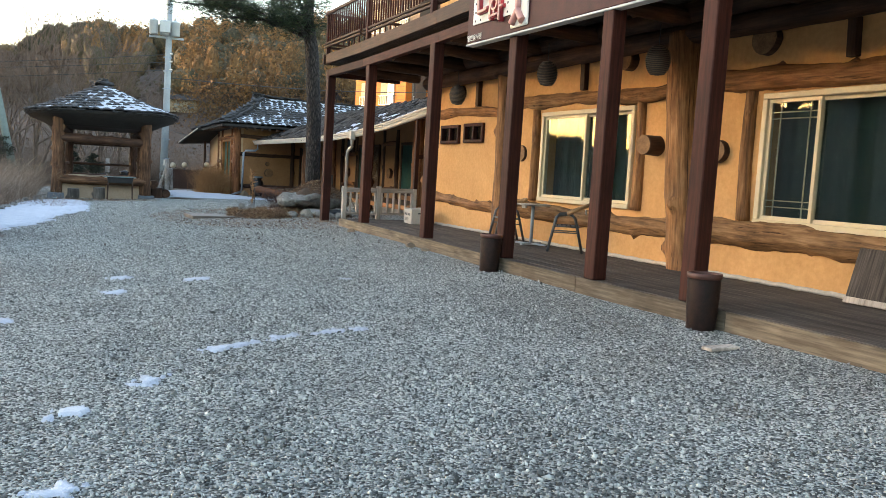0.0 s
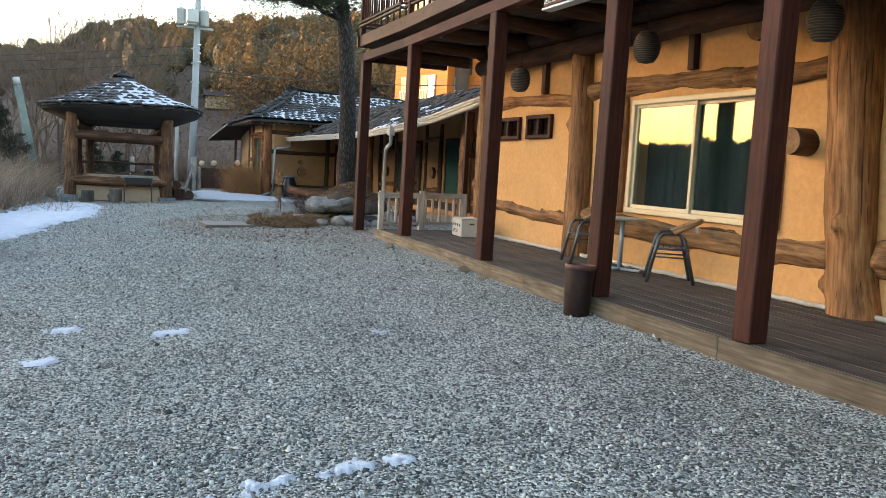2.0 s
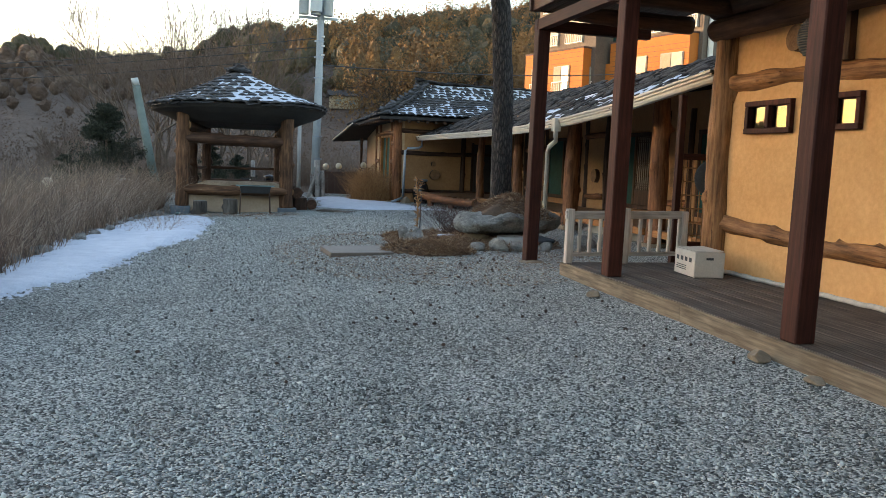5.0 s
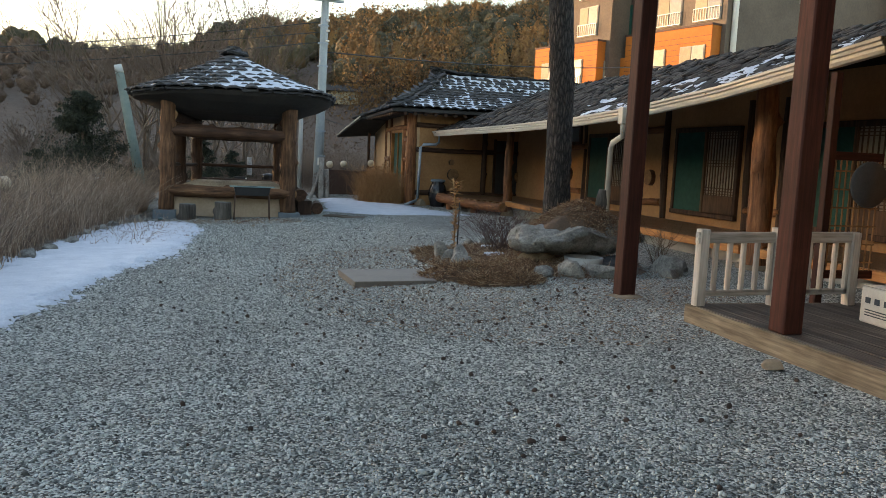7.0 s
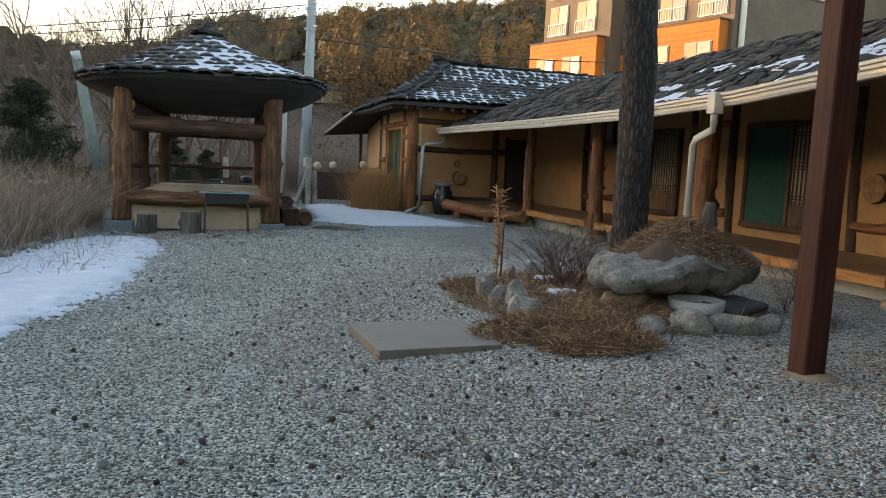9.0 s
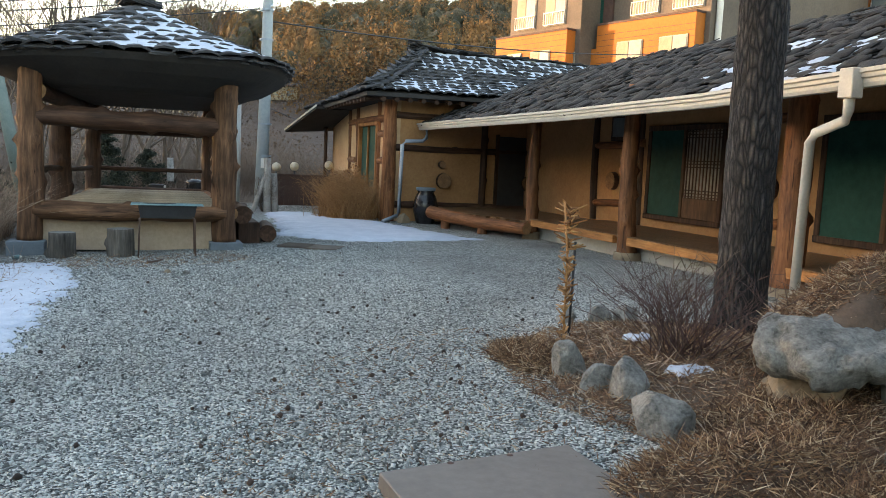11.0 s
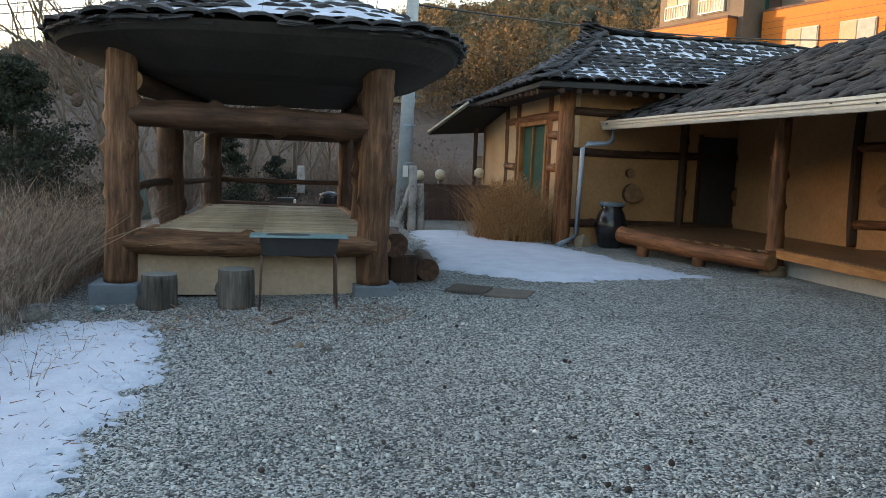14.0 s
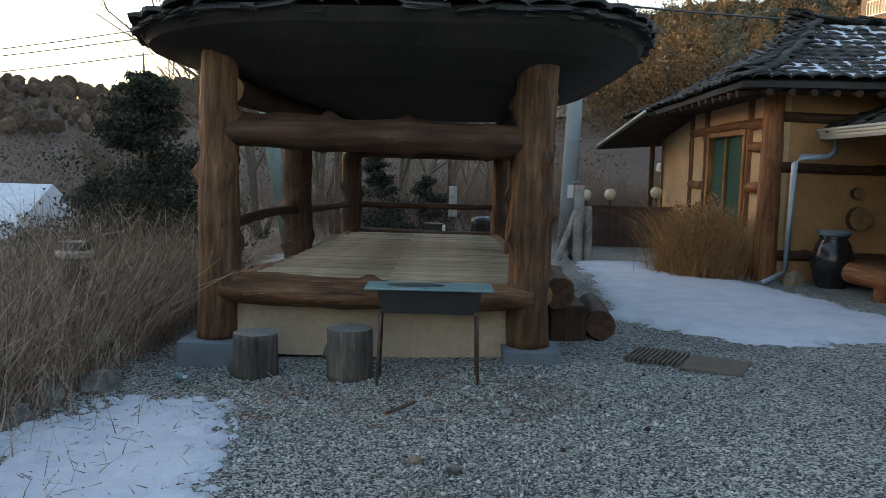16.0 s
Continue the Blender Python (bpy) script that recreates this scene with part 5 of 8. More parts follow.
def lay_shingles(roof, poses, near, wide, length, arch, mat_one, mat_many, seed, name="shingle"):
    """The 300 nearest the walk as parts, the rest joined."""
    shapes = [shingle_shape(wide, length, arch, 0.022, seed + k) for k in range(4)]
    mes = []
    for pts, f in shapes:
        me = bpy.data.meshes.new(name)
        me.from_pydata(pts, [], f)
        mes.append(me)
    poses.sort(key=lambda m: (m.translation - Vector(near)).length)
    for k, m in enumerate(poses[:300]):
        link_mesh(name, mes[k % 4], mat_one, m, roof)
    for s in range(4):
        rest = poses[300 + s::4]
        if rest:
            me = repeat_mesh("more_shingles", shapes[s][0], shapes[s][1], np.array([[list(r) for r in m] for m in rest]), mat_many)
            ob = link_mesh("more_shingles", me, mat_many, None, roof)
            tagged(ob, kind="stuff")


def scale_shape(w, l, arch, thick, seed):
    """A split shingle, arched across, with a rounded and ragged butt at y = 0."""
    rg = random.Random(seed)
    pts, n = [], 6
    jag = [rg.uniform(-0.02, 0.02) for _ in range(n)]
    for layer in (0, 1):
        for j in (0, 1):
            for i in range(n):
                u = i / (n - 1) * 2 - 1
                z = arch * (1 - u * u) + (0 if layer == 0 else -thick) + rg.uniform(-0.004, 0.004)
                pts.append((u * w / 2 * (1 if j else 0.97), (l if j else 0.16 * w * abs(u) ** 2.4 + jag[i]), z))
    f = []
    for i in range(n - 1):
        f += [(i, i + 1, n + i + 1, n + i), (2 * n + i, 3 * n + i, 3 * n + i + 1, 2 * n + i + 1), (i, 2 * n + i, 2 * n + i + 1, i + 1)]
    f += [(0, n, 3 * n, 2 * n), (n - 1, 3 * n - 1, 4 * n - 1, 2 * n - 1)]
    return pts, f


def frame_on(surface, u, f):
    """Point, direction across, up the slope and normal of a roof surface."""
    p = surface(u, f)
    across = (surface(u + 0.002, f) - surface(u - 0.002, f)).normalized()
    up_ = surface(u, min(1.0, f + 0.01)) - surface(u, max(0.0, f - 0.01))
    nrm = across.cross(up_).normalized()
    if nrm.z < 0:
        nrm, across = -nrm, -across
    return p, across, nrm.cross(across).normalized(), nrm


def scale_poses(surface, rows_, wide, tilt, seed, closed, top=1.0):
    """Poses of overlapping shingles in rows up a roof surface."""
    rg = random.Random(seed)
    out = []
    for r in range(rows_):
        f = top * r / rows_
        pts = [surface(i / 160, f) for i in range(161)]
        run = [0.0]
        for a, b in zip(pts, pts[1:]):
            run.append(run[-1] + (b - a).length)
        k = max(2, round(run[-1] / wide))
        for i in range(k + (0 if closed else 1)):
            s = run[-1] * min(1.0, (i + (0.5 if r % 2 else 0.0) + rg.uniform(-0.12, 0.12)) / k)
            u = float(np.interp(max(0.0, s), run, [j / 160 for j in range(161)]))
            p, across, up_, nrm = frame_on(surface, u, f)
            c = p + nrm * (0.045 + rg.uniform(-0.008, 0.022)) - up_ * (0.07 + rg.uniform(-0.035, 0.035))
            rot = Matrix((across * rg.uniform(0.88, 1.14), up_ * rg.uniform(0.9, 1.12), nrm)).transposed().to_4x4()
            out.append(Matrix.Translation(c) @ rot @ pose(0, 0, 0, -tilt + rg.uniform(-2, 2), rg.uniform(-4, 4), rg.uniform(-7, 7)))
    return out


def lay_scales(roof, poses, near, wide, length, arch, seed):
    """The 300 shingles nearest the walk as parts, the rest joined."""
    shapes = [scale_shape(wide, length, arch, 0.035, seed + k) for k in range(5)]
    mes = []
    for pts, f in shapes:
        me = bpy.data.meshes.new("shingle")
        me.from_pydata(pts, [], f)
        mes.append(me)
    poses.sort(key=lambda m: (m.translation - Vector(near)).length)
    for k, m in enumerate(poses[:300]):
        link_mesh("shingle", mes[k % 5], "shingle", m, roof)
    for s in range(5):
        rest = poses[300 + s::5]
        if rest:
            me = repeat_mesh("more_shingles", shapes[s][0], shapes[s][1], np.array([[list(r) for r in m] for m in rest]), "shingles")
            tagged(link_mesh("more_shingles", me, "shingles", None, roof), kind="stuff")


def snow_between(roof, surface, nu, nv, off, seed, lower, top=0.97):
    """Old snow lying low between the shingles, which stand through it."""
    vs = []
    for j in range(nv + 1):
        for i in range(nu + 1):
            p, _, _, nrm = frame_on(surface, i / nu, 0.01 + top * j / nv)
            h = off + 0.02 * noise.noise(p * 2.2 + Vector((seed, 0, 0))) + 0.022 * noise.noise(p * 8.0) + lower(p)
            vs.append(tuple(p + nrm * h))
    w = nu + 1
    me = bpy.data.meshes.new("roof_snow")
    me.from_pydata(vs, [], [(j * w + i, j * w + i + 1, (j + 1) * w + i + 1, (j + 1) * w + i) for j in range(nv) for i in range(nu)])
    tagged(link_mesh("roof_snow", me, "snow", None, roof, True), "old snow lying between the shingles", kind="stuff")


lay_scales(pr, scale_poses(pav_surface, 9, 0.36, 7.5, 400, True, 0.95), (2.6, 25, 2), 0.42, 0.56, 0.055, 410)
snow_between(pr, pav_surface, 420, 70, 0.070, 3, lambda p: -0.03 * ease((2.3 - p.x) / 1.2) - 0.02 * ease((p.z - 3.95) * 6))
# ragged butts under the lip of the eave; lower layers use the shade-darkened shingle
rg = random.Random(900)
butt_me = []
for k in range(4):
    bm = box((0, 0.2, 0), (0.4, 0.5, 0.05), 0.012)
    for v in bm.verts:
        v.co += Vector((rg.uniform(-0.03, 0.03), rg.uniform(-0.04, 0.04), rg.uniform(-0.012, 0.012)))
    me = bpy.data.meshes.new("eave_shingle")
    bm.to_mesh(me)
    bm.free()
    butt_me.append(me)
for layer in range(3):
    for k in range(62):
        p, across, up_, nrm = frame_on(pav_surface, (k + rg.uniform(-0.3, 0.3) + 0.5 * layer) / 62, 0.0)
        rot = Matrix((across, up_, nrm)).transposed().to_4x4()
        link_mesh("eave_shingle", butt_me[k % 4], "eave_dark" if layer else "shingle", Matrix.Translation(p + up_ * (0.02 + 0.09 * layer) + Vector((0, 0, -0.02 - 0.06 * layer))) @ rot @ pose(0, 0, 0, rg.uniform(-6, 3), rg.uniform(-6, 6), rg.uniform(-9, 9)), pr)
# cap of stacked slabs on the short ridge
for k in range(9):
    y = 34.5 + 0.3 * k
    link_mesh("cap_slab", butt_me[k % 4], "shingle", pose(1.88 + rg.uniform(-0.1, 0.1), y, PAV_TOP + 0.04 + 0.04 * (k % 2), rg.uniform(-10, 10), rg.uniform(-12, 12), rg.uniform(-40, 40)) @ Matrix.Diagonal((1.2, 1.0, 1.6, 1)), pr)
for k in range(6):
    link_mesh("cap_slab", butt_me[k % 4], "shingle", pose(1.88, 34.85, PAV_TOP + 0.05, 0, 0, k * 60 + rg.uniform(-12, 12)) @ pose(0, -0.32, 0, 24, 0, 0) @ Matrix.Diagonal((0.9, 0.9, 1.3, 1)), pr)
part("finial", log_mesh(0.12, 0.2, 0.12, 320, seg=10, rings=4, knots=1, wob=0.25), ["shingle", "shingle"], pr, m=pose(1.88, 34.85, PAV_TOP + 0.13))


def flat_slope(p0, p1, q0, q1):
    p0, p1, q0, q1 = (Vector(k) for k in (p0, p1, q0, q1))
    return lambda u, f: p0.lerp(p1, u).lerp(q0.lerp(q1, u), f) + Vector((0, 0, -0.12 * math.sin(math.pi * f)))


front_slope, side_slope = flat_slope(E4[0], E4[1], R2[0], R2[1]), flat_slope(E4[3], E4[0], Vector(R2[0]) + Vector((0, 0.2, 0)), R2[0])
lay_scales(er, scale_poses(front_slope, 13, 0.31, 9, 430, False, 0.97) + scale_poses(side_slope, 12, 0.31, 9, 431, False, 0.95), (4, 26, 2), 0.35, 0.5, 0.06, 440)
snow_between(er, front_slope, 200, 84, 0.051, 8, lambda p: 0.0)
snow_between(er, side_slope, 150, 70, 0.036, 9, lambda p: 0.0)
for k in range(11):
    f = (k + 0.3) / 11
    p = Vector(E4[0]).lerp(Vector(R2[0]), f)
    for side in (-1, 1):
        link_mesh("hip_slab", butt_me[(k + side) % 4], "slab_grey", Matrix.Translation(p + Vector((0.12 * side, -0.1 * side, 0.12 - 0.12 * math.sin(math.pi * f)))) @ pose(0, 0, 0, 16, 14 * side, -33 + 28 * side + rg.uniform(-12, 12)) @ Matrix.Diagonal((1.15, 1.15, 1, 1)), er)
for k in range(26):
    link_mesh("ridge_slab", butt_me[k % 4], "shingle", pose(9.7 + k * 0.27, 42 + rg.uniform(-0.05, 0.05), 4.93 - 0.004 * k + rg.uniform(-0.02, 0.03), rg.uniform(-8, 8), rg.uniform(4, 12), 90 + rg.uniform(-10, 10)) @ pose(0, -0.2, 0), er)
for k in range(4):
    link_mesh("ridge_slab", butt_me[k], "slab_grey", pose(9.72, 41.9, 4.88 + 0.05 * k, 8, -10, 60 + 25 * k) @ pose(0, -0.15, 0), er)
wing_poses = []
for i in range(42):
    y0, y1 = 18.7 + i * 0.5, 19.2 + i * 0.5
    (ax, az), (bx, bz) = eave_at(min(y0, 39.2)), eave_at(min(y1, 39.2))
    mx0, mx1 = (ax + 13.4) / 2, (bx + 13.4) / 2
    z0, z1 = 4.42 - 0.012 * (y0 - 18.7), 4.42 - 0.012 * (y1 - 18.7)
    wing_poses += slope_poses((ax - 0.1, y0, az + 0.1), (bx - 0.1, y1, bz + 0.1), (mx0, y0, (az + z0) / 2 + 0.12), (mx1, y1, (bz + z1) / 2 + 0.12), 0.15, 0.2, 450 + i, 0.075, 0.012)
    wing_poses += slope_poses((mx0, y0, (az + z0) / 2 + 0.12), (mx1, y1, (bz + z1) / 2 + 0.12), (13.4, y0, z0), (13.4, y1, z1), 0.15, 0.2, 550 + i, 0.075, 0.012)
lay_shingles(wing, list(wing_poses), (6, 21, 2), 0.30, 0.25, 0.014, "bark_roof", "bark_roof", 460)


def wing_lower(u, f):
    y = 18.75 + 9.5 * u
    ex, ez = eave_at(y)
    z1 = 4.42 - 0.012 * (y - 18.7)
    return Vector((ex - 0.1, y, ez + 0.1)).lerp(Vector(((ex + 13.4) / 2, y, (ez + z1) / 2 + 0.12)), f)


def wing_patches(p):
    """Snow is left in long streaks near the eave and nowhere else."""
    m = noise.noise(Vector((p.x * 1.5, p.y * 0.55, 3.0))) + 0.5 * noise.noise(Vector((p.x * 3.5, p.y * 1.6, 1.0))) + 0.3 - 0.33 * abs(p.x - 9.9) - 0.07 * max(0.0, p.y - 22)
    return -0.16 * (1 - ease((m + 0.33) / 0.3))


snow_between(wing, wing_lower, 240, 60, 0.085, 15, wing_patches)

# bamboo floor of the pavilion
rg = random.Random(5)
slat_me = []
for k in range(3):
    b = tube([(0, 0, 0), (0, 0, 1)], 0.5, 6)
    me = bpy.data.meshes.new("slat")
    b.to_mesh(me)
    b.free()
    slat_me.append(me)
k = 0
y = 33.0
while y < 39.2:
    for x0, x1 in ((0.42 + (y - 33) * 0.06, 1.9), (1.9, 3.36)):
        r = rg.uniform(0.03, 0.045)
        m, L = along((x0, y, 0.455 + rg.uniform(0, 0.012)), (x1, y + rg.uniform(-0.03, 0.03), 0.455 + rg.uniform(0, 0.012)))
        link_mesh("slat", slat_me[k % 3], "bamboo", m @ Matrix.Diagonal((r, r, L, 1)), pav_floor)
        k += 1
    y += rg.uniform(0.065, 0.09)

# deck boards
cuts = [-5.0, -1.3, 2.4, 5.9, 9.4, 12.8, 15.9, 18.17]
for k in range(17):
    x = 0.0 + k * 0.142
    sh = 1.1 if k % 2 else 0.0
    ends = [-5.0] + [min(18.17, c + sh) for c in cuts[1:-1]] + [18.17]
    for a, b in zip(ends, ends[1:]):
        if b - a > 0.1:
            beam("deck_board", (porch_x(a) - 0.01 + x, a + 0.002, DECK_Z - 0.014), (porch_x(b) - 0.01 + x, b - 0.002, DECK_Z - 0.014), 0.136, 0.03, "deck", deck, bevel=0.0015)
bm = bmesh.new()
pts = [(8.2 + 0.01 * math.sin(i * 1.3), 5.0 + i * 0.12, 0.2 + 0.006 * math.sin(i * 2.1)) for i in range(104)]
tube_into(bm, pts, 0.032, 6)
tagged(part("base_rope", bm, "rope"), "pale twisted rope along the foot of the wall", "rope", kind="structure")

# rail on the end of the deck
rail = thing("deck_railing", "low bleached timber railing at the end of the deck", "railing", at=(6.6, 18.0, DECK_Z))
for x, y, z in ((6.32, 18.08, 0.95), (7.2, 18.08, 0.98), (8.15, 18.08, 0.95)):
    beam("post", (x, y, DECK_Z), (x, y, z), 0.1, 0.1, "rail", rail)
beam("top_rail", (6.25, 18.08, 0.86), (8.2, 18.08, 0.9), 0.06, 0.11, "rail", rail, "worn brown top rail")
beam("bottom_rail", (6.35, 18.08, 0.3), (8.1, 18.08, 0.32), 0.05, 0.06, "rail", rail)
for k in range(11):
    x = 6.48 + k * 0.16
    if abs(x - 7.2) > 0.08:
        beam("baluster", (x, 18.08, 0.3), (x, 18.08, 0.86), 0.045, 0.05, "rail", rail)

# ---- furniture on the deck ----
def chair(m):
    c = thing("armchair", "dark steel armchair with a tan rattan back rail", "chair", "chairs at the table")
    for sx in (-1, 1):
        part("leg", tube([(0.26 * sx, -0.27, 0), (0.24 * sx, -0.16, 0.56), (0.24 * sx, -0.1, 0.62), (0.24 * sx, 0.02, 0.63)], 0.023, 8), "chair_metal", c)
        part("leg", tube([(0.26 * sx, 0.3, 0), (0.23 * sx, 0.16, 0.56), (0.23 * sx, 0.1, 0.62), (0.24 * sx, 0.02, 0.63)], 0.023, 8), "chair_metal", c)
        part("side_bar", tube([(0.25 * sx, -0.2, 0.33), (0.25 * sx, 0.23, 0.33)], 0.011, 6), "chair_metal", c)
        part("side_bar", tube([(0.25 * sx, -0.17, 0.43), (0.24 * sx, 0.2, 0.43)], 0.014, 6), "chair_metal", c)
    arc = [(0.25 * math.cos(a) * 1.02, 0.02 + 0.34 * math.sin(a), 0.63 + 0.17 * math.sin(a)) for a in [math.pi * i / 12 for i in range(13)]]
    part("back_rail", tube(arc, 0.03, 8), "rattan", c, "wrapped tan rattan rail")
    part("back_slat", box((0, 0.33, 0.68), (0.3, 0.03, 0.09), 0.01), "table_top", c)
    for k in range(6):
        part("seat_slat", box((0, -0.17 + k * 0.075, 0.43), (0.47, 0.055, 0.016), 0.004), "chair_metal", c)
    for k in (-0.17, 0.2):
        part("cross_bar", tube([(-0.25, k, 0.43), (0.25, k, 0.43)], 0.014, 6), "chair_metal", c)
    c.matrix_basis = m
    return c


first = chair(pose(7.72, 12.85, DECK_Z, 0, 0, -108))
copy_thing(first, pose(7.78, 11.02, DECK_Z, 0, 0, -125))
tb = thing("cafe_table", "round grey table on a single steel pedestal", "table", at=(7.75, 12.0, DECK_Z))
part("tabletop", lathe([(0.0, 0.715), (0.29, 0.715), (0.31, 0.725), (0.31, 0.74), (0.3, 0.745), (0.0, 0.745)], 32, False), "table_top", tb, m=pose(7.75, 12.0, DECK_Z))
part("pedestal", tube([(0, 0, 0.05), (0, 0, 0.715)], 0.03, 12), "steel", tb, m=pose(7.75, 12.0, DECK_Z))
for k in range(4):
    part("foot", box((0.16, 0, 0.03), (0.32, 0.05, 0.035), 0.008), "steel", tb, m=pose(7.75, 12.0, DECK_Z, 0, 0, 25 + 90 * k))


def clay_pot(m, label):
    p = thing("clay_pot", label, "pot", "pots by the deck")
    prof = [(0.0, 0.0), (0.15, 0.0), (0.165, 0.03), (0.18, 0.25), (0.19, 0.5), (0.185, 0.53), (0.195, 0.545), (0.195, 0.58), (0.17, 0.58), (0.165, 0.5), (0.15, 0.06), (0.0, 0.06)]
    part("body", lathe(prof, 28, False), "brown_jar", p)
    part("rim", lathe([(0.19, 0.53), (0.202, 0.545), (0.202, 0.582), (0.168, 0.584), (0.168, 0.56)], 28, False), "rim_rust", p, "rust-red worn rim")
    p.matrix_basis = m
    return p


pot = clay_pot(pose(5.74, 5.74, -0.06, 0, 0, 0) @ Matrix.Diagonal((0.84, 0.84, 1, 1)), "tall dark glazed clay pot standing by the deck")
copy_thing(pot, pose(5.76, 10.0, -0.05, 1, 2, 40) @ Matrix.Diagonal((0.98, 0.98, 0.97, 1)))

bx = thing("carton", "pale printed cardboard box standing on the deck", "box", at=(7.72, 16.95, DECK_Z), rz=-8)
mb = pose(7.72, 16.95, DECK_Z, 0, 0, -8)
part("body", box((0, 0, 0.17), (0.42, 0.62, 0.34), 0.012), "carton", bx, m=mb)
part("flap", box((-0.1, 0, 0.345), (0.2, 0.62, 0.008)), "carton", bx, m=mb @ pose(0, 0, 0, 0, 2, 0))
part("flap", box((0.105, 0, 0.345), (0.2, 0.62, 0.008)), "carton", bx, m=mb @ pose(0, 0, 0, 0, -3, 0))
part("hand_hole", box((0, -0.312, 0.25), (0.1, 0.006, 0.03), 0.002), "ink", bx, m=mb)
for k in range(4):
    part("print_bar", box((-0.213, 0.2 - k * 0.13, 0.22), (0.004, 0.07, 0.055)), "ink", bx, m=mb)
for k in range(3):
    part("print_bar", box((-0.213, 0.08, 0.13 - k * 0.025), (0.004, 0.3, 0.01)), "ink", bx, m=mb)

lean = thing("leaning_board", "grey weathered board leaning on the deck by the wall", "board", at=(7.95, 5.45, DECK_Z))
part("panel", box((0, 0, 0.32), (0.04, 1.0, 0.64), 0.008), "deck", lean, m=pose(7.9, 5.3, DECK_Z, 0, 17, 0))
part("edge_strip", box((-0.03, 0, 0.04), (0.03, 1.0, 0.07), 0.006), "rail", lean, m=pose(7.9, 5.3, DECK_Z, 0, 17, 0))


def lantern(m):
    l = thing("lantern", "egg-shaped grey wicker lantern hanging from the balcony", "lantern", "hanging lanterns")
    part("core", lathe([(0.03, -0.2), (0.1, -0.17), (0.15, -0.08), (0.16, 0.02), (0.13, 0.13), (0.06, 0.2), (0.03, 0.21)], 20), "ink", l)
    for k in range(15):
        z = -0.18 + k * 0.026
        r = 0.168 * math.sqrt(max(0.05, 1 - (z / 0.225) ** 2))
        ring = [(r * math.cos(6.28318 * i / 20), r * math.sin(6.28318 * i / 20), z) for i in range(21)]
        part("wicker_ring", tube(ring, 0.007, 4), "lamp_wicker", l)
    part("cord", tube([(0, 0, 0.2), (0, 0, 0.5)], 0.006, 5), "ink", l)
    l.matrix_basis = m
    return l


lan = lantern(pose(7.44, 11.36, 3.12))
for x, y, z in ((7.63, 15.0, 3.02), (7.46, 8.66, 3.06)):
    copy_thing(lan, pose(x, y, z, 0, 0, 30))

# sign over the deck
sg = thing("shop_sign", "long faded red sign board with a white lettered end", "sign", at=(5.94, 8.5, 3.5))
part("board", box((5.95, 6.85, 3.82), (0.12, 9.0, 0.82), 0.01), "sign_red", sg)
part("frame_strip", box((5.95, 6.85, 3.39), (0.14, 9.04, 0.03), 0.006), "transformer", sg)
part("white_panel", box((5.878, 10.57, 3.94), (0.02, 1.14, 0.54), 0.004), "off_white", sg, "white end panel with rows of dark holes")
for y in (11.06, 10.9, 10.1):
    for k in range(4):
        part("hole", box((5.866, y, 3.72 + 0.13 * k), (0.006, 0.03, 0.03)), "ink", sg)
part("white_panel", box((5.878, 9.22, 4.02), (0.02, 0.5, 0.36), 0.03), "off_white", sg)


def lettering(text, size, depth, swell, at, mat, label=""):
    cu = bpy.data.curves.new("lettering", "FONT")
    cu.body = text
    cu.size, cu.extrude, cu.offset = size, depth, swell
    cu_ob = bpy.data.objects.new("lettering", cu)
    scene.collection.objects.link(cu_ob)
    bpy.context.view_layer.update()
    text_me = bpy.data.meshes.new_from_object(cu_ob.evaluated_get(bpy.context.evaluated_depsgraph_get()))
    bpy.data.objects.remove(cu_ob)
    text_me.materials.clear()
    ob = link_mesh("lettering", text_me, mat, Matrix.Translation(at) @ Matrix(((0, 0, -1, 0), (-1, 0, 0, 0), (0, 1, 0, 0), (0, 0, 0, 1))), sg)
    if label:
        tagged(ob, label)


lettering("\uc77c\ubc18\uc74c\uc2dd\uc810", 0.1, 0.004, 0.0, (5.884, 11.33, 3.45), "off_white", "small white lettering")
for text, size, y, z in (("\ub108", 0.6, 10.97, 3.72), ("\uc640", 0.4, 10.53, 3.65)):
    lettering(text, size, 0.03, 0.014, (5.85, y, z), "letter_red", "raised red letter")
    lettering(text, size, 0.012, 0.0, (5.81, y, z), "letter_pink", "pink letter face")
for y, tilt in ((9.84, -0.03), (9.68, 0.03)):
    drop = [(5.83, y + tilt * (f - 0.5) * 4 + 0.085 * math.sin(math.pi * f) * math.copysign(1, tilt), 3.52 + 0.42 * f) for f in [k / 10 for k in range(11)]]
    part("drop_mark", tube(drop, 0.055, 10, 0.03), "letter_pink", sg, "pink drop-shaped mark")
part("mark_back", box((5.868, 9.76, 3.72), (0.03, 0.46, 0.52), 0.014), "off_white", sg)

# ---- end of the veranda: lattice gate and benches ----
gate = thing("lattice_gate", "brown lattice gate between house and veranda", "gate", at=(8.9, 19.1, 0))
beam("post", (8.62, 19.1, -0.05), (8.62, 19.1, 2.75), 0.1, 0.1, "post", gate)
for z in (0.35, 1.78):
    beam("rail", (8.62, 19.1, z), (9.4, 19.1, z), 0.05, 0.1, "post", gate)
for k in range(9):
    beam("bar", (8.72 + k * 0.08, 19.1, 0.35), (8.72 + k * 0.08, 19.1, 1.75), 0.02, 0.02, "log_grey", gate)
for k in range(6):
    beam("bar", (8.66, 19.1, 0.5 + k * 0.22), (9.4, 19.1, 0.5 + k * 0.22), 0.02, 0.02, "log_grey", gate)
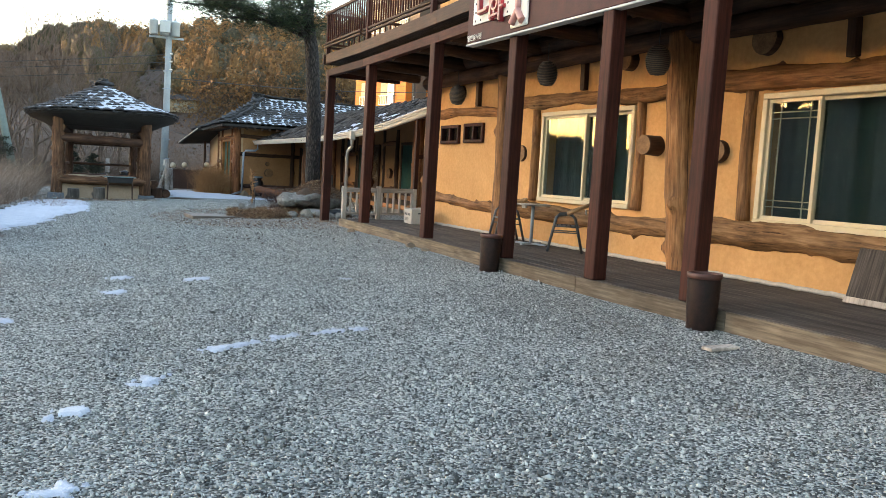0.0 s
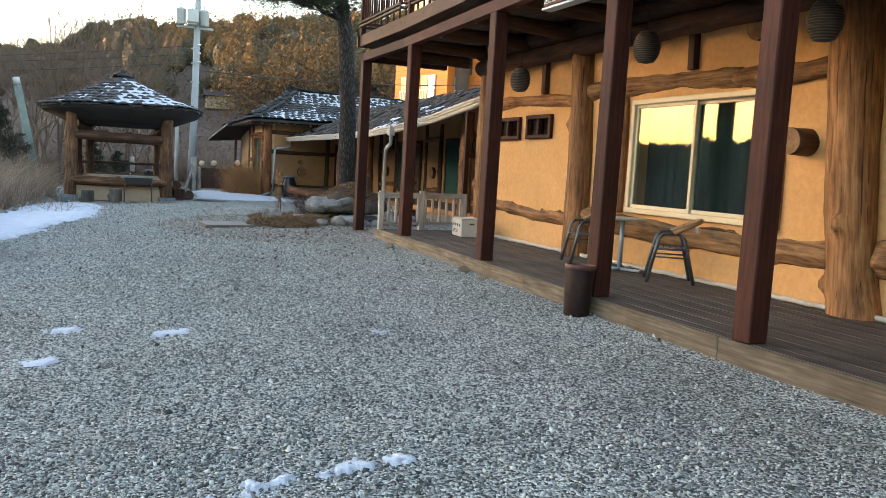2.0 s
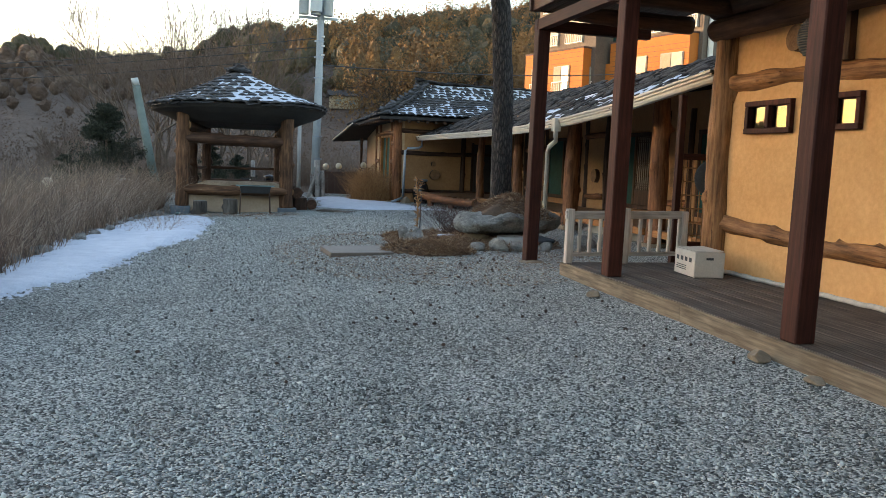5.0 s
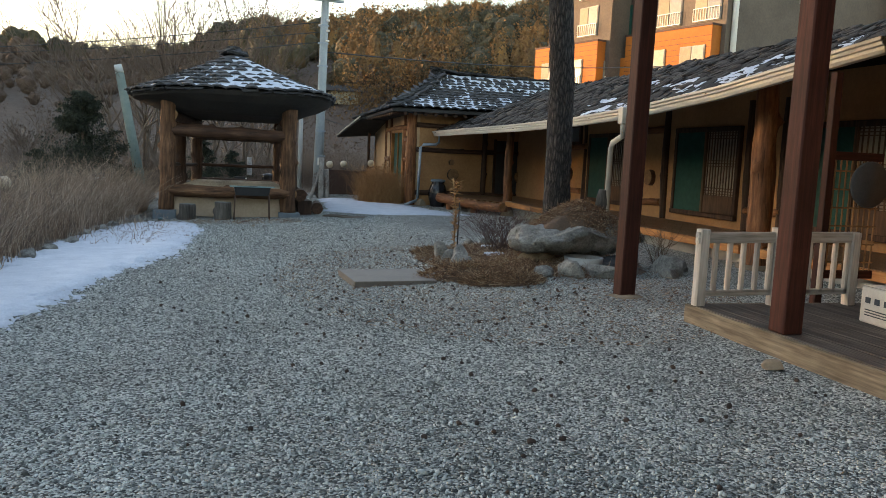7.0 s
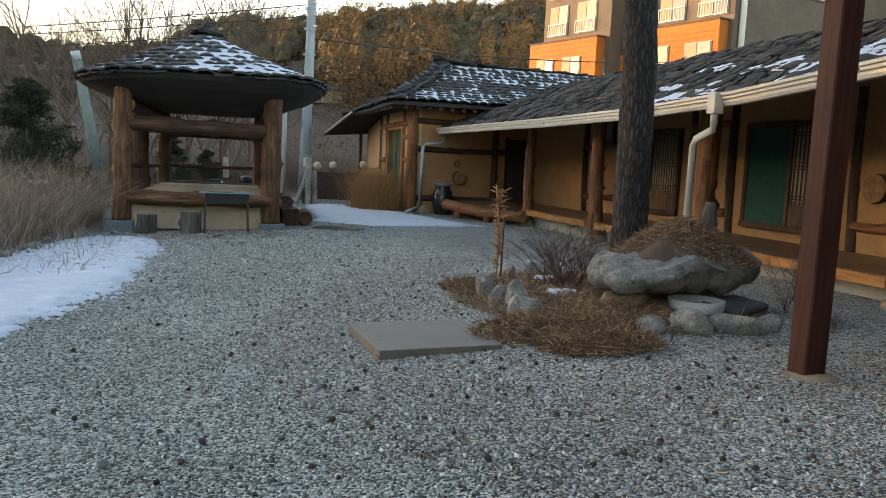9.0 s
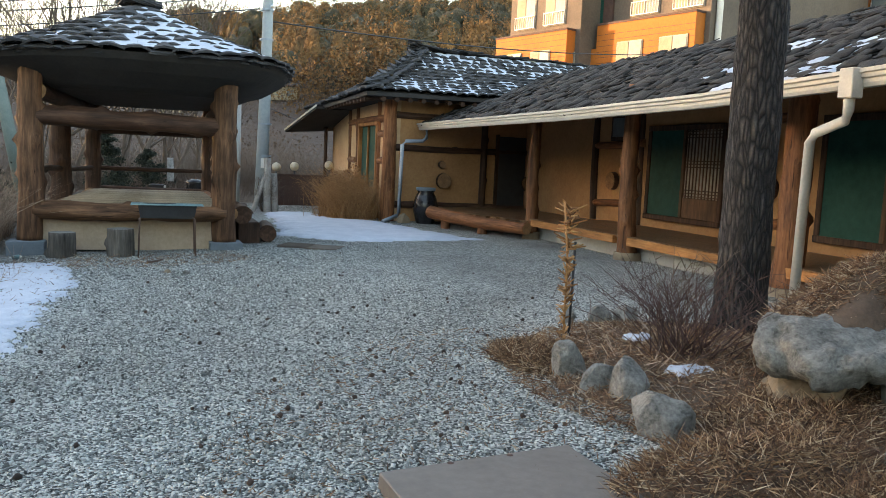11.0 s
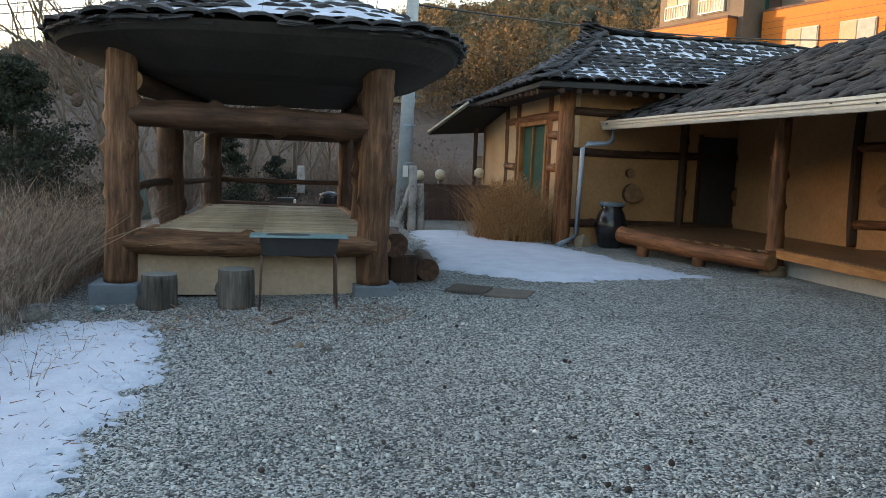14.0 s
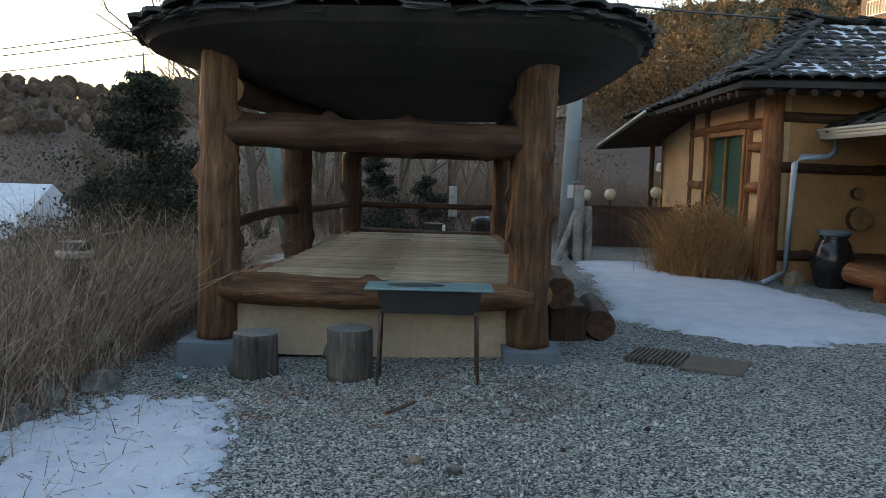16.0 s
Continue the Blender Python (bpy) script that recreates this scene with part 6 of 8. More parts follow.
part("fan_disc", lathe([(0.0, 0), (0.26, 0), (0.28, 0.03), (0.26, 0.06), (0, 0.06)], 28, False), "ink", gate, "black round disc", m=pose(9.12, 19.0, 1.45, 90, 0, 0))



# ---- boulders and the planted island ----
def boulder(name, c, s, mat, label, group, seed, flat=0.5, cuts=3):
    bm = bmesh.new()
    bmesh.ops.create_icosphere(bm, subdivisions=cuts, radius=1.0)
    off = Vector((seed * 3.7, seed * 1.3, 2.0))
    pr_ = random.Random(seed * 13 + 1)
    planes = [(Vector((pr_.uniform(-1, 1), pr_.uniform(-1, 1), pr_.uniform(-0.5, 1))).normalized(), pr_.uniform(0.5, 0.8)) for _ in range(11)]
    for v in bm.verts:
        d = 1 + 0.30 * noise.noise(v.co * 1.1 + off) + 0.17 * noise.noise(v.co * 2.4 + off) + 0.08 * noise.noise(v.co * 6 + off)
        v.co *= d
        for pn, pd in planes:
            over = v.co.dot(pn) - pd
            if over > 0:
                v.co -= pn * over * 0.88
        q = 0.78 + 0.1 * noise.noise(off)
        v.co.z = max(-flat, min(v.co.z, q))
        v.co = Vector((v.co.x * s[0], v.co.y * s[1], v.co.z * s[2]))
    for f in bm.faces:
        f.smooth = cuts > 3
    ob = part(name, bm, mat, m=pose(*c, 0, 0, seed * 47))
    return tagged(ob, label, "stone", group)


rim = [(5.07, 23.4, 0.24, 0.2, 0.32), (5.13, 23.08, 0.28, 0.2, 0.22), (5.2, 22.78, 0.3, 0.22, 0.3), (5.02, 22.2, 0.36, 0.26, 0.26), (5.28, 22.45, 0.15, 0.12, 0.12), (6.47, 25.3, 0.22, 0.17, 0.18), (6.75, 25.25, 0.28, 0.2, 0.18),
       (6.36, 21.25, 0.4, 0.26, 0.25), (6.86, 21.16, 0.4, 0.22, 0.2), (7.3, 21.25, 0.22, 0.18, 0.18), (7.95, 21.35, 0.4, 0.26, 0.14), (8.15, 21.65, 0.42, 0.3, 0.28), (8.5, 22.0, 0.28, 0.24, 0.22), (6.0, 21.25, 0.28, 0.2, 0.17), (6.1, 25.3, 0.18, 0.15, 0.14), (5.4, 21.55, 0.2, 0.15, 0.16)]
for k, (x, y, a, b, c) in enumerate(rim):
    boulder("rim_stone", (x, y, spot(x, y) + c * 0.3), (a * 0.72, b * 0.72, c * 0.8), "boulder_tan" if k in (4, 15) else "boulder", "rounded grey stone edging the planted bed", "stones round the bed", 3 + k)


def table_rock(name, c, rx, ry, thick, mat, label, seed):
    """A broad flat boulder: rounded rim, undercut below, uneven all over."""
    bm = bmesh.new()
    off = Vector((seed, 2.0 * seed, 0))
    prof = [(0.0, 0.0), (0.45, 0.0), (0.78, 0.04), (0.93, 0.22), (1.0, 0.5), (0.97, 0.76), (0.88, 0.93), (0.7, 1.0), (0.35, 1.02), (0.0, 1.02)]
    n = 120
    fine = [(f0 + (f1 - f0) * k / 4, h0 + (h1 - h0) * k / 4) for (f0, h0), (f1, h1) in zip(prof, prof[1:]) for k in range(4)] + prof[-1:]
    loops = []
    for f, h in fine:
        ring = []
        for k in range(n):
            a = 6.28318 * k / n
            ca, sa = math.cos(a), math.sin(a)
            v = Vector((ca, sa, h * 0.5))
            r = max(f, 0.01) * (1 + 0.16 * noise.noise(v * 1.3 + off) + 0.09 * noise.noise(v * 3.2 + off) + 0.07 * noise.noise(v * 7.0 + off) + 0.035 * noise.noise(v * 17.0 + off))
            x, y = rx * r * math.copysign(abs(ca) ** 0.75, ca), ry * r * math.copysign(abs(sa) ** 0.75, sa)
            ring.append(bm.verts.new((x, y, thick * (h + 0.3 * noise.noise(Vector((x * 1.9, y * 1.9, h)) + off) + 0.16 * noise.noise(Vector((x * 5, y * 5, h * 3)) + off) + 0.07 * noise.noise(Vector((x * 13, y * 13, h * 9)) + off)))))
        loops.append(ring)
    for a, b in zip(loops, loops[1:]):
        for k in range(n):
            bm.faces.new((a[k], a[(k + 1) % n], b[(k + 1) % n], b[k])).smooth = True
    bm.faces.new(list(reversed(loops[0])))
    bm.faces.new(loops[-1])
    return tagged(part(name, bm, mat, m=pose(*c)), label, "stone", "large boulders")


table_rock("boulder", (6.9, 22.38, 0.19, 0, 0, 19), 1.12, 0.5, 0.37, "boulder", "broad flat grey boulder lying like a table", 31)
boulder("boulder", (6.25, 22.3, 0.06), (0.35, 0.4, 0.26), "boulder_tan", "tan stone propping the flat boulder", "large boulders", 33)
boulder("boulder", (7.25, 22.42, 0.04), (0.45, 0.34, 0.24), "boulder", "grey stone propping the flat boulder", "large boulders", 34)
tagged(log("driftwood", (7.42, 22.6, 0.8), (7.45, 22.62, 1.16), 0.1, 0.06, "stump", seed=637, seg=10, rings=6, wob=0.3, knots=4), "short weathered driftwood standing on the soil heap", "driftwood")
bowl = thing("stone_bowl", "pale stone bowl half filled with leaves under the boulder", "bowl", at=(6.84, 21.85, -0.02))
part("body", lathe([(0.0, 0.0), (0.2, 0.0), (0.27, 0.08), (0.29, 0.22), (0.255, 0.22), (0.22, 0.12), (0.0, 0.1)], 26, False), "concrete", bowl, m=pose(6.84, 21.85, -0.04))
part("leaves", lathe([(0.0, 0.17), (0.15, 0.165), (0.25, 0.15)], 18, False), "soil", bowl, "dark wet leaves", m=pose(6.84, 21.85, -0.04))
tagged(part("slate_slab", box((0, 0, 0), (0.6, 0.45, 0.07), 0.02), "ink", m=pose(7.35, 21.9, 0.1, 5, -4, 20)), "dark slate slab propped beside the stone bowl", "slab")
boulder("boulder", (7.35, 21.92, -0.02), (0.26, 0.2, 0.16), "boulder", "grey stone under the slate slab", "large boulders", 39)
for k, (x, y, s) in enumerate(((6.1, 6.35, 0.13), (6.02, 8.05, 0.12), (6.02, 13.3, 0.14), (5.99, 16.4, 0.12), (6.0, 12.6, 0.1))):
    boulder("deck_stone", (x - 0.06, y, spot(x, y) + s * 0.3), (s * 0.95, s * 0.8, s * 0.5), "boulder_tan", "tan stone at the foot of the deck", "stones by the deck", 45 + k)


def mound(name, cx, cy, rx, ry, h, mat, label, seed):
    bm = bmesh.new()
    n, rings = 40, 8
    loops = []
    for r in range(rings + 1):
        f = r / rings
        ring = []
        for k in range(n):
            a = 6.28318 * k / n
            wob = 1 + 0.12 * noise.noise(Vector((math.cos(a) * 2, math.sin(a) * 2, seed)))
            x, y = cx + rx * f * wob * math.cos(a), cy + ry * f * wob * math.sin(a)
            z = spot(x, y) + h * (1 - f ** 2) + 0.03 * noise.noise(Vector((x * 3, y * 3, seed))) - 0.02 * f
            ring.append(bm.verts.new((x, y, z)))
        loops.append(ring)
    for a, b in zip(loops, loops[1:]):
        for k in range(n):
            bm.faces.new((a[k], b[k], b[(k + 1) % n], a[(k + 1) % n])).smooth = True
    return tagged(part(name, bm, mat), label, "soil", kind="structure")


mound("bed_soil", 6.55, 23.1, 1.75, 2.1, 0.14, "soil", "brown soil of the planted bed", 4)
def soil_dome(c, rx, ry, h, seed):
    """An uneven dome of soil."""
    bm = bmesh.new()
    n, rings_ = 48, 12
    loops = []
    for r in range(rings_ + 1):
        f = r / rings_
        ring = []
        for k in range(n):
            a = 6.28318 * k / n
            w = 1 + 0.16 * noise.noise(Vector((math.cos(a) * 1.6, math.sin(a) * 1.6, seed)))
            x, y = rx * f * w * math.cos(a), ry * f * w * math.sin(a)
            z = h * ((1 - f ** 1.5) + 0.16 * noise.noise(Vector((x * 3.1, y * 3.1, seed))) + 0.12 * noise.noise(Vector((x * 8, y * 8, seed)))) - 0.06 * f
            ring.append(bm.verts.new((x - 0.12 * (1 - f), y, z)))
        loops.append(ring)
    for a, b in zip(loops, loops[1:]):
        for k in range(n):
            bm.faces.new((a[k], b[k], b[(k + 1) % n], a[(k + 1) % n])).smooth = True
    bmesh.ops.remove_doubles(bm, verts=bm.verts, dist=0.0005)
    return tagged(part("soil_dome", bm, "soil", m=pose(*c)), "heap of brown soil and needles on the flat boulder", "soil")


soil_dome((7.02, 22.44, 0.49, 0, 0, 19), 0.96, 0.46, 0.40, 52)




def litter_in(name, label, cx, cy, rx, ry, count, zf, seed, length=0.09, mat="litter"):
    rg = np.random.RandomState(seed)
    a, r = rg.uniform(0, 6.283, count), np.sqrt(rg.uniform(0, 1, count))
    x, y = cx + rx * r * np.cos(a), cy + ry * r * np.sin(a)
    z = np.array([zf(p, q) for p, q in zip(x, y)])
    roots = np.stack([x, y, z], 1)
    d = rg.normal(size=(count, 3)) * length
    d[:, 2] = np.abs(d[:, 2]) * 0.7
    me = ribbons(name, roots, roots + d, np.zeros((count, 3)), rg.uniform(0.002, 0.005, count), mat, 1, seed)
    return tagged(new(name, me), label, "litter", kind="stuff")


def bed_z(x, y):
    f2 = ((x - 6.55) / 1.75) ** 2 + ((y - 23.1) / 2.1) ** 2
    return spot(x, y) + 0.14 * max(0.0, 1 - f2) + 0.01


def heap_z(x, y):
    f = min(1.0, math.hypot((x - 7.0) / 0.94, (y - 22.44) / 0.48))
    return 0.5 + 0.46 * (1 - f ** 1.5) + 0.02 - 0.05 * f


def pad_z(cx, cy, rx, ry, h):
    return lambda x, y: spot(x, y) + h * max(0.0, 1 - ((x - cx) / rx) ** 2 - ((y - cy) / ry) ** 2) ** 0.6


litter_in("dead_needles", "red-brown dead needles and grass over the bed", 6.4, 23.1, 1.75, 2.0, 22000, bed_z, 71, 0.045)
litter_in("dry_grass", "pale dry grass blades lying over the bed", 6.4, 23.0, 1.7, 1.9, 900, bed_z, 78, 0.13, "reeds")
for k, (px, py, rx, ry, h) in enumerate(((5.0, 21.35, 0.8, 0.42, 0.2), (5.2, 20.8, 0.58, 0.34, 0.13), (5.15, 24.0, 0.4, 0.55, 0.07), (5.9, 22.0, 0.6, 0.5, 0.12))):
    mound("groundcover_soil", px, py, rx * 0.95, ry * 0.95, h * 0.8, "soil", "brown soil under matted ground cover", 40 + k)
    litter_in("dead_groundcover", "matted red-brown ground cover at the edge of the bed", px, py, rx, ry, 5200, pad_z(px, py, rx, ry, h), 172 + k, 0.055, "groundcover")
litter_in("heap_needles", "dead needles on the heap over the boulder", 7.0, 22.44, 0.94, 0.48, 9000, heap_z, 74, 0.045)
litter_in("boulder_stalks", "thin pale stalks standing before the boulder", 6.45, 21.8, 0.35, 0.15, 60, lambda x, y: spot(x, y), 79, 0.16, "reeds")
mound("post_footing", 6.38, 19.7, 0.27, 0.24, 0.035, "boulder_tan", "tan sand heaped round the foot of a post", 46)
litter_in("yard_litter", "dry grass and needles scattered by the pavilion", 1.9, 31.3, 1.8, 0.8, 900, lambda x, y: spot(x, y) + 0.01, 75, 0.07)
litter_in("yard_litter_bed", "brown needles scattered on the gravel by the bed", 5.2, 21.3, 2.9, 4.0, 9000, lambda x, y: spot(x, y) + 0.012, 76, 0.03)


def twiggy(name, label, category, c, n, h, spread, mat, seed, thick=0.006, forks=3):
    """A leafless shrub of many thin forked stems."""
    rg = random.Random(seed)
    bm = bmesh.new()
    for _ in range(n):
        a, s = rg.uniform(0, 6.283), rg.uniform(0.2, 1) * spread
        p = Vector(c) + Vector((rg.uniform(-0.1, 0.1) * spread * 2, rg.uniform(-0.1, 0.1) * spread * 2, 0))
        tip = p + Vector((math.cos(a) * s, math.sin(a) * s, h * rg.uniform(0.6, 1.1)))
        mid = p.lerp(tip, 0.5) + Vector((rg.uniform(-0.06, 0.06), rg.uniform(-0.06, 0.06), 0.08))
        tube_into(bm, [p, mid, tip], thick, 3, thick * 0.3)
        for _ in range(forks):
            q = mid.lerp(tip, rg.uniform(-0.5, 0.8))
            e = q + Vector((rg.uniform(-1, 1), rg.uniform(-1, 1), rg.uniform(0.2, 1))).normalized() * h * rg.uniform(0.15, 0.4)
            tube_into(bm, [q, q.lerp(e, 0.5) + Vector((0, 0, 0.02)), e], thick * 0.6, 3, thick * 0.25)
    return tagged(part(name, bm, mat), label, category)


twiggy("bare_shrub", "leafless red-brown shrub in the planted bed", "shrub", (6.05, 23.3, 0.0), 75, 0.75, 1.15, "red_twig", 81, 0.005, 5)
twiggy("bare_shrub", "leafless thin shrub beside the pine", "shrub", (6.9, 24.6, -0.05), 22, 0.8, 0.6, "twig", 82)
twiggy("bare_shrub", "leafless shrub by the stones at the veranda", "shrub", (8.2, 22.0, 0.0), 18, 0.6, 0.4, "twig", 83)
st = thing("plant_stake", "thin stake with a dried flower stem tied to it", "plant", at=(5.6, 24.4, -0.1))
part("stake", tube([(5.63, 24.4, -0.12), (5.64, 24.4, 0.85)], 0.012, 6), "black", st)
bm = bmesh.new()
rg = random.Random(84)
tube_into(bm, [(5.57, 24.38, -0.1), (5.56, 24.38, 0.7), (5.5, 24.38, 1.2)], 0.01, 5)
for k in range(150):
    z = rg.uniform(-0.05, 1.15)
    a = rg.uniform(0, 6.28)
    r = rg.uniform(0.03, 0.1) if z < 0.75 else rg.uniform(0.02, 0.16)
    p = Vector((5.565, 24.38, z))
    tube_into(bm, [p, p + Vector((math.cos(a) * r, math.sin(a) * r, rg.uniform(-0.03, 0.08)))], 0.011, 3, 0.006)
part("dried_stem", bm, "dry_bush", st, "curled brown dried leaves")

# ---- trees ----
def prisms(name, segs, mat, parent=None, sides=5):
    """Tapered limbs as one mesh: rows of (p, q, r0, r1)."""
    vs, fs = [], []
    for p, q, r0, r1 in segs:
        d = (q - p)
        if d.length < 1e-5:
            continue
        d.normalize()
        x = d.orthogonal().normalized()
        y = d.cross(x)
        b = len(vs)
        for c, r in ((p, r0), (q, r1)):
            for k in range(sides):
                a = 6.28318 * k / sides
                vs.append(tuple(c + x * r * math.cos(a) + y * r * math.sin(a)))
        for k in range(sides):
            fs.append((b + k, b + (k + 1) % sides, b + sides + (k + 1) % sides, b + sides + k))
    me = bpy.data.meshes.new(name)
    me.from_pydata(vs, [], fs)
    return link_mesh(name, me, mat, None, parent, True)


def grow(p, d, length, r, depth, rg, out, tips, spread=0.42, up=0.16):
    steps = 3
    for s in range(steps):
        d = (d + Vector((rg.uniform(-1, 1), rg.uniform(-1, 1), rg.uniform(-1, 1))) * 0.10 + Vector((0, 0, up * 0.4))).normalized()
        q = p + d * length / steps
        out.append((p.copy(), q.copy(), r, r * 0.88))
        r *= 0.88
        p = q
        if depth > 0 and s > 0:
            e = (d + Vector((rg.uniform(-1, 1), rg.uniform(-1, 1), rg.uniform(-0.3, 0.8))) * spread * 1.25).normalized()
            grow(p, e, length * rg.uniform(0.6, 0.85), r * 0.6, depth - 1, rg, out, tips, spread, up)
    if depth > 0:
        for _ in range(2):
            e = (d + Vector((rg.uniform(-1, 1), rg.uniform(-1, 1), rg.uniform(-0.2, 0.8))) * spread).normalized()
            grow(p, e, length * rg.uniform(0.6, 0.8), r * 0.75, depth - 1, rg, out, tips, spread, up)
    else:
        tips.append(p)


def bare_tree(x, y, h, seed, depth=5, lean=(0, 0)):
    t = thing("bare_tree", "leafless winter tree with fine grey-brown twigs", "tree", "bare trees", at=(x, y, ground_height(x, y)))
    rg = random.Random(seed)
    out, tips = [], []
    grow(Vector((x, y, ground_height(x, y) - 0.2)), Vector((lean[0], lean[1], 1)).normalized(), h * 0.36, h * 0.013, depth - 1, rg, out, tips, 0.72, 0.06)
    for dx, dy in ((0.35, 0.1), (-0.4, 0.15), (0.05, -0.35)):
        grow(Vector((x, y, ground_height(x, y) - 0.2)), Vector((lean[0] + dx, lean[1] + dy, 1)).normalized(), h * rg.uniform(0.28, 0.36), h * 0.01, depth - 2, rg, out, tips, 0.72, 0.06)
    big = [s for s in out if s[2] > h * 0.006]
    fine = [s for s in out if s[2] <= h * 0.006]
    prisms("trunk", big, "twig", t, 6)
    prisms("crown", [(p, q, max(r, 0.0095), max(s, 0.007)) for p, q, r, s in fine], "twig", t, 3)


for k, (x, y, h, lx, ly) in enumerate(((-2.6, 46.5, 9.2, -0.05, 0), (-0.8, 48.5, 9.6, 0.0, 0), (1.0, 47.0, 9.6, 0.05, 0.0), (-4.8, 44.0, 3.4, -0.2, 0), (2.4, 50.0, 9.5, 0.1, 0), (-2.2, 54, 9.5, 0, 0), (3.8, 54.0, 7.0, 0, 0))):
    bare_tree(x, y, h, 700 + k, 5, (lx, ly))


def conifer(name, x, y, h, wide, leaves, mat, seed, label, z0=None):
    z0 = ground_height(x, y) if z0 is None else z0
    t = thing(name, label, "tree", at=(x, y, z0))
    part("trunk", tube([(x, y, z0 - 0.1), (x + 0.03, y, z0 + h * 0.5), (x, y, z0 + h)], 0.09, 7, 0.015), "twig", t)
    rg = np.random.RandomState(seed)
    per = 260
    cs, ss = [], []
    for b in range(leaves // per):
        f = rg.uniform(0.02, 1.0) ** 1.15
        L = wide * (1.04 - f) ** 0.9 * rg.uniform(0.55, 1.15) * (1 + 0.15 * math.sin(3 * f * 6.28 + seed))
        a = rg.uniform(0, 6.283)
        q = rg.uniform(0.0, 1, per) ** 0.8
        rise = rg.uniform(0.0, 0.22)
        ctr = np.stack([np.cos(a) * L * q, np.sin(a) * L * q, f * h * 0.93 + rise * L * q * q], 1)
        fan = (0.04 + 0.15 * L * np.sin(np.pi * np.clip(q, 0.05, 0.97)))[:, None]
        cs.append(ctr + rg.normal(size=(per, 3)) * fan * np.array([1, 1, 0.55]) + np.array([x, y, z0]))
        ss.append(rg.uniform(0.014, 0.04, per))
    c = np.concatenate(cs)
    ob = scatter_soup("crown", "", "", mat, c, np.zeros_like(c), np.concatenate(ss), seed)
    del ob["kind"]
    if "category" in ob:
        del ob["category"]
    ob.parent = t
    ob.matrix_basis = t.matrix_basis.inverted()


conifer("cedar_tree", -2.7, 38.6, 4.2, 2.4, 52000, "cedar", 91, "dense dark green cedar behind the dry reeds", -0.75)
conifer("cedar_tree", 0.9, 43.0, 2.5, 1.5, 14000, "cedar", 92, "small dark green conifer behind the pavilion", -0.4)
conifer("cedar_tree", 2.0, 44.0, 2.0, 1.3, 10000, "cedar", 93, "low dark green conifer behind the pavilion", -0.4)
conifer("cedar_tree", -4.4, 40.5, 2.3, 1.7, 13000, "cedar", 94, "dark green conifer among the reeds", -0.9)

pine = thing("pine_tree", "tall pine with thick plated bark in the planted bed", "tree", at=(7.45, 24.35, 0))
spine = [(7.5, 24.4, -0.1, 0.30), (7.46, 24.37, 0.25, 0.245), (7.42, 24.34, 1.2, 0.225), (7.38, 24.3, 3.0, 0.215), (7.22, 24.3, 5.0, 0.20), (7.05, 24.3, 6.0, 0.17), (7.2, 24.3, 7.5, 0.13), (7.3, 24.4, 9.5, 0.06)]
bm = bmesh.new()
loops = []
dense = []
for (x0, y0, z0, r0), (x1, y1, z1, r1) in zip(spine, spine[1:]):
    n = max(2, int((z1 - z0) / 0.05))
    dense += [(x0 + (x1 - x0) * i / n, y0 + (y1 - y0) * i / n, z0 + (z1 - z0) * i / n, r0 + (r1 - r0) * i / n) for i in range(n)]
for x, y, z, r in dense:
    ring = []
    for k in range(30):
        a = 6.28318 * k / 30
        d = r * (1 + 0.09 * noise.noise(Vector((math.cos(a) * 4.5, math.sin(a) * 4.5, z * 3.5))) + 0.06 * abs(noise.noise(Vector((math.cos(a) * 9, math.sin(a) * 9, z * 6)))))
        ring.append(bm.verts.new((x + d * math.cos(a), y + d * math.sin(a), z)))
    loops.append(ring)
for a, b in zip(loops, loops[1:]):
    for k in range(30):
        bm.faces.new((a[k], a[(k + 1) % 30], b[(k + 1) % 30], b[k])).smooth = True
bm.faces.new(loops[-1])
part("trunk", bm, "bark", pine)
rg = random.Random(99)
tufts = []
for base, target in (((7.15, 24.3, 5.3), (5.5, 24.2, 5.85)), ((5.5, 24.2, 5.85), (3.4, 24.0, 5.8)), ((6.3, 24.3, 5.6), (4.6, 24.8, 5.65)), ((7.2, 24.3, 5.2), (6.2, 23.5, 5.95)), ((5.0, 24.2, 5.85), (3.9, 23.4, 6.1)), ((7.1, 24.3, 5.9), (6.0, 23.2, 6.6)), ((7.2, 24.3, 6.8), (8.6, 24.6, 7.5)), ((7.2, 24.3, 7.2), (5.6, 25.2, 7.6)), ((7.2, 24.3, 7.8), (7.4, 22.8, 8.5)), ((7.3, 24.4, 8.6), (6.2, 24.3, 9.3)), ((7.3, 24.4, 8.8), (8.4, 25, 9.6))):
    b, t = Vector(base), Vector(target)
    limbs = []
    last = b
    for s in range(1, 7):
        q = b.lerp(t, s / 6) + Vector((rg.uniform(-0.08, 0.08), rg.uniform(-0.08, 0.08), rg.uniform(-0.05, 0.12)))
        limbs.append((last, q, 0.085 - 0.009 * s, 0.076 - 0.009 * s))
        last = q
        for _ in range(3):
            if s > 1:
                e = q + Vector((rg.uniform(-0.7, 0.7), rg.uniform(-0.7, 0.7), rg.uniform(-0.15, 0.45)))
                limbs.append((q, e, 0.02, 0.008))
                tufts += [e, q.lerp(e, 0.6)]
    prisms("limb", limbs, "bark", pine, 6)
nr = np.random.RandomState(98)
roots, tips = [], []
for tpt in tufts:
    for _ in range(80):
        o = nr.normal(size=3) * 0.14
        d = nr.normal(size=3)
        d[2] = abs(d[2]) * 0.6
        d *= 0.17 / np.linalg.norm(d)
        c = np.array(tpt) + o
        roots.append(c)
        tips.append(c + d)
roots, tips = np.array(roots), np.array(tips)
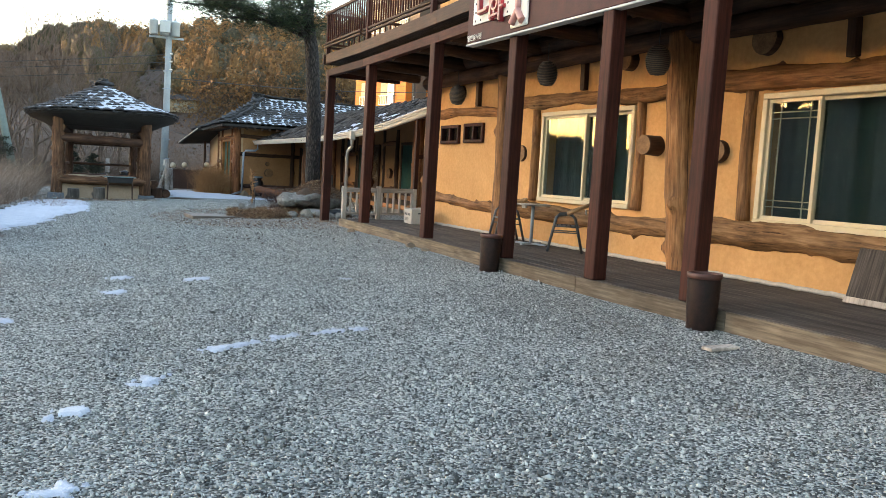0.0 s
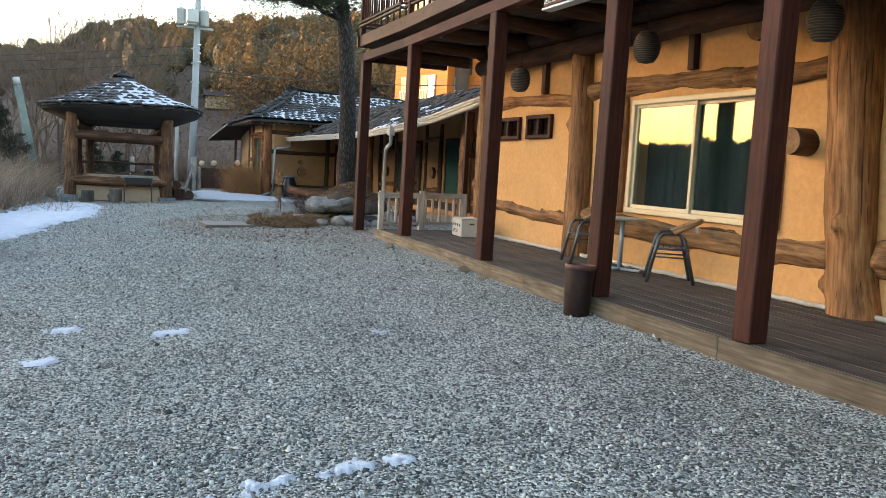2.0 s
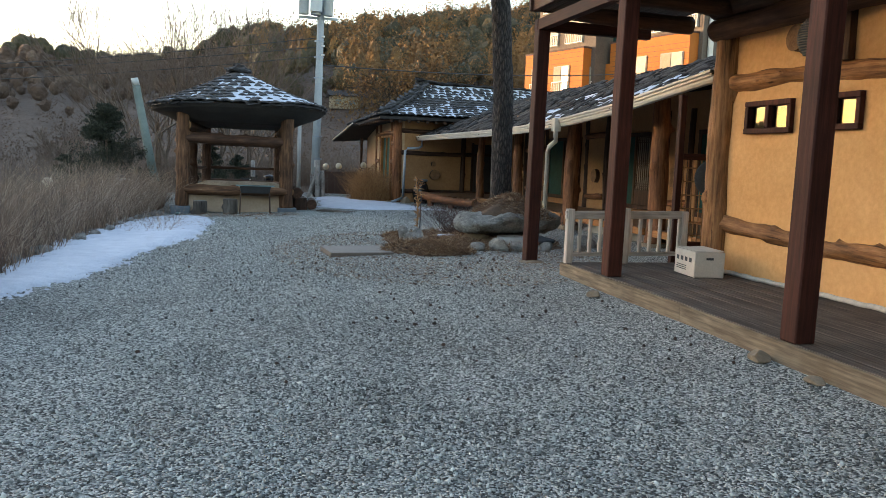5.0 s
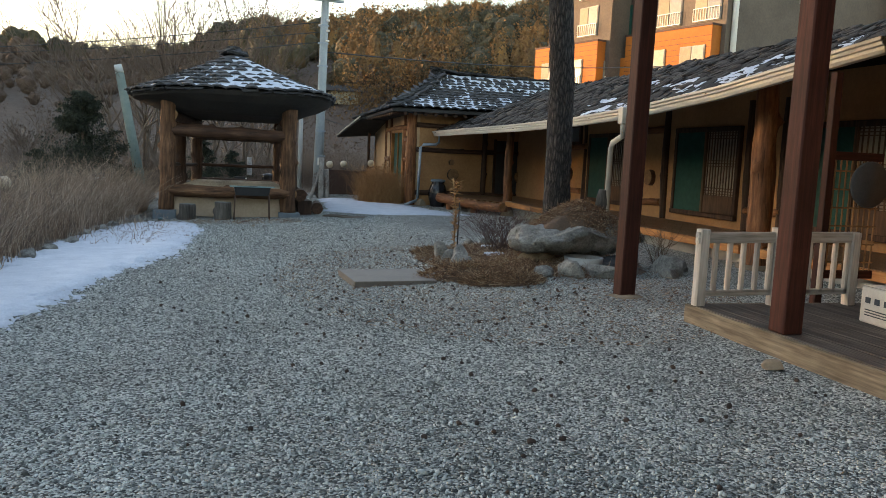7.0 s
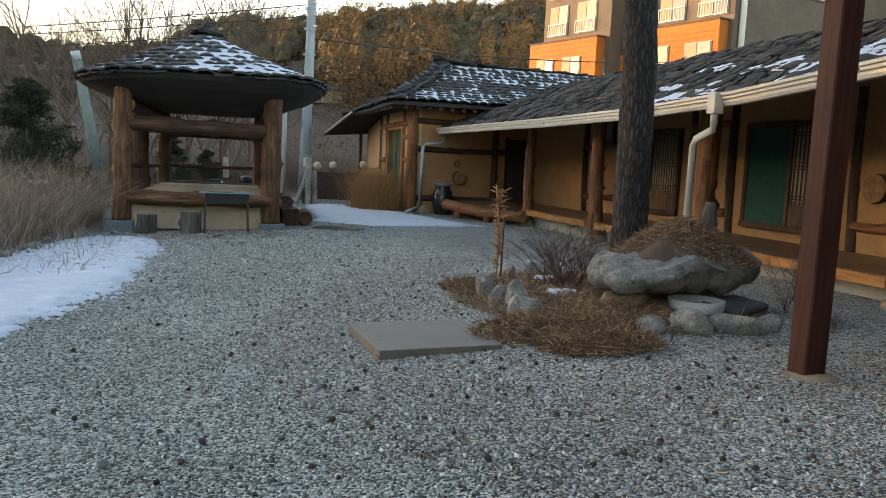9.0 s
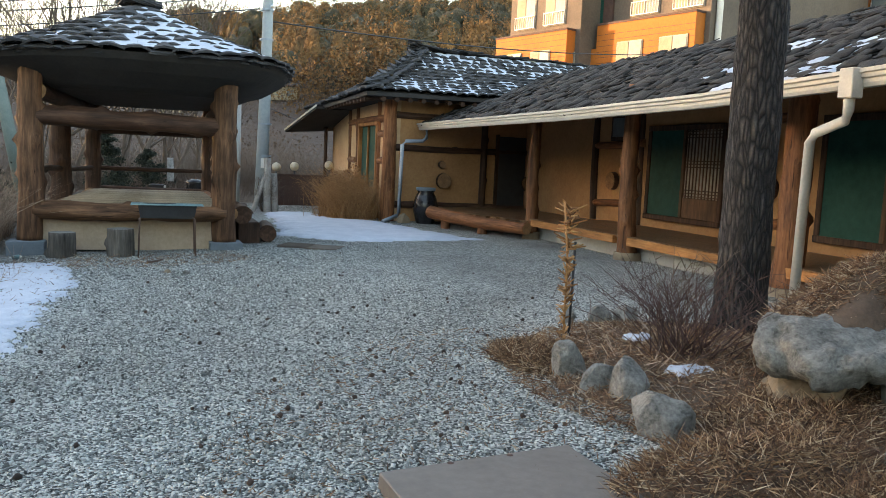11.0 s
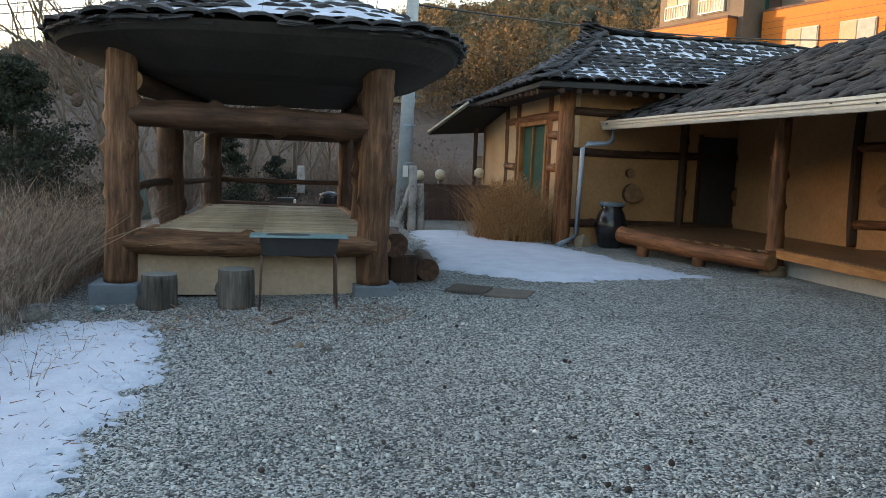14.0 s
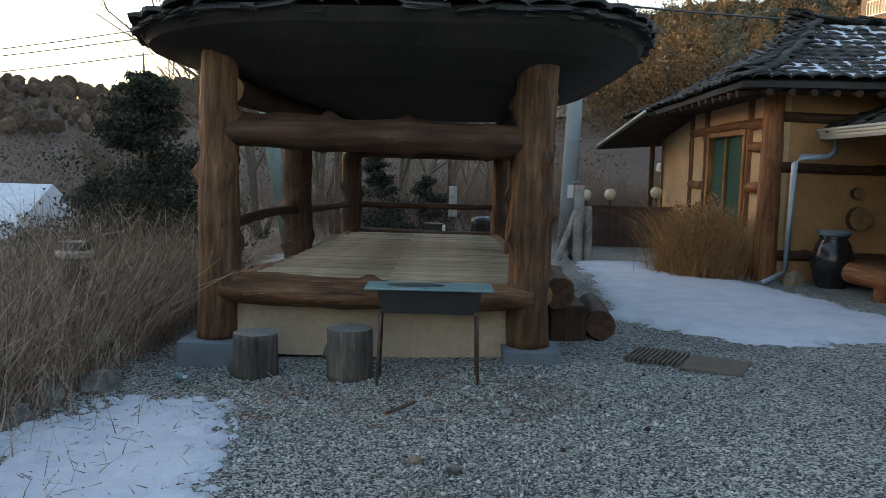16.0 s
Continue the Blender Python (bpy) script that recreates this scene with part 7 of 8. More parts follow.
link_mesh("crown", ribbons("crown", roots, tips, np.zeros_like(roots), np.full(len(roots), 0.008), "needles", 1, 97), "needles", None, pine)

# ---- reeds and dry growth along the left edge ----
def reeds(name, label, count, seed, region, hlo, hhi, mat="reeds", lean=0.35, thick=1.0):
    rg = np.random.RandomState(seed)
    xs, ys = [], []
    while len(xs) < count:
        x, y = region(rg)
        xs.append(x)
        ys.append(y)
    z = np.array([ground_height(a, b) for a, b in zip(xs, ys)])
    roots = np.stack([xs, ys, z], 1)
    h = hlo + (hhi - hlo) * rg.uniform(0, 1, count) ** 1.6
    d = np.stack([rg.normal(size=count) * lean * h * 0.4, rg.normal(size=count) * lean * h * 0.4, h], 1)
    sag = np.stack([rg.normal(size=count) * lean * h * 0.5, rg.normal(size=count) * lean * h * 0.5, -np.abs(rg.normal(size=count)) * 0.18 * h], 1)
    w = rg.uniform(0.0025, 0.006, count) * thick
    f = rg.uniform(0.35, 0.95, count)[:, None]
    r2 = roots + d * f + sag * f * f
    t2 = r2 + rg.normal(size=(count, 3)) * 0.12 + np.array([0, 0, 0.08])
    me = ribbons(name, np.concatenate([roots, r2]), np.concatenate([roots + d, t2]), np.concatenate([sag, np.zeros_like(sag)]), np.concatenate([w, w * 0.6]), mat, 3, seed + 1)
    return tagged(new(name, me), label, "dry reeds", kind="stuff")


def bank(rg):
    y = rg.uniform(15, 36)
    edge = -1.15 if y < 27 else (-0.75 if y < 32 else -0.55)
    return edge - abs(rg.normal()) * 1.7 - rg.uniform(0, 0.5), y


reeds("dry_reeds", "tall tangled dry reeds along the edge of the yard", 12000, 201, bank, 0.5, 1.7, lean=0.6)
reeds("dry_reeds_by_pavilion", "dense dry weeds beside the pavilion", 4200, 203, lambda rg: (-0.5 - abs(rg.normal()) * 0.9, rg.uniform(30.5, 36.5)), 0.4, 1.5, lean=0.75)
reeds("tall_stems", "tall bare brown stems above the reeds", 2600, 213, bank, 0.8, 2.0, "twig", 0.5)
reeds("field_weeds", "thin brown weeds on the falling bank", 6500, 205, lambda rg: (rg.uniform(-16, -3), rg.uniform(14, 60)), 0.5, 1.5)
reeds("orange_shrub", "dense dry orange-brown shrub by the end house", 5200, 207, lambda rg: (7.1 + rg.normal() * 0.32, 39.5 + rg.normal() * 0.3), 0.4, 1.5, "dry_bush", 0.7)
reeds("snow_weeds", "thin dry stalks poking through the snow", 130, 209, lambda rg: (rg.uniform(-0.9, 0.5), rg.uniform(26, 31.2)), 0.15, 0.5, "reeds", 0.6)
reeds("back_weeds", "dry brush behind the pavilion and fence", 7000, 211, lambda rg: (rg.uniform(-2, 12), rg.uniform(45.5, 62)), 0.6, 2.0, "scrub", 0.5)


def low_slope(rg):
    az, r = radians(rg.uniform(-26, 24)), rg.uniform(36, 85)
    x, y = 3 + r * math.sin(az), 20 + r * math.cos(az)
    return (x, y) if not (14 < x and 55 < y) else (rg.uniform(-4, 12), rg.uniform(52, 75))


reeds("slope_brush", "grey-brown leafless brush over the foot of the slope", 9000, 219, low_slope, 0.9, 2.6, "twig", 0.55, 3.2)
for k, (x, y, s) in enumerate(((-0.64, 30.7, 0.15), (-0.66, 31.2, 0.18), (-0.45, 31.65, 0.2), (-0.75, 30.2, 0.14), (-0.95, 26.6, 0.16), (-1.2, 24.3, 0.18), (-1.4, 22.0, 0.17), (-1.6, 20.9, 0.15), (-1.05, 25.4, 0.14), (-0.85, 29.2, 0.14), (-0.95, 28.0, 0.15))):
    boulder("edge_stone", (x, y, spot(x, y) + 0.04), (s * 1.2, s, s * 0.8), "boulder", "grey stone half buried at the snowy edge", "stones along the edge", 90 + k)
litter_in("snow_debris", "dry bits blown over the snow", 0.2, 28.6, 1.0, 2.8, 420, lambda x, y: spot(x, y) + 0.055, 77, 0.035)
nr = np.random.RandomState(215)
n = 9000
u = nr.normal(size=(n, 3))
u /= np.linalg.norm(u, axis=1)[:, None]
u *= nr.uniform(0.35, 1.0, n)[:, None] ** 0.5 * np.array([0.72, 0.65, 0.8])
u[:, 2] *= 1 + 0.25 * np.sin(u[:, 0] * 9) * np.cos(u[:, 1] * 7)
scatter_soup("orange_shrub_leaves", "dry orange-brown leaves on the shrub by the end house", "dry shrub", "dry_bush", np.tile([7.1, 39.5, 0.42], (n, 1)), u, nr.uniform(0.012, 0.032, n), 216)


# ---- utility pole, wires and old pole ----
up = thing("utility_pole", "concrete utility pole with pale transformer boxes", "utility pole", at=(5.35, 44, -0.3))
part("shaft", tube([(5.33, 44, -0.4), (5.42, 44, 4), (5.5, 44, 11)], 0.21, 18, 0.13), "pole", up)
part("crossarm", box((5.35, 43.95, 7.62), (1.7, 0.12, 0.1)), "steel", up)
for x in (4.68, 5.2, 5.75):
    tr = part("transformer", lathe([(0.0, 0.0), (0.2, 0.0), (0.22, 0.03), (0.22, 0.62), (0.24, 0.64), (0.24, 0.7), (0.1, 0.78), (0.0, 0.78)], 16, False), "transformer", up, m=pose(x, 43.72, 7.7))
    part("bushing", tube([(x, 43.72, 8.45), (x, 43.72, 8.75)], 0.035, 8), "off_white", tr)
part("mount_box", box((5.2, 43.5, 8.1), (0.5, 0.25, 0.6), 0.02), "transformer", up)
for z in (1.4, 2.4, 5.0, 5.9, 6.6):
    part("band", lathe([(0.215, 0), (0.215, 0.05)], 16, False), "steel", up, m=pose(5.42, 44, z))
for z in (6.0, 6.4, 6.8):
    part("insulator", tube([(5.5, 43.75, z), (5.62, 43.7, z)], 0.04, 8), "off_white", up)
part("number_plate", box((5.36, 43.78, 1.2), (0.14, 0.01, 0.3)), "off_white", up)


def wire(a, b, sag, r=0.014):
    a, b = Vector(a), Vector(b)
    bm = tube([a.lerp(b, i / 16) - Vector((0, 0, sag * 4 * (i / 16) * (1 - i / 16))) for i in range(17)], r, 4)
    return tagged(part("overhead_wire", bm, "ink"), "black overhead wire strung from the utility pole", "wire", "overhead wires")


for z, sag in ((6.8, 1.2), (6.4, 1.0), (6.0, 1.1)):
    wire((5.5, 44, z), (-42, 62, z - 1.8), sag, 0.018)
wire((5.5, 44, 5.6), (46, 66, 11.5), 1.0, 0.025)
wire((5.4, 44, 3.0), (12, 60, 3.2), 0.3)
op = thing("old_pole", "short leaning grey-green wooden pole", "pole", at=(-1.9, 45, -0.5))
part("shaft", tube([(-1.45, 45, -0.6), (-2.35, 45, 4.3)], 0.2, 14, 0.16), "old_pole", op)
part("cap", tube([(-2.35, 45, 4.3), (-2.42, 45, 4.6)], 0.165, 14, 0.15), "transformer", op)
sp = thing("thin_pole", "thin grey concrete post behind the pavilion", "pole", at=(4.75, 45.5, -0.4))
part("shaft", tube([(4.75, 45.5, -0.4), (4.75, 45.5, 3.6)], 0.1, 10, 0.09), "concrete", sp)

# ---- behind the pavilion: fence, lamps, birch posts ----
fn = thing("fence", "rust-brown board fence with a low wall", "fence", kind="structure", at=(7, 44.6, -0.3))
for k in range(22):
    beam("fence_board", (5.6 + k * 0.16, 44.6, -0.35), (5.6 + k * 0.16, 44.6, 0.82), 0.155, 0.03, "fence", fn)
beam("cap_rail", (5.5, 44.58, 0.84), (9.0, 44.58, 0.84), 0.06, 0.06, "fence", fn)


def globe_lamp(x, y, z):
    g = thing("globe_lamp", "round cream garden lamp on a short post", "lamp", "globe lamps", at=(x, y, z))
    part("globe", lathe([(0.0, -0.15), (0.08, -0.13), (0.135, -0.07), (0.15, 0), (0.135, 0.07), (0.08, 0.13), (0.0, 0.15)], 18, False), "globe", g, m=pose(x, y, z))
    part("post", tube([(x, y, -0.4), (x, y, z - 0.13)], 0.035, 8), "black", g)


for x, y, z in ((5.95, 45.0, 1.08), (6.55, 45.0, 1.12), (7.75, 45.2, 1.2)):
    globe_lamp(x, y, z)
globe_lamp(-3.1, 31.0, 0.55)
bp = thing("birch_posts", "white birch logs propped together by the fence", "post", at=(5.1, 41.6, -0.3))
log("log", (5.22, 41.5, -0.35), (5.2, 41.5, 1.38), 0.11, 0.1, "birch", bp, seed=501)
log("log", (4.75, 41.5, -0.35), (5.15, 41.55, 0.85), 0.07, 0.06, "birch", bp, seed=502)
log("log", (5.45, 41.6, -0.35), (5.4, 41.6, 0.95), 0.1, 0.1, "birch", bp, seed=503)
twiggy("dry_vine", "dry vines heaped over the birch posts", "shrub", (5.2, 41.7, -0.3), 70, 1.1, 0.55, "twig", 504, 0.007, 4)
bm = log_mesh(0.7, 0.1, 0.09, 505, knots=0)
tagged(part("birch_stub", bm, ["birch", "end_grain"], m=pose(2.6, 43.4, 0.55)), "pale birch stub standing behind the pavilion", "log")
bb = thing("black_cabinet", "small black box with a pale sloped front", "box", at=(2.2, 40.9, 0.2))
part("body", box((2.22, 41.0, 0.2), (0.38, 0.35, 0.7), 0.02), "black", bb)
part("front", box((2.42, 40.9, 0.42), (0.06, 0.3, 0.2), 0.01, pose(0, 0, 0, 0, 0, 0)), "off_white", bb)
jb = thing("lidded_jar", "black glazed jar with a snowy lid behind the platform", "jar", at=(3.2, 41, -0.25))
part("body", lathe([(0.0, 0.0), (0.2, 0.0), (0.27, 0.3), (0.26, 0.6), (0.2, 0.82), (0.22, 0.86), (0.0, 0.86)], 22, False), "jar", jb, m=pose(3.2, 41, -0.25))
part("lid", lathe([(0.24, 0.86), (0.25, 0.9), (0.1, 0.96), (0.0, 0.97)], 22, False), "jar", jb, m=pose(3.2, 41, -0.25))

# jar at the corner of the end house
jr = thing("onggi_jar", "large black glazed storage jar with a grey lid", "jar", at=(8.93, 38.3, -0.25))
part("body", lathe([(0.0, 0.0), (0.2, 0.0), (0.22, 0.05), (0.33, 0.45), (0.34, 0.6), (0.27, 0.82), (0.21, 0.92), (0.24, 0.97), (0.0, 0.97)], 28, False), "jar", jr, m=pose(8.93, 38.25, -0.25))
part("lid", lathe([(0.25, 0.97), (0.26, 0.99), (0.26, 1.05), (0.0, 1.06)], 28, False), "grey_block", jr, m=pose(8.93, 38.25, -0.25))
boulder("corner_stone", (8.35, 38.35, -0.1), (0.22, 0.2, 0.3), "boulder_tan", "tan stone at the corner of the end house", "corner stones", 120)
dp = thing("corner_downpipe", "bent galvanised downpipe at the house corner", "pipe", kind="structure", at=(8.3, 38.5, 0))
part("pipe", tube([(8.98, 38.55, 2.38), (8.97, 38.52, 2.1), (8.85, 38.5, 2.02), (8.4, 38.5, 2.0), (8.3, 38.5, 1.9), (8.27, 38.5, 0.1), (8.2, 38.45, 0.02), (7.75, 38.2, -0.12)], 0.05, 10), "steel", dp)

# ---- things by the pavilion ----
def stump(x, y, r, h, seed):
    m = pose(x, y, spot(x, y) - 0.02, 0, 0, seed * 31)
    ob = part("stump_seat", log_mesh(h, r, r * 0.97, seed, seg=26, rings=7, wob=0.07, knots=1), ["stump", "stump_top"], m=m)
    return tagged(ob, "grey sawn log stump used as a seat", "stump", "stump seats")


stump(0.78, 32.15, 0.2, 0.42, 601)
stump(1.65, 32.1, 0.21, 0.47, 602)
gr = thing("barbecue_grill", "black charcoal trough on thin rusty legs with a teal net", "grill", at=(2.35, 31.95, -0.25))
bm = bmesh.new()
top = [(-0.45, -0.17, 0.84), (0.45, -0.17, 0.84), (0.45, 0.17, 0.84), (-0.45, 0.17, 0.84)]
bot = [(-0.41, -0.13, 0.63), (0.41, -0.13, 0.63), (0.41, 0.13, 0.63), (-0.41, 0.13, 0.63)]
a = [bm.verts.new(p) for p in top]
b = [bm.verts.new(p) for p in bot]
c = [bm.verts.new((p[0] * 0.97, p[1] * 0.93, p[2])) for p in top]
d = [bm.verts.new((p[0] * 0.97, p[1] * 0.93, p[2] + 0.012)) for p in bot]
for k in range(4):
    j = (k + 1) % 4
    bm.faces.new((b[k], b[j], a[j], a[k]))
    bm.faces.new((c[k], c[j], d[j], d[k]))
    bm.faces.new((a[k], a[j], c[j], c[k]))
bm.faces.new(list(reversed(b)))
bm.faces.new(d)
GM = pose(2.36, 31.95, -0.25, 0, 0, 1)
part("trough", bm, "black", gr, m=GM)
for sx in (-1, 1):
    for sy in (-1, 1):
        part("leg", tube([(0.38 * sx, 0.12 * sy, 0.66), (0.42 * sx, 0.13 * sy, 0.62), (0.44 * sx, 0.16 * sy, -0.01)], 0.014, 7), "rust", gr, m=GM)
    part("cross_bar", tube([(0.43 * sx, -0.14, 0.6), (0.43 * sx, 0.14, 0.6)], 0.01, 6), "rust", gr, m=GM)
net = part("net_frame", tube([(-0.55, -0.21, 0.85), (0.55, -0.21, 0.85), (0.55, 0.21, 0.85), (-0.55, 0.21, 0.85), (-0.55, -0.21, 0.85)], 0.01, 6), "net", gr, m=GM)
for k in range(36):
    x = -0.54 + k * 0.0309
    part("wire", box((x, 0, 0.852), (0.011, 0.42, 0.006)), "net", net, m=GM)
for k in range(14):
    part("wire", box((0, -0.2 + k * 0.0308, 0.857), (1.1, 0.011, 0.006)), "net", net, m=GM)
part("soot_patch", lathe([(0.0, 0.0), (0.2, 0.0), (0.19, 0.006), (0.0, 0.008)], 20, False), "ink", gr, m=GM @ pose(-0.12, 0.0, 0.862) @ Matrix.Diagonal((1.3, 0.55, 1, 1)))
st1 = log("step_log", (3.72, 33.5, 0.33), (3.82, 35.0, 0.31), 0.17, 0.16, "log_dark", seed=611, end="log_dark")
tagged(st1, "half-round dark log step beside the pavilion", "step", "log steps")
st2 = log("step_log", (4.2, 33.6, -0.02), (4.32, 35.0, -0.02), 0.16, 0.15, "log_dark", seed=612, end="log_dark")
tagged(st2, "low dark log step on the gravel", "step", "log steps")
bl = thing("step_block", "dark block carrying the upper log step", "block", at=(3.85, 34.2, -0.25))
part("body", box((3.85, 34.2, -0.03), (0.4, 1.2, 0.44), 0.02), "log_dark", bl)
bo = thing("plastic_bottle", "crushed clear green plastic bottle on the ground", "bottle", at=(0.08, 32.0, -0.2))
part("body", lathe([(0.0, 0), (0.035, 0.0), (0.035, 0.12), (0.015, 0.17), (0.0, 0.17)], 14, False), "net", bo, m=pose(0.12, 31.98, -0.28, 80, 0, 40))
part("cap", lathe([(0.0, 0), (0.016, 0.0), (0.016, 0.02), (0.0, 0.02)], 12, False), "off_white", bo, m=pose(0.12, 31.98, -0.28, 80, 0, 40) @ pose(0, 0, 0.17))
tagged(log("stick", (2.07, 30.85, -0.21), (2.29, 31.15, -0.2), 0.016, 0.012, "rust", seed=613, seg=8), "dark short stick lying on the gravel", "stick")
for k, (x, y, s) in enumerate(((2.34, 29.92, 0.06), (2.58, 29.75, 0.07), (2.27, 29.87, 0.035))):
    boulder("loose_stone", (x, y, spot(x, y) + 0.02), (s, s * 0.8, s * 0.7), "boulder" if k else "boulder_tan", "loose stone lying on the gravel", "loose stones", 130 + k)
old = thing("rotten_stump", "weathered grey stump wrapped with rope in the reeds", "stump", at=(-1.5, 33.5, -0.4))
log("stump", (-1.5, 33.5, -0.5), (-1.5, 33.5, 0.75), 0.17, 0.15, "stump", old, seed=621, end="stump_top")
part("rope", lathe([(0.17, 0.0), (0.19, 0.02), (0.19, 0.06), (0.17, 0.08)], 18, False), "rope", old, m=pose(-1.5, 33.5, 0.58))

# drain grate and steel plate in the gravel
gt = thing("drain_grate", "rusty iron drain cover lying in the gravel", "drain cover", at=(4.95, 32.6, -0.22))
GR = pose(4.93, 32.6, -0.145, 0, 0, -28)
part("plate", box((0.22, -0.1, 0.0), (0.55, 0.62, 0.03), 0.005), "grate", gt, m=GR)
for k in range(12):
    part("bar", box((-0.6 + k * 0.045, -0.02, 0.0), (0.018, 0.6, 0.035)), "grate", gt, m=GR)
pl = thing("steel_plate", "brown steel cover plate lying on the gravel", "plate", at=(3.85, 21.6, -0.1))
bm = bmesh.new()
q = [(3.27, 20.86), (4.37, 20.98), (4.34, 22.06), (3.21, 21.92)]
a = [bm.verts.new((x, y, -0.045)) for x, y in q]
b = [bm.verts.new((x, y, -0.15)) for x, y in q]
bm.faces.new(a)
for k in range(4):
    bm.faces.new((b[k], b[(k + 1) % 4], a[(k + 1) % 4], a[k]))
bmesh.ops.bevel(bm, geom=bm.edges[:], offset=0.006, segments=1, affect="EDGES")
part("plate", bm, "slab", pl)
for x, y in ((3.6, 21.95), (3.95, 21.98)):
    part("bolt_hole", lathe([(0.0, 0), (0.018, 0), (0.018, 0.004), (0, 0.004)], 10, False), "fence", pl, m=pose(x, y, -0.047))
tagged(part("wood_chip", box((5.24, 4.98, -0.03), (0.34, 0.12, 0.03), 0.005, pose(0, 0, 0, 0, 0, 0)), "rail"), "flat grey board scrap on the gravel", "board")

# ---- apartment block in the sun ----
apt = thing("apartment_building", "orange and grey clad apartment building in low sun", "building", at=(29, 80.8, 0))
AU = Vector((0.28, -0.96, 0)).normalized()
AV = Vector((0.96, 0.28, 0)).normalized()
AM = Matrix((AU, AV, Vector((0, 0, 1)))).transposed().to_4x4()
AM.translation = (29, 80.8, 0)


def block(u0, u1, v0, v1, z0, z1, mat, name="wall"):
    return part(name, box(((u0 + u1) / 2, (v0 + v1) / 2, (z0 + z1) / 2), (u1 - u0, v1 - v0, z1 - z0)), mat, apt, m=AM)


b1 = block(0, 8.3, 0, 3.0, 1, 11.85, "orange_brick")
b2 = block(9.3, 18.2, 2.2, 6.0, 1, 12.3, "orange_brick")
t1 = block(0.7, 8.8, 0.9, 12, 1, 25.0, "grey_brick")
t2 = block(9.9, 18.6, 3.2, 24, 1, 25.0, "grey_brick")
lk = block(8.3, 9.95, 3.0, 12, 1, 23.0, "fence")
lk2 = block(8.3, 9.3, 2.2, 3.0, 1, 10.6, "orange_brick")
block(-0.05, 8.35, -0.06, 3.0, 11.85, 12.0, "fence", "coping")
block(9.25, 18.25, 2.14, 6.0, 12.3, 12.45, "fence", "coping")
# shadow gaps of the cladding courses
for z in np.arange(4.0, 11.8, 0.42):
    block(0.02, 8.28, -0.012, 0.0, z, z + 0.025, "fence", "joint")
    block(9.32, 18.18, 2.188, 2.2, z, z + 0.025, "fence", "joint")


def flat_window(u, v, z, w, h, face="front"):
    if face == "front":
        k = AM @ pose(u, v, z)
    else:
        k = AM @ pose(u, v, z, 0, 0, 90)
    wd = part("window", box((w / 2, 0.02, h / 2), (w, 0.1, h)), "window_trim", apt, m=k)
    n = 2
    for i in range(n):
        part("pane", box((w * (i + 0.5) / n, -0.045, h / 2), (w / n - 0.14, 0.04, h - 0.16)), "blind" if i == 0 else "far_window", wd, m=k)
    part("rail", box((w / 2, -0.2, h * 0.4), (w, 0.05, 0.07)), "off_white", wd, m=k)
    part("rail", box((w / 2, -0.2, 0.08), (w, 0.05, 0.07)), "off_white", wd, m=k)
    for i in range(int(w / 0.25) + 1):
        part("baluster", box((i * w / int(w / 0.25), -0.2, h * 0.22), (0.035, 0.04, h * 0.4)), "off_white", wd, m=k)


for z in (5.3, 8.1):
    for u in (1.1, 4.4):
        flat_window(u, -0.05, z, 2.2, 2.4)
    for u in (11.4, 15.3):
        flat_window(u, 2.15, z + 0.2, 2.4, 2.6)
    flat_window(18.25, 3.4, z + 0.2, 1.6, 2.4, "side")
    flat_window(8.35, 0.8, z, 1.2, 2.2, "side")
for z in (12.5, 15.6, 18.7, 21.8):
    for u in (1.5, 4.9):
        flat_window(u, 0.85, z, 2.3, 2.5)
    for u in (11.8, 15.6):
        flat_window(u, 3.15, z + 0.3, 2.5, 2.5)
    flat_window(18.65, 11.5, z + 2.5, 2.2, 2.4, "side")
    wp = part("window", box((8.6, 2.95, z + 1.3), (0.9, 0.06, 2.5)), "green_glass", apt, m=AM)
part("rain_pipe", tube([(18.8, 3.9, 2), (18.8, 3.9, 25)], 0.22, 8), "off_white", apt, m=AM)
apt2 = thing("apartment_building", "second orange apartment building farther along the hill", "building", at=(60, 74, 0))
part("wall", box((64, 72, 12), (12, 10, 13)), "orange_brick", apt2)
part("wall", box((66, 74, 15), (12, 10, 22)), "grey_brick", apt2)
for k in range(3):
    wd = part("window", box((57.97, 69.2 + k * 2.6, 16.4), (0.1, 1.7, 2.1)), "off_white", apt2)
    part("pane", box((57.9, 69.2 + k * 2.6, 16.4), (0.06, 1.4, 1.8)), "far_window", wd)


# ---- far houses on the slope and in the valley ----
def cottage(x, y, z, w, d, h, wall, roof, label):
    c = thing("far_house", label, "house", "far houses", at=(x, y, z))
    part("wall", box((x, y, z + h / 2), (w, d, h)), wall, c)
    bm = bmesh.new()
    o = 0.4
    p = [bm.verts.new(q) for q in ((x - w / 2 - o, y - d / 2 - o, z + h), (x + w / 2 + o, y - d / 2 - o, z + h), (x + w / 2 + o, y + d / 2 + o, z + h), (x - w / 2 - o, y + d / 2 + o, z + h), (x - w / 2 - o, y, z + h + d * 0.3), (x + w / 2 + o, y, z + h + d * 0.3))]
    for f in ((0, 1, 5, 4), (2, 3, 4, 5), (1, 2, 5), (3, 0, 4), (3, 2, 1, 0)):
        bm.faces.new([p[i] for i in f])
    part("roof", bm, roof, c)
    for k in range(2):
        part("window", box((x - w / 4 + k * w / 2, y - d / 2 - 0.02, z + h * 0.55), (w * 0.2, 0.08, h * 0.4)), "far_window", c)


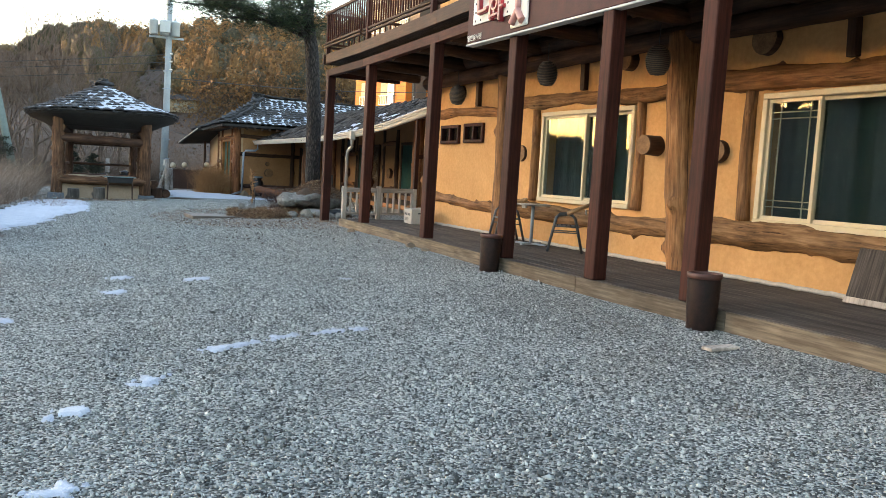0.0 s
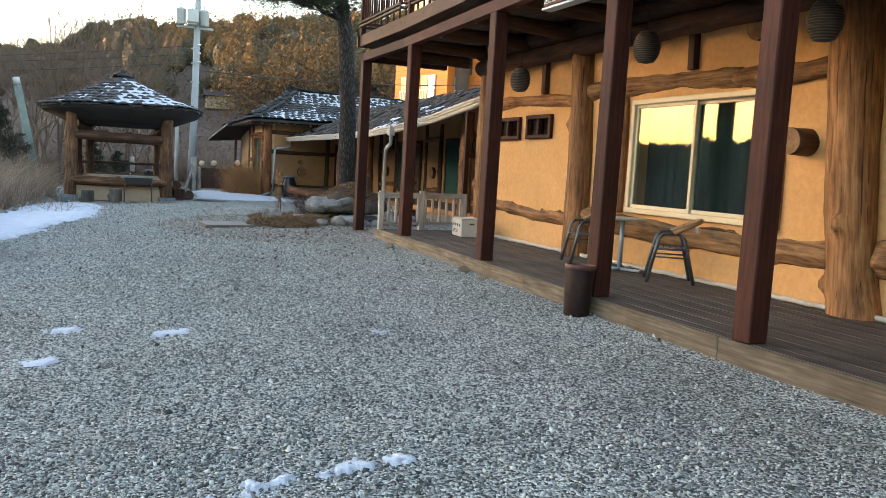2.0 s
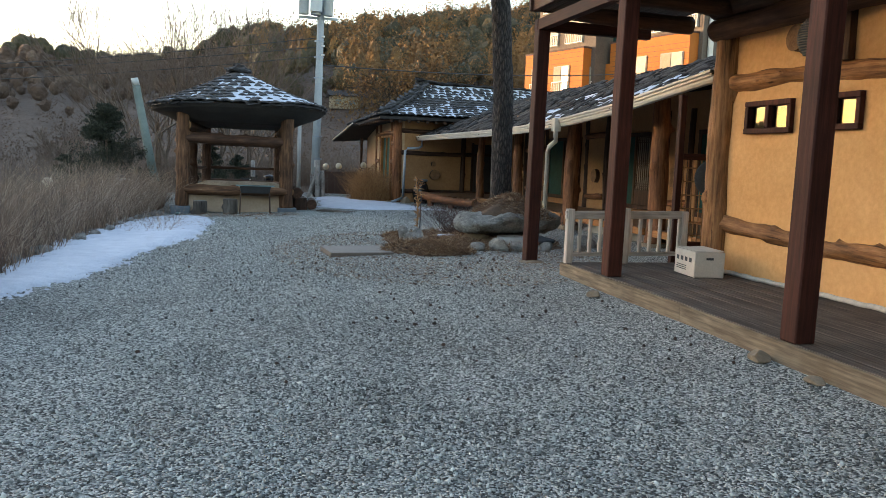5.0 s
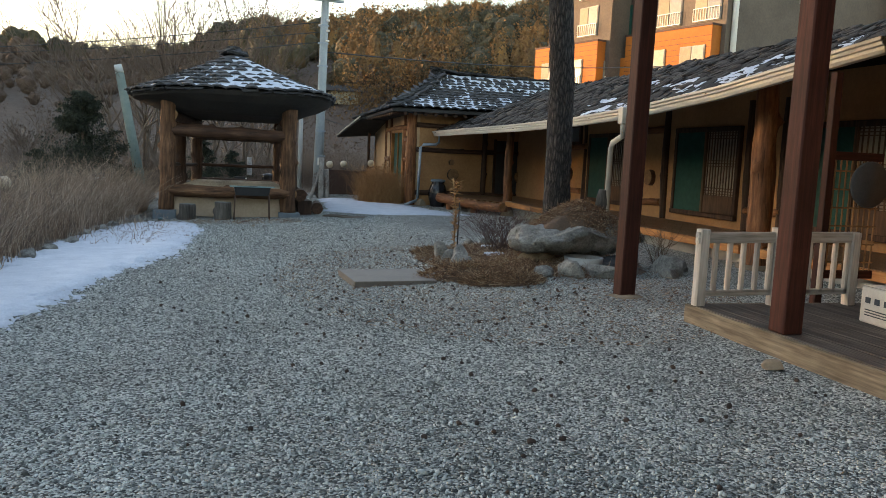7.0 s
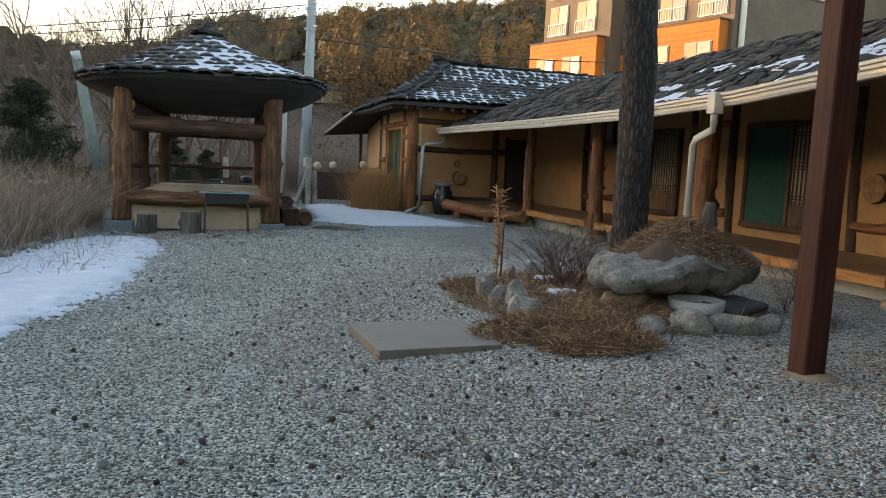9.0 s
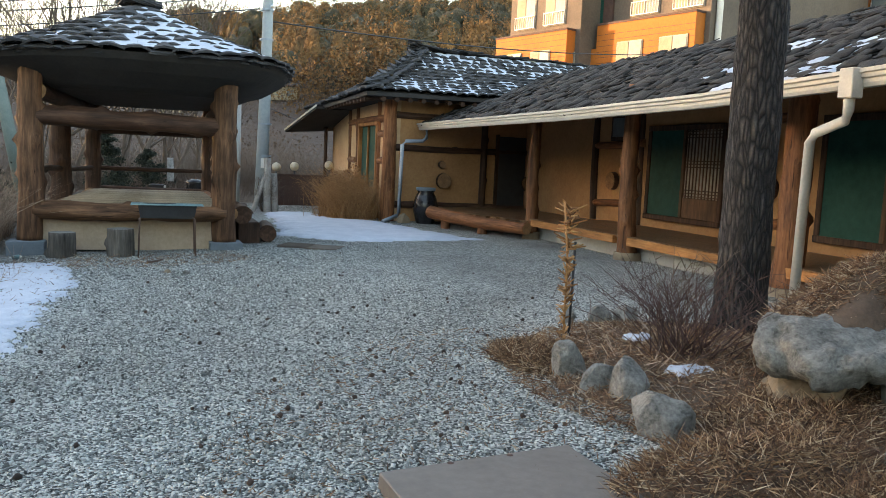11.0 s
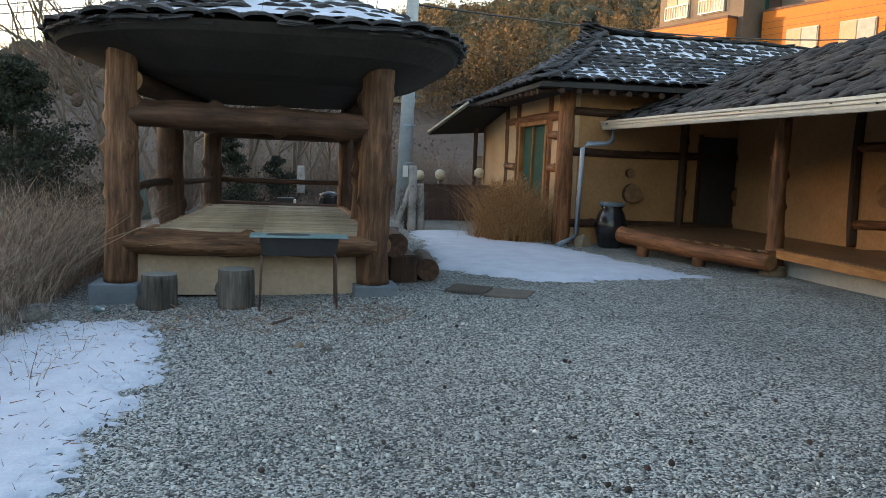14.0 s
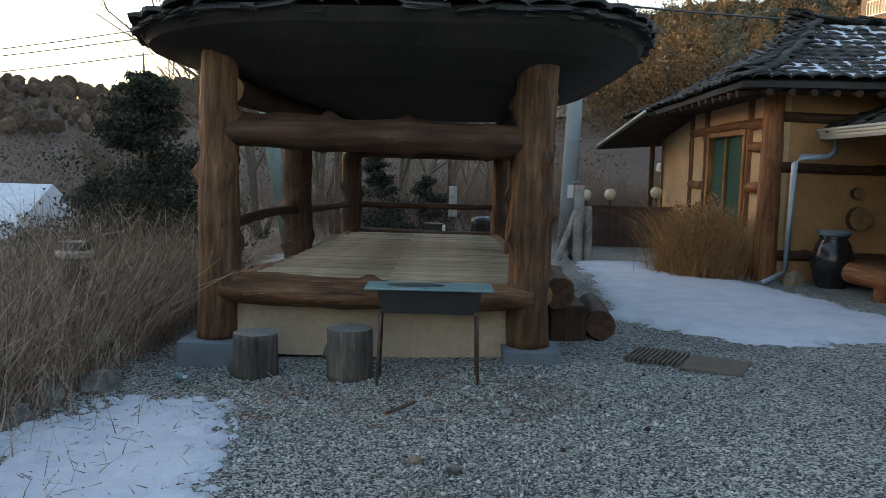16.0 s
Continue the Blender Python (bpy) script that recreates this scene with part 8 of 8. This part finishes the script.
for x, y, w, d, h, wall, roof in ((3.8, 118, 2.6, 3.0, 1.9, "blind", "underside"), (17.5, 124, 4, 3, 1.8, "blind", "underside")):
    cottage(x, y, ground_height(x, y) - 0.3, w, d, h, wall, roof, "small pale house on the wooded slope")
cottage(-19.4, 60, -4.0, 8, 7, 2.4, "concrete", "snow", "low house with a snowy roof in the valley")
wl = thing("stone_wall", "pale stacked stone retaining wall on the slope", "wall", kind="structure", at=(11, 66, 0))
rg = random.Random(77)
for r in range(2):
    for k in range(3):
        part("block", box((12.4 + k * 0.6 + 0.25 * (r % 2), 62, 2.0 + r * 0.42), (0.57, 0.5, 0.4), 0.06), "concrete", wl, m=pose(0, 0, 0, 0, 0, 0))
part("footing", box((13.0, 62.05, 0.7), (2.6, 0.4, 2.2)), "soil", wl)


# ---- snow ----
def seg_dist(p, a, b):
    ab = (b[0] - a[0], b[1] - a[1])
    t = max(0.0, min(1.0, ((p[0] - a[0]) * ab[0] + (p[1] - a[1]) * ab[1]) / (ab[0] ** 2 + ab[1] ** 2)))
    return math.hypot(p[0] - a[0] - t * ab[0], p[1] - a[1] - t * ab[1])


def depth_in(poly, x, y):
    ins, d = False, 1e9
    for a, b in zip(poly, poly[1:] + poly[:1]):
        d = min(d, seg_dist((x, y), a, b))
        if (a[1] > y) != (b[1] > y) and x < (b[0] - a[0]) * (y - a[1]) / (b[1] - a[1]) + a[0]:
            ins = not ins
    return d if ins else -d


def snow_sheet(name, label, poly, cell, rag, thick, seed):
    xs, ys = [p[0] for p in poly], [p[1] for p in poly]
    x0, x1, y0, y1 = min(xs) - 0.5, max(xs) + 0.5, min(ys) - 0.5, max(ys) + 0.5
    nx, ny = int((x1 - x0) / cell), int((y1 - y0) / cell)
    hgt = {}
    for j in range(ny + 1):
        for i in range(nx + 1):
            x, y = x0 + i * cell, y0 + j * cell
            v = Vector((x * 1.6, y * 1.6, seed))
            d = depth_in(poly, x, y) + rag * (noise.noise(v) + 0.8 * noise.noise(v * 3.1) + 1.0 * noise.noise(v * 7.3) + 1.0 * noise.noise(v * 15.0))
            hgt[i, j] = d
    bm = bmesh.new()
    vs = {}

    def vert(i, j):
        if (i, j) not in vs:
            x, y = x0 + i * cell, y0 + j * cell
            d = hgt[i, j]
            z = spot(x, y) + 0.006 + (thick * ease(d / 0.35) + 0.012 * (d > 0) if d > 0 else -0.03) + 0.01 * noise.noise(Vector((x * 4, y * 4, seed)))
            vs[i, j] = bm.verts.new((x, y, z))
        return vs[i, j]
    for j in range(ny):
        for i in range(nx):
            c = ((i, j), (i + 1, j), (i + 1, j + 1), (i, j + 1))
            if max(hgt[k] for k in c) > 0:
                bm.faces.new([vert(*k) for k in c]).smooth = True
    return tagged(part(name, bm, "snow"), label, "snow", kind="stuff")


snow_sheet("snow_edge", "old snow along the edge of the yard", [(-1.6, 16.8), (-0.95, 17.6), (-0.55, 19.0), (0.15, 22.0), (0.85, 25.0), (1.05, 27.2), (1.15, 28.6), (1.15, 30.1), (0.7, 31.2), (-0.2, 31.5), (-0.5, 30.6), (-0.95, 28.0), (-1.2, 25.0), (-1.5, 21.0)], 0.04, 0.25, 0.03, 2.2)
snow_sheet("snow_far", "old snow in front of the end house", [(5.2, 41.2), (5.05, 38.0), (4.62, 34.9), (5.3, 33.9), (6.1, 33.3), (7.3, 33.55), (8.7, 33.9), (8.2, 35.6), (7.8, 37.8), (7.5, 38.6), (6.6, 38.9), (6.3, 41.2)], 0.05, 0.15, 0.035, 4.1)
for k, poly in enumerate(([(1.12, 6.38), (1.3, 6.44), (1.58, 6.56), (1.58, 6.66), (1.3, 6.58), (1.1, 6.46)], [(1.72, 6.64), (1.96, 6.69), (1.96, 6.78), (1.74, 6.74)], [(2.12, 6.74), (2.4, 6.74), (2.66, 6.76), (2.66, 6.86), (2.3, 6.84)],
                          [(1.55, 10.28), (1.78, 10.28), (1.8, 10.46), (1.56, 10.46)], [(0.7, 10.68), (0.95, 10.7), (0.9, 10.86), (0.7, 10.82)], [(0.55, 9.5), (0.78, 9.5), (0.76, 9.68), (0.56, 9.66)], [(0.56, 5.6), (0.7, 5.58), (0.74, 5.8), (0.6, 5.82)],
                          [(0.02, 5.05), (0.26, 5.06), (0.22, 5.24), (0.04, 5.22)], [(-0.14, 3.78), (0.1, 3.8), (0.12, 4.02), (-0.12, 4.0)], [(-0.6, 8.1), (-0.3, 8.12), (-0.3, 8.34), (-0.6, 8.3)], [(3.4, 9.75), (3.56, 9.76), (3.5, 9.95), (3.42, 9.94)])):
    snow_sheet("snow_scrap", "small scrap of old snow on the gravel", poly, 0.022, 0.075, 0.008, 7.0 + k)
for k, poly in enumerate(([(6.0, 23.9), (6.25, 23.95), (6.2, 24.1), (5.98, 24.05)], [(5.7, 22.9), (6.0, 22.85), (5.95, 23.05), (5.7, 23.05)])):
    ob = snow_sheet("snow_scrap", "scrap of snow among the dead needles", poly, 0.03, 0.05, 0.012, 27.0 + k)
    ob.location.z = 0.13

# pine cones and clods on the gravel
rg = np.random.RandomState(61)
mats = []
while len(mats) < 420:
    y = 12 + abs(rg.normal()) * 6 + rg.uniform(0, 9)
    x = 4.2 + rg.normal() * 1.6
    if x > 8.6 or x < 0.8 or y > 33 or (x > 5.9 and y < 19.3):
        continue
    s = rg.uniform(0.009, 0.019)
    mats.append(np.array([list(r) for r in (Matrix.Translation((x, y, spot(x, y) + s * 0.7)) @ Euler(rg.uniform(0, 6, 3)).to_matrix().to_4x4() @ Matrix.Diagonal((s, s, s * 1.3, 1)))]))
cone_bm = bmesh.new()
bmesh.ops.create_icosphere(cone_bm, subdivisions=2, radius=1.0)
for v in cone_bm.verts:
    v.co *= 1 + 0.35 * noise.noise(v.co * 4.0)
cone_bm.verts.index_update()
cp = [tuple(v.co) for v in cone_bm.verts]
cf = [[v.index for v in f.verts] for f in cone_bm.faces]
cone_bm.free()
tagged(new("pine_cones", repeat_mesh("pine_cones", cp, cf, np.array(mats), "cone")), "dark fallen pine cones scattered over the gravel", "pine cones", kind="stuff")

# ---- loose gravel chips over the walked part of the yard ----
rg = np.random.RandomState(17)
N = 150000
y = rg.uniform(1.2, 32.5, N)
path_x = np.interp(y, [0, 5, 13, 18, 25, 33], [1.2, 2.2, 2.6, 3.0, 2.6, 2.4])
x = path_x + rg.normal(size=N) * 1.9
keep = (x > -1.3) & (x < 5.98)
keep &= ~(((x - 6.55) / 1.6) ** 2 + ((y - 23.1) / 2.0) ** 2 < 1) & ~((x > 3.2) & (x < 4.38) & (y > 20.9) & (y < 22.05)) & ~((x > -0.1) & (x < 3.7) & (y > 32.45))
x, y = x[keep], y[keep]
N = len(x)
z = -0.02 - 0.035 * np.clip(6.0 - x, 0, 6) - 0.008 * np.clip(y - 20, 0, 16)
z += np.array([0.012 * noise.noise(Vector((a * 0.8, b * 0.8, 0))) for a, b in zip(x, y)])
s = rg.gamma(7.0, 0.00132, N)
q = rg.normal(size=(N, 4))
q /= np.linalg.norm(q, axis=1)[:, None]
w_, i_, j_, k_ = q.T
R = np.stack([np.stack([1 - 2 * (j_ ** 2 + k_ ** 2), 2 * (i_ * j_ - k_ * w_), 2 * (i_ * k_ + j_ * w_)], 1), np.stack([2 * (i_ * j_ + k_ * w_), 1 - 2 * (i_ ** 2 + k_ ** 2), 2 * (j_ * k_ - i_ * w_)], 1), np.stack([2 * (i_ * k_ - j_ * w_), 2 * (j_ * k_ + i_ * w_), 1 - 2 * (i_ ** 2 + j_ ** 2)], 1)], 1)
sc = np.stack([s * rg.uniform(0.8, 1.5, N), s * rg.uniform(0.7, 1.1, N), s * rg.uniform(0.5, 0.9, N)], 1)
mm = np.zeros((N, 4, 4))
mm[:, :3, :3] = R * sc[:, None, :]
mm[:, 0, 3], mm[:, 1, 3], mm[:, 2, 3], mm[:, 3, 3] = x, y, z + s * 0.35, 1
octa = [(1, 0.1, 0), (-1, -0.1, 0.1), (0.1, 1, 0), (-0.1, -1, 0.1), (0.15, 0, 1), (0, 0.1, -1)]
octf = [(0, 2, 4), (2, 1, 4), (1, 3, 4), (3, 0, 4), (2, 0, 5), (1, 2, 5), (3, 1, 5), (0, 3, 5)]
tagged(new("gravel_chips", repeat_mesh("gravel_chips", octa, octf, mm, "chips")), "loose angular grey gravel chips", "gravel", kind="stuff")
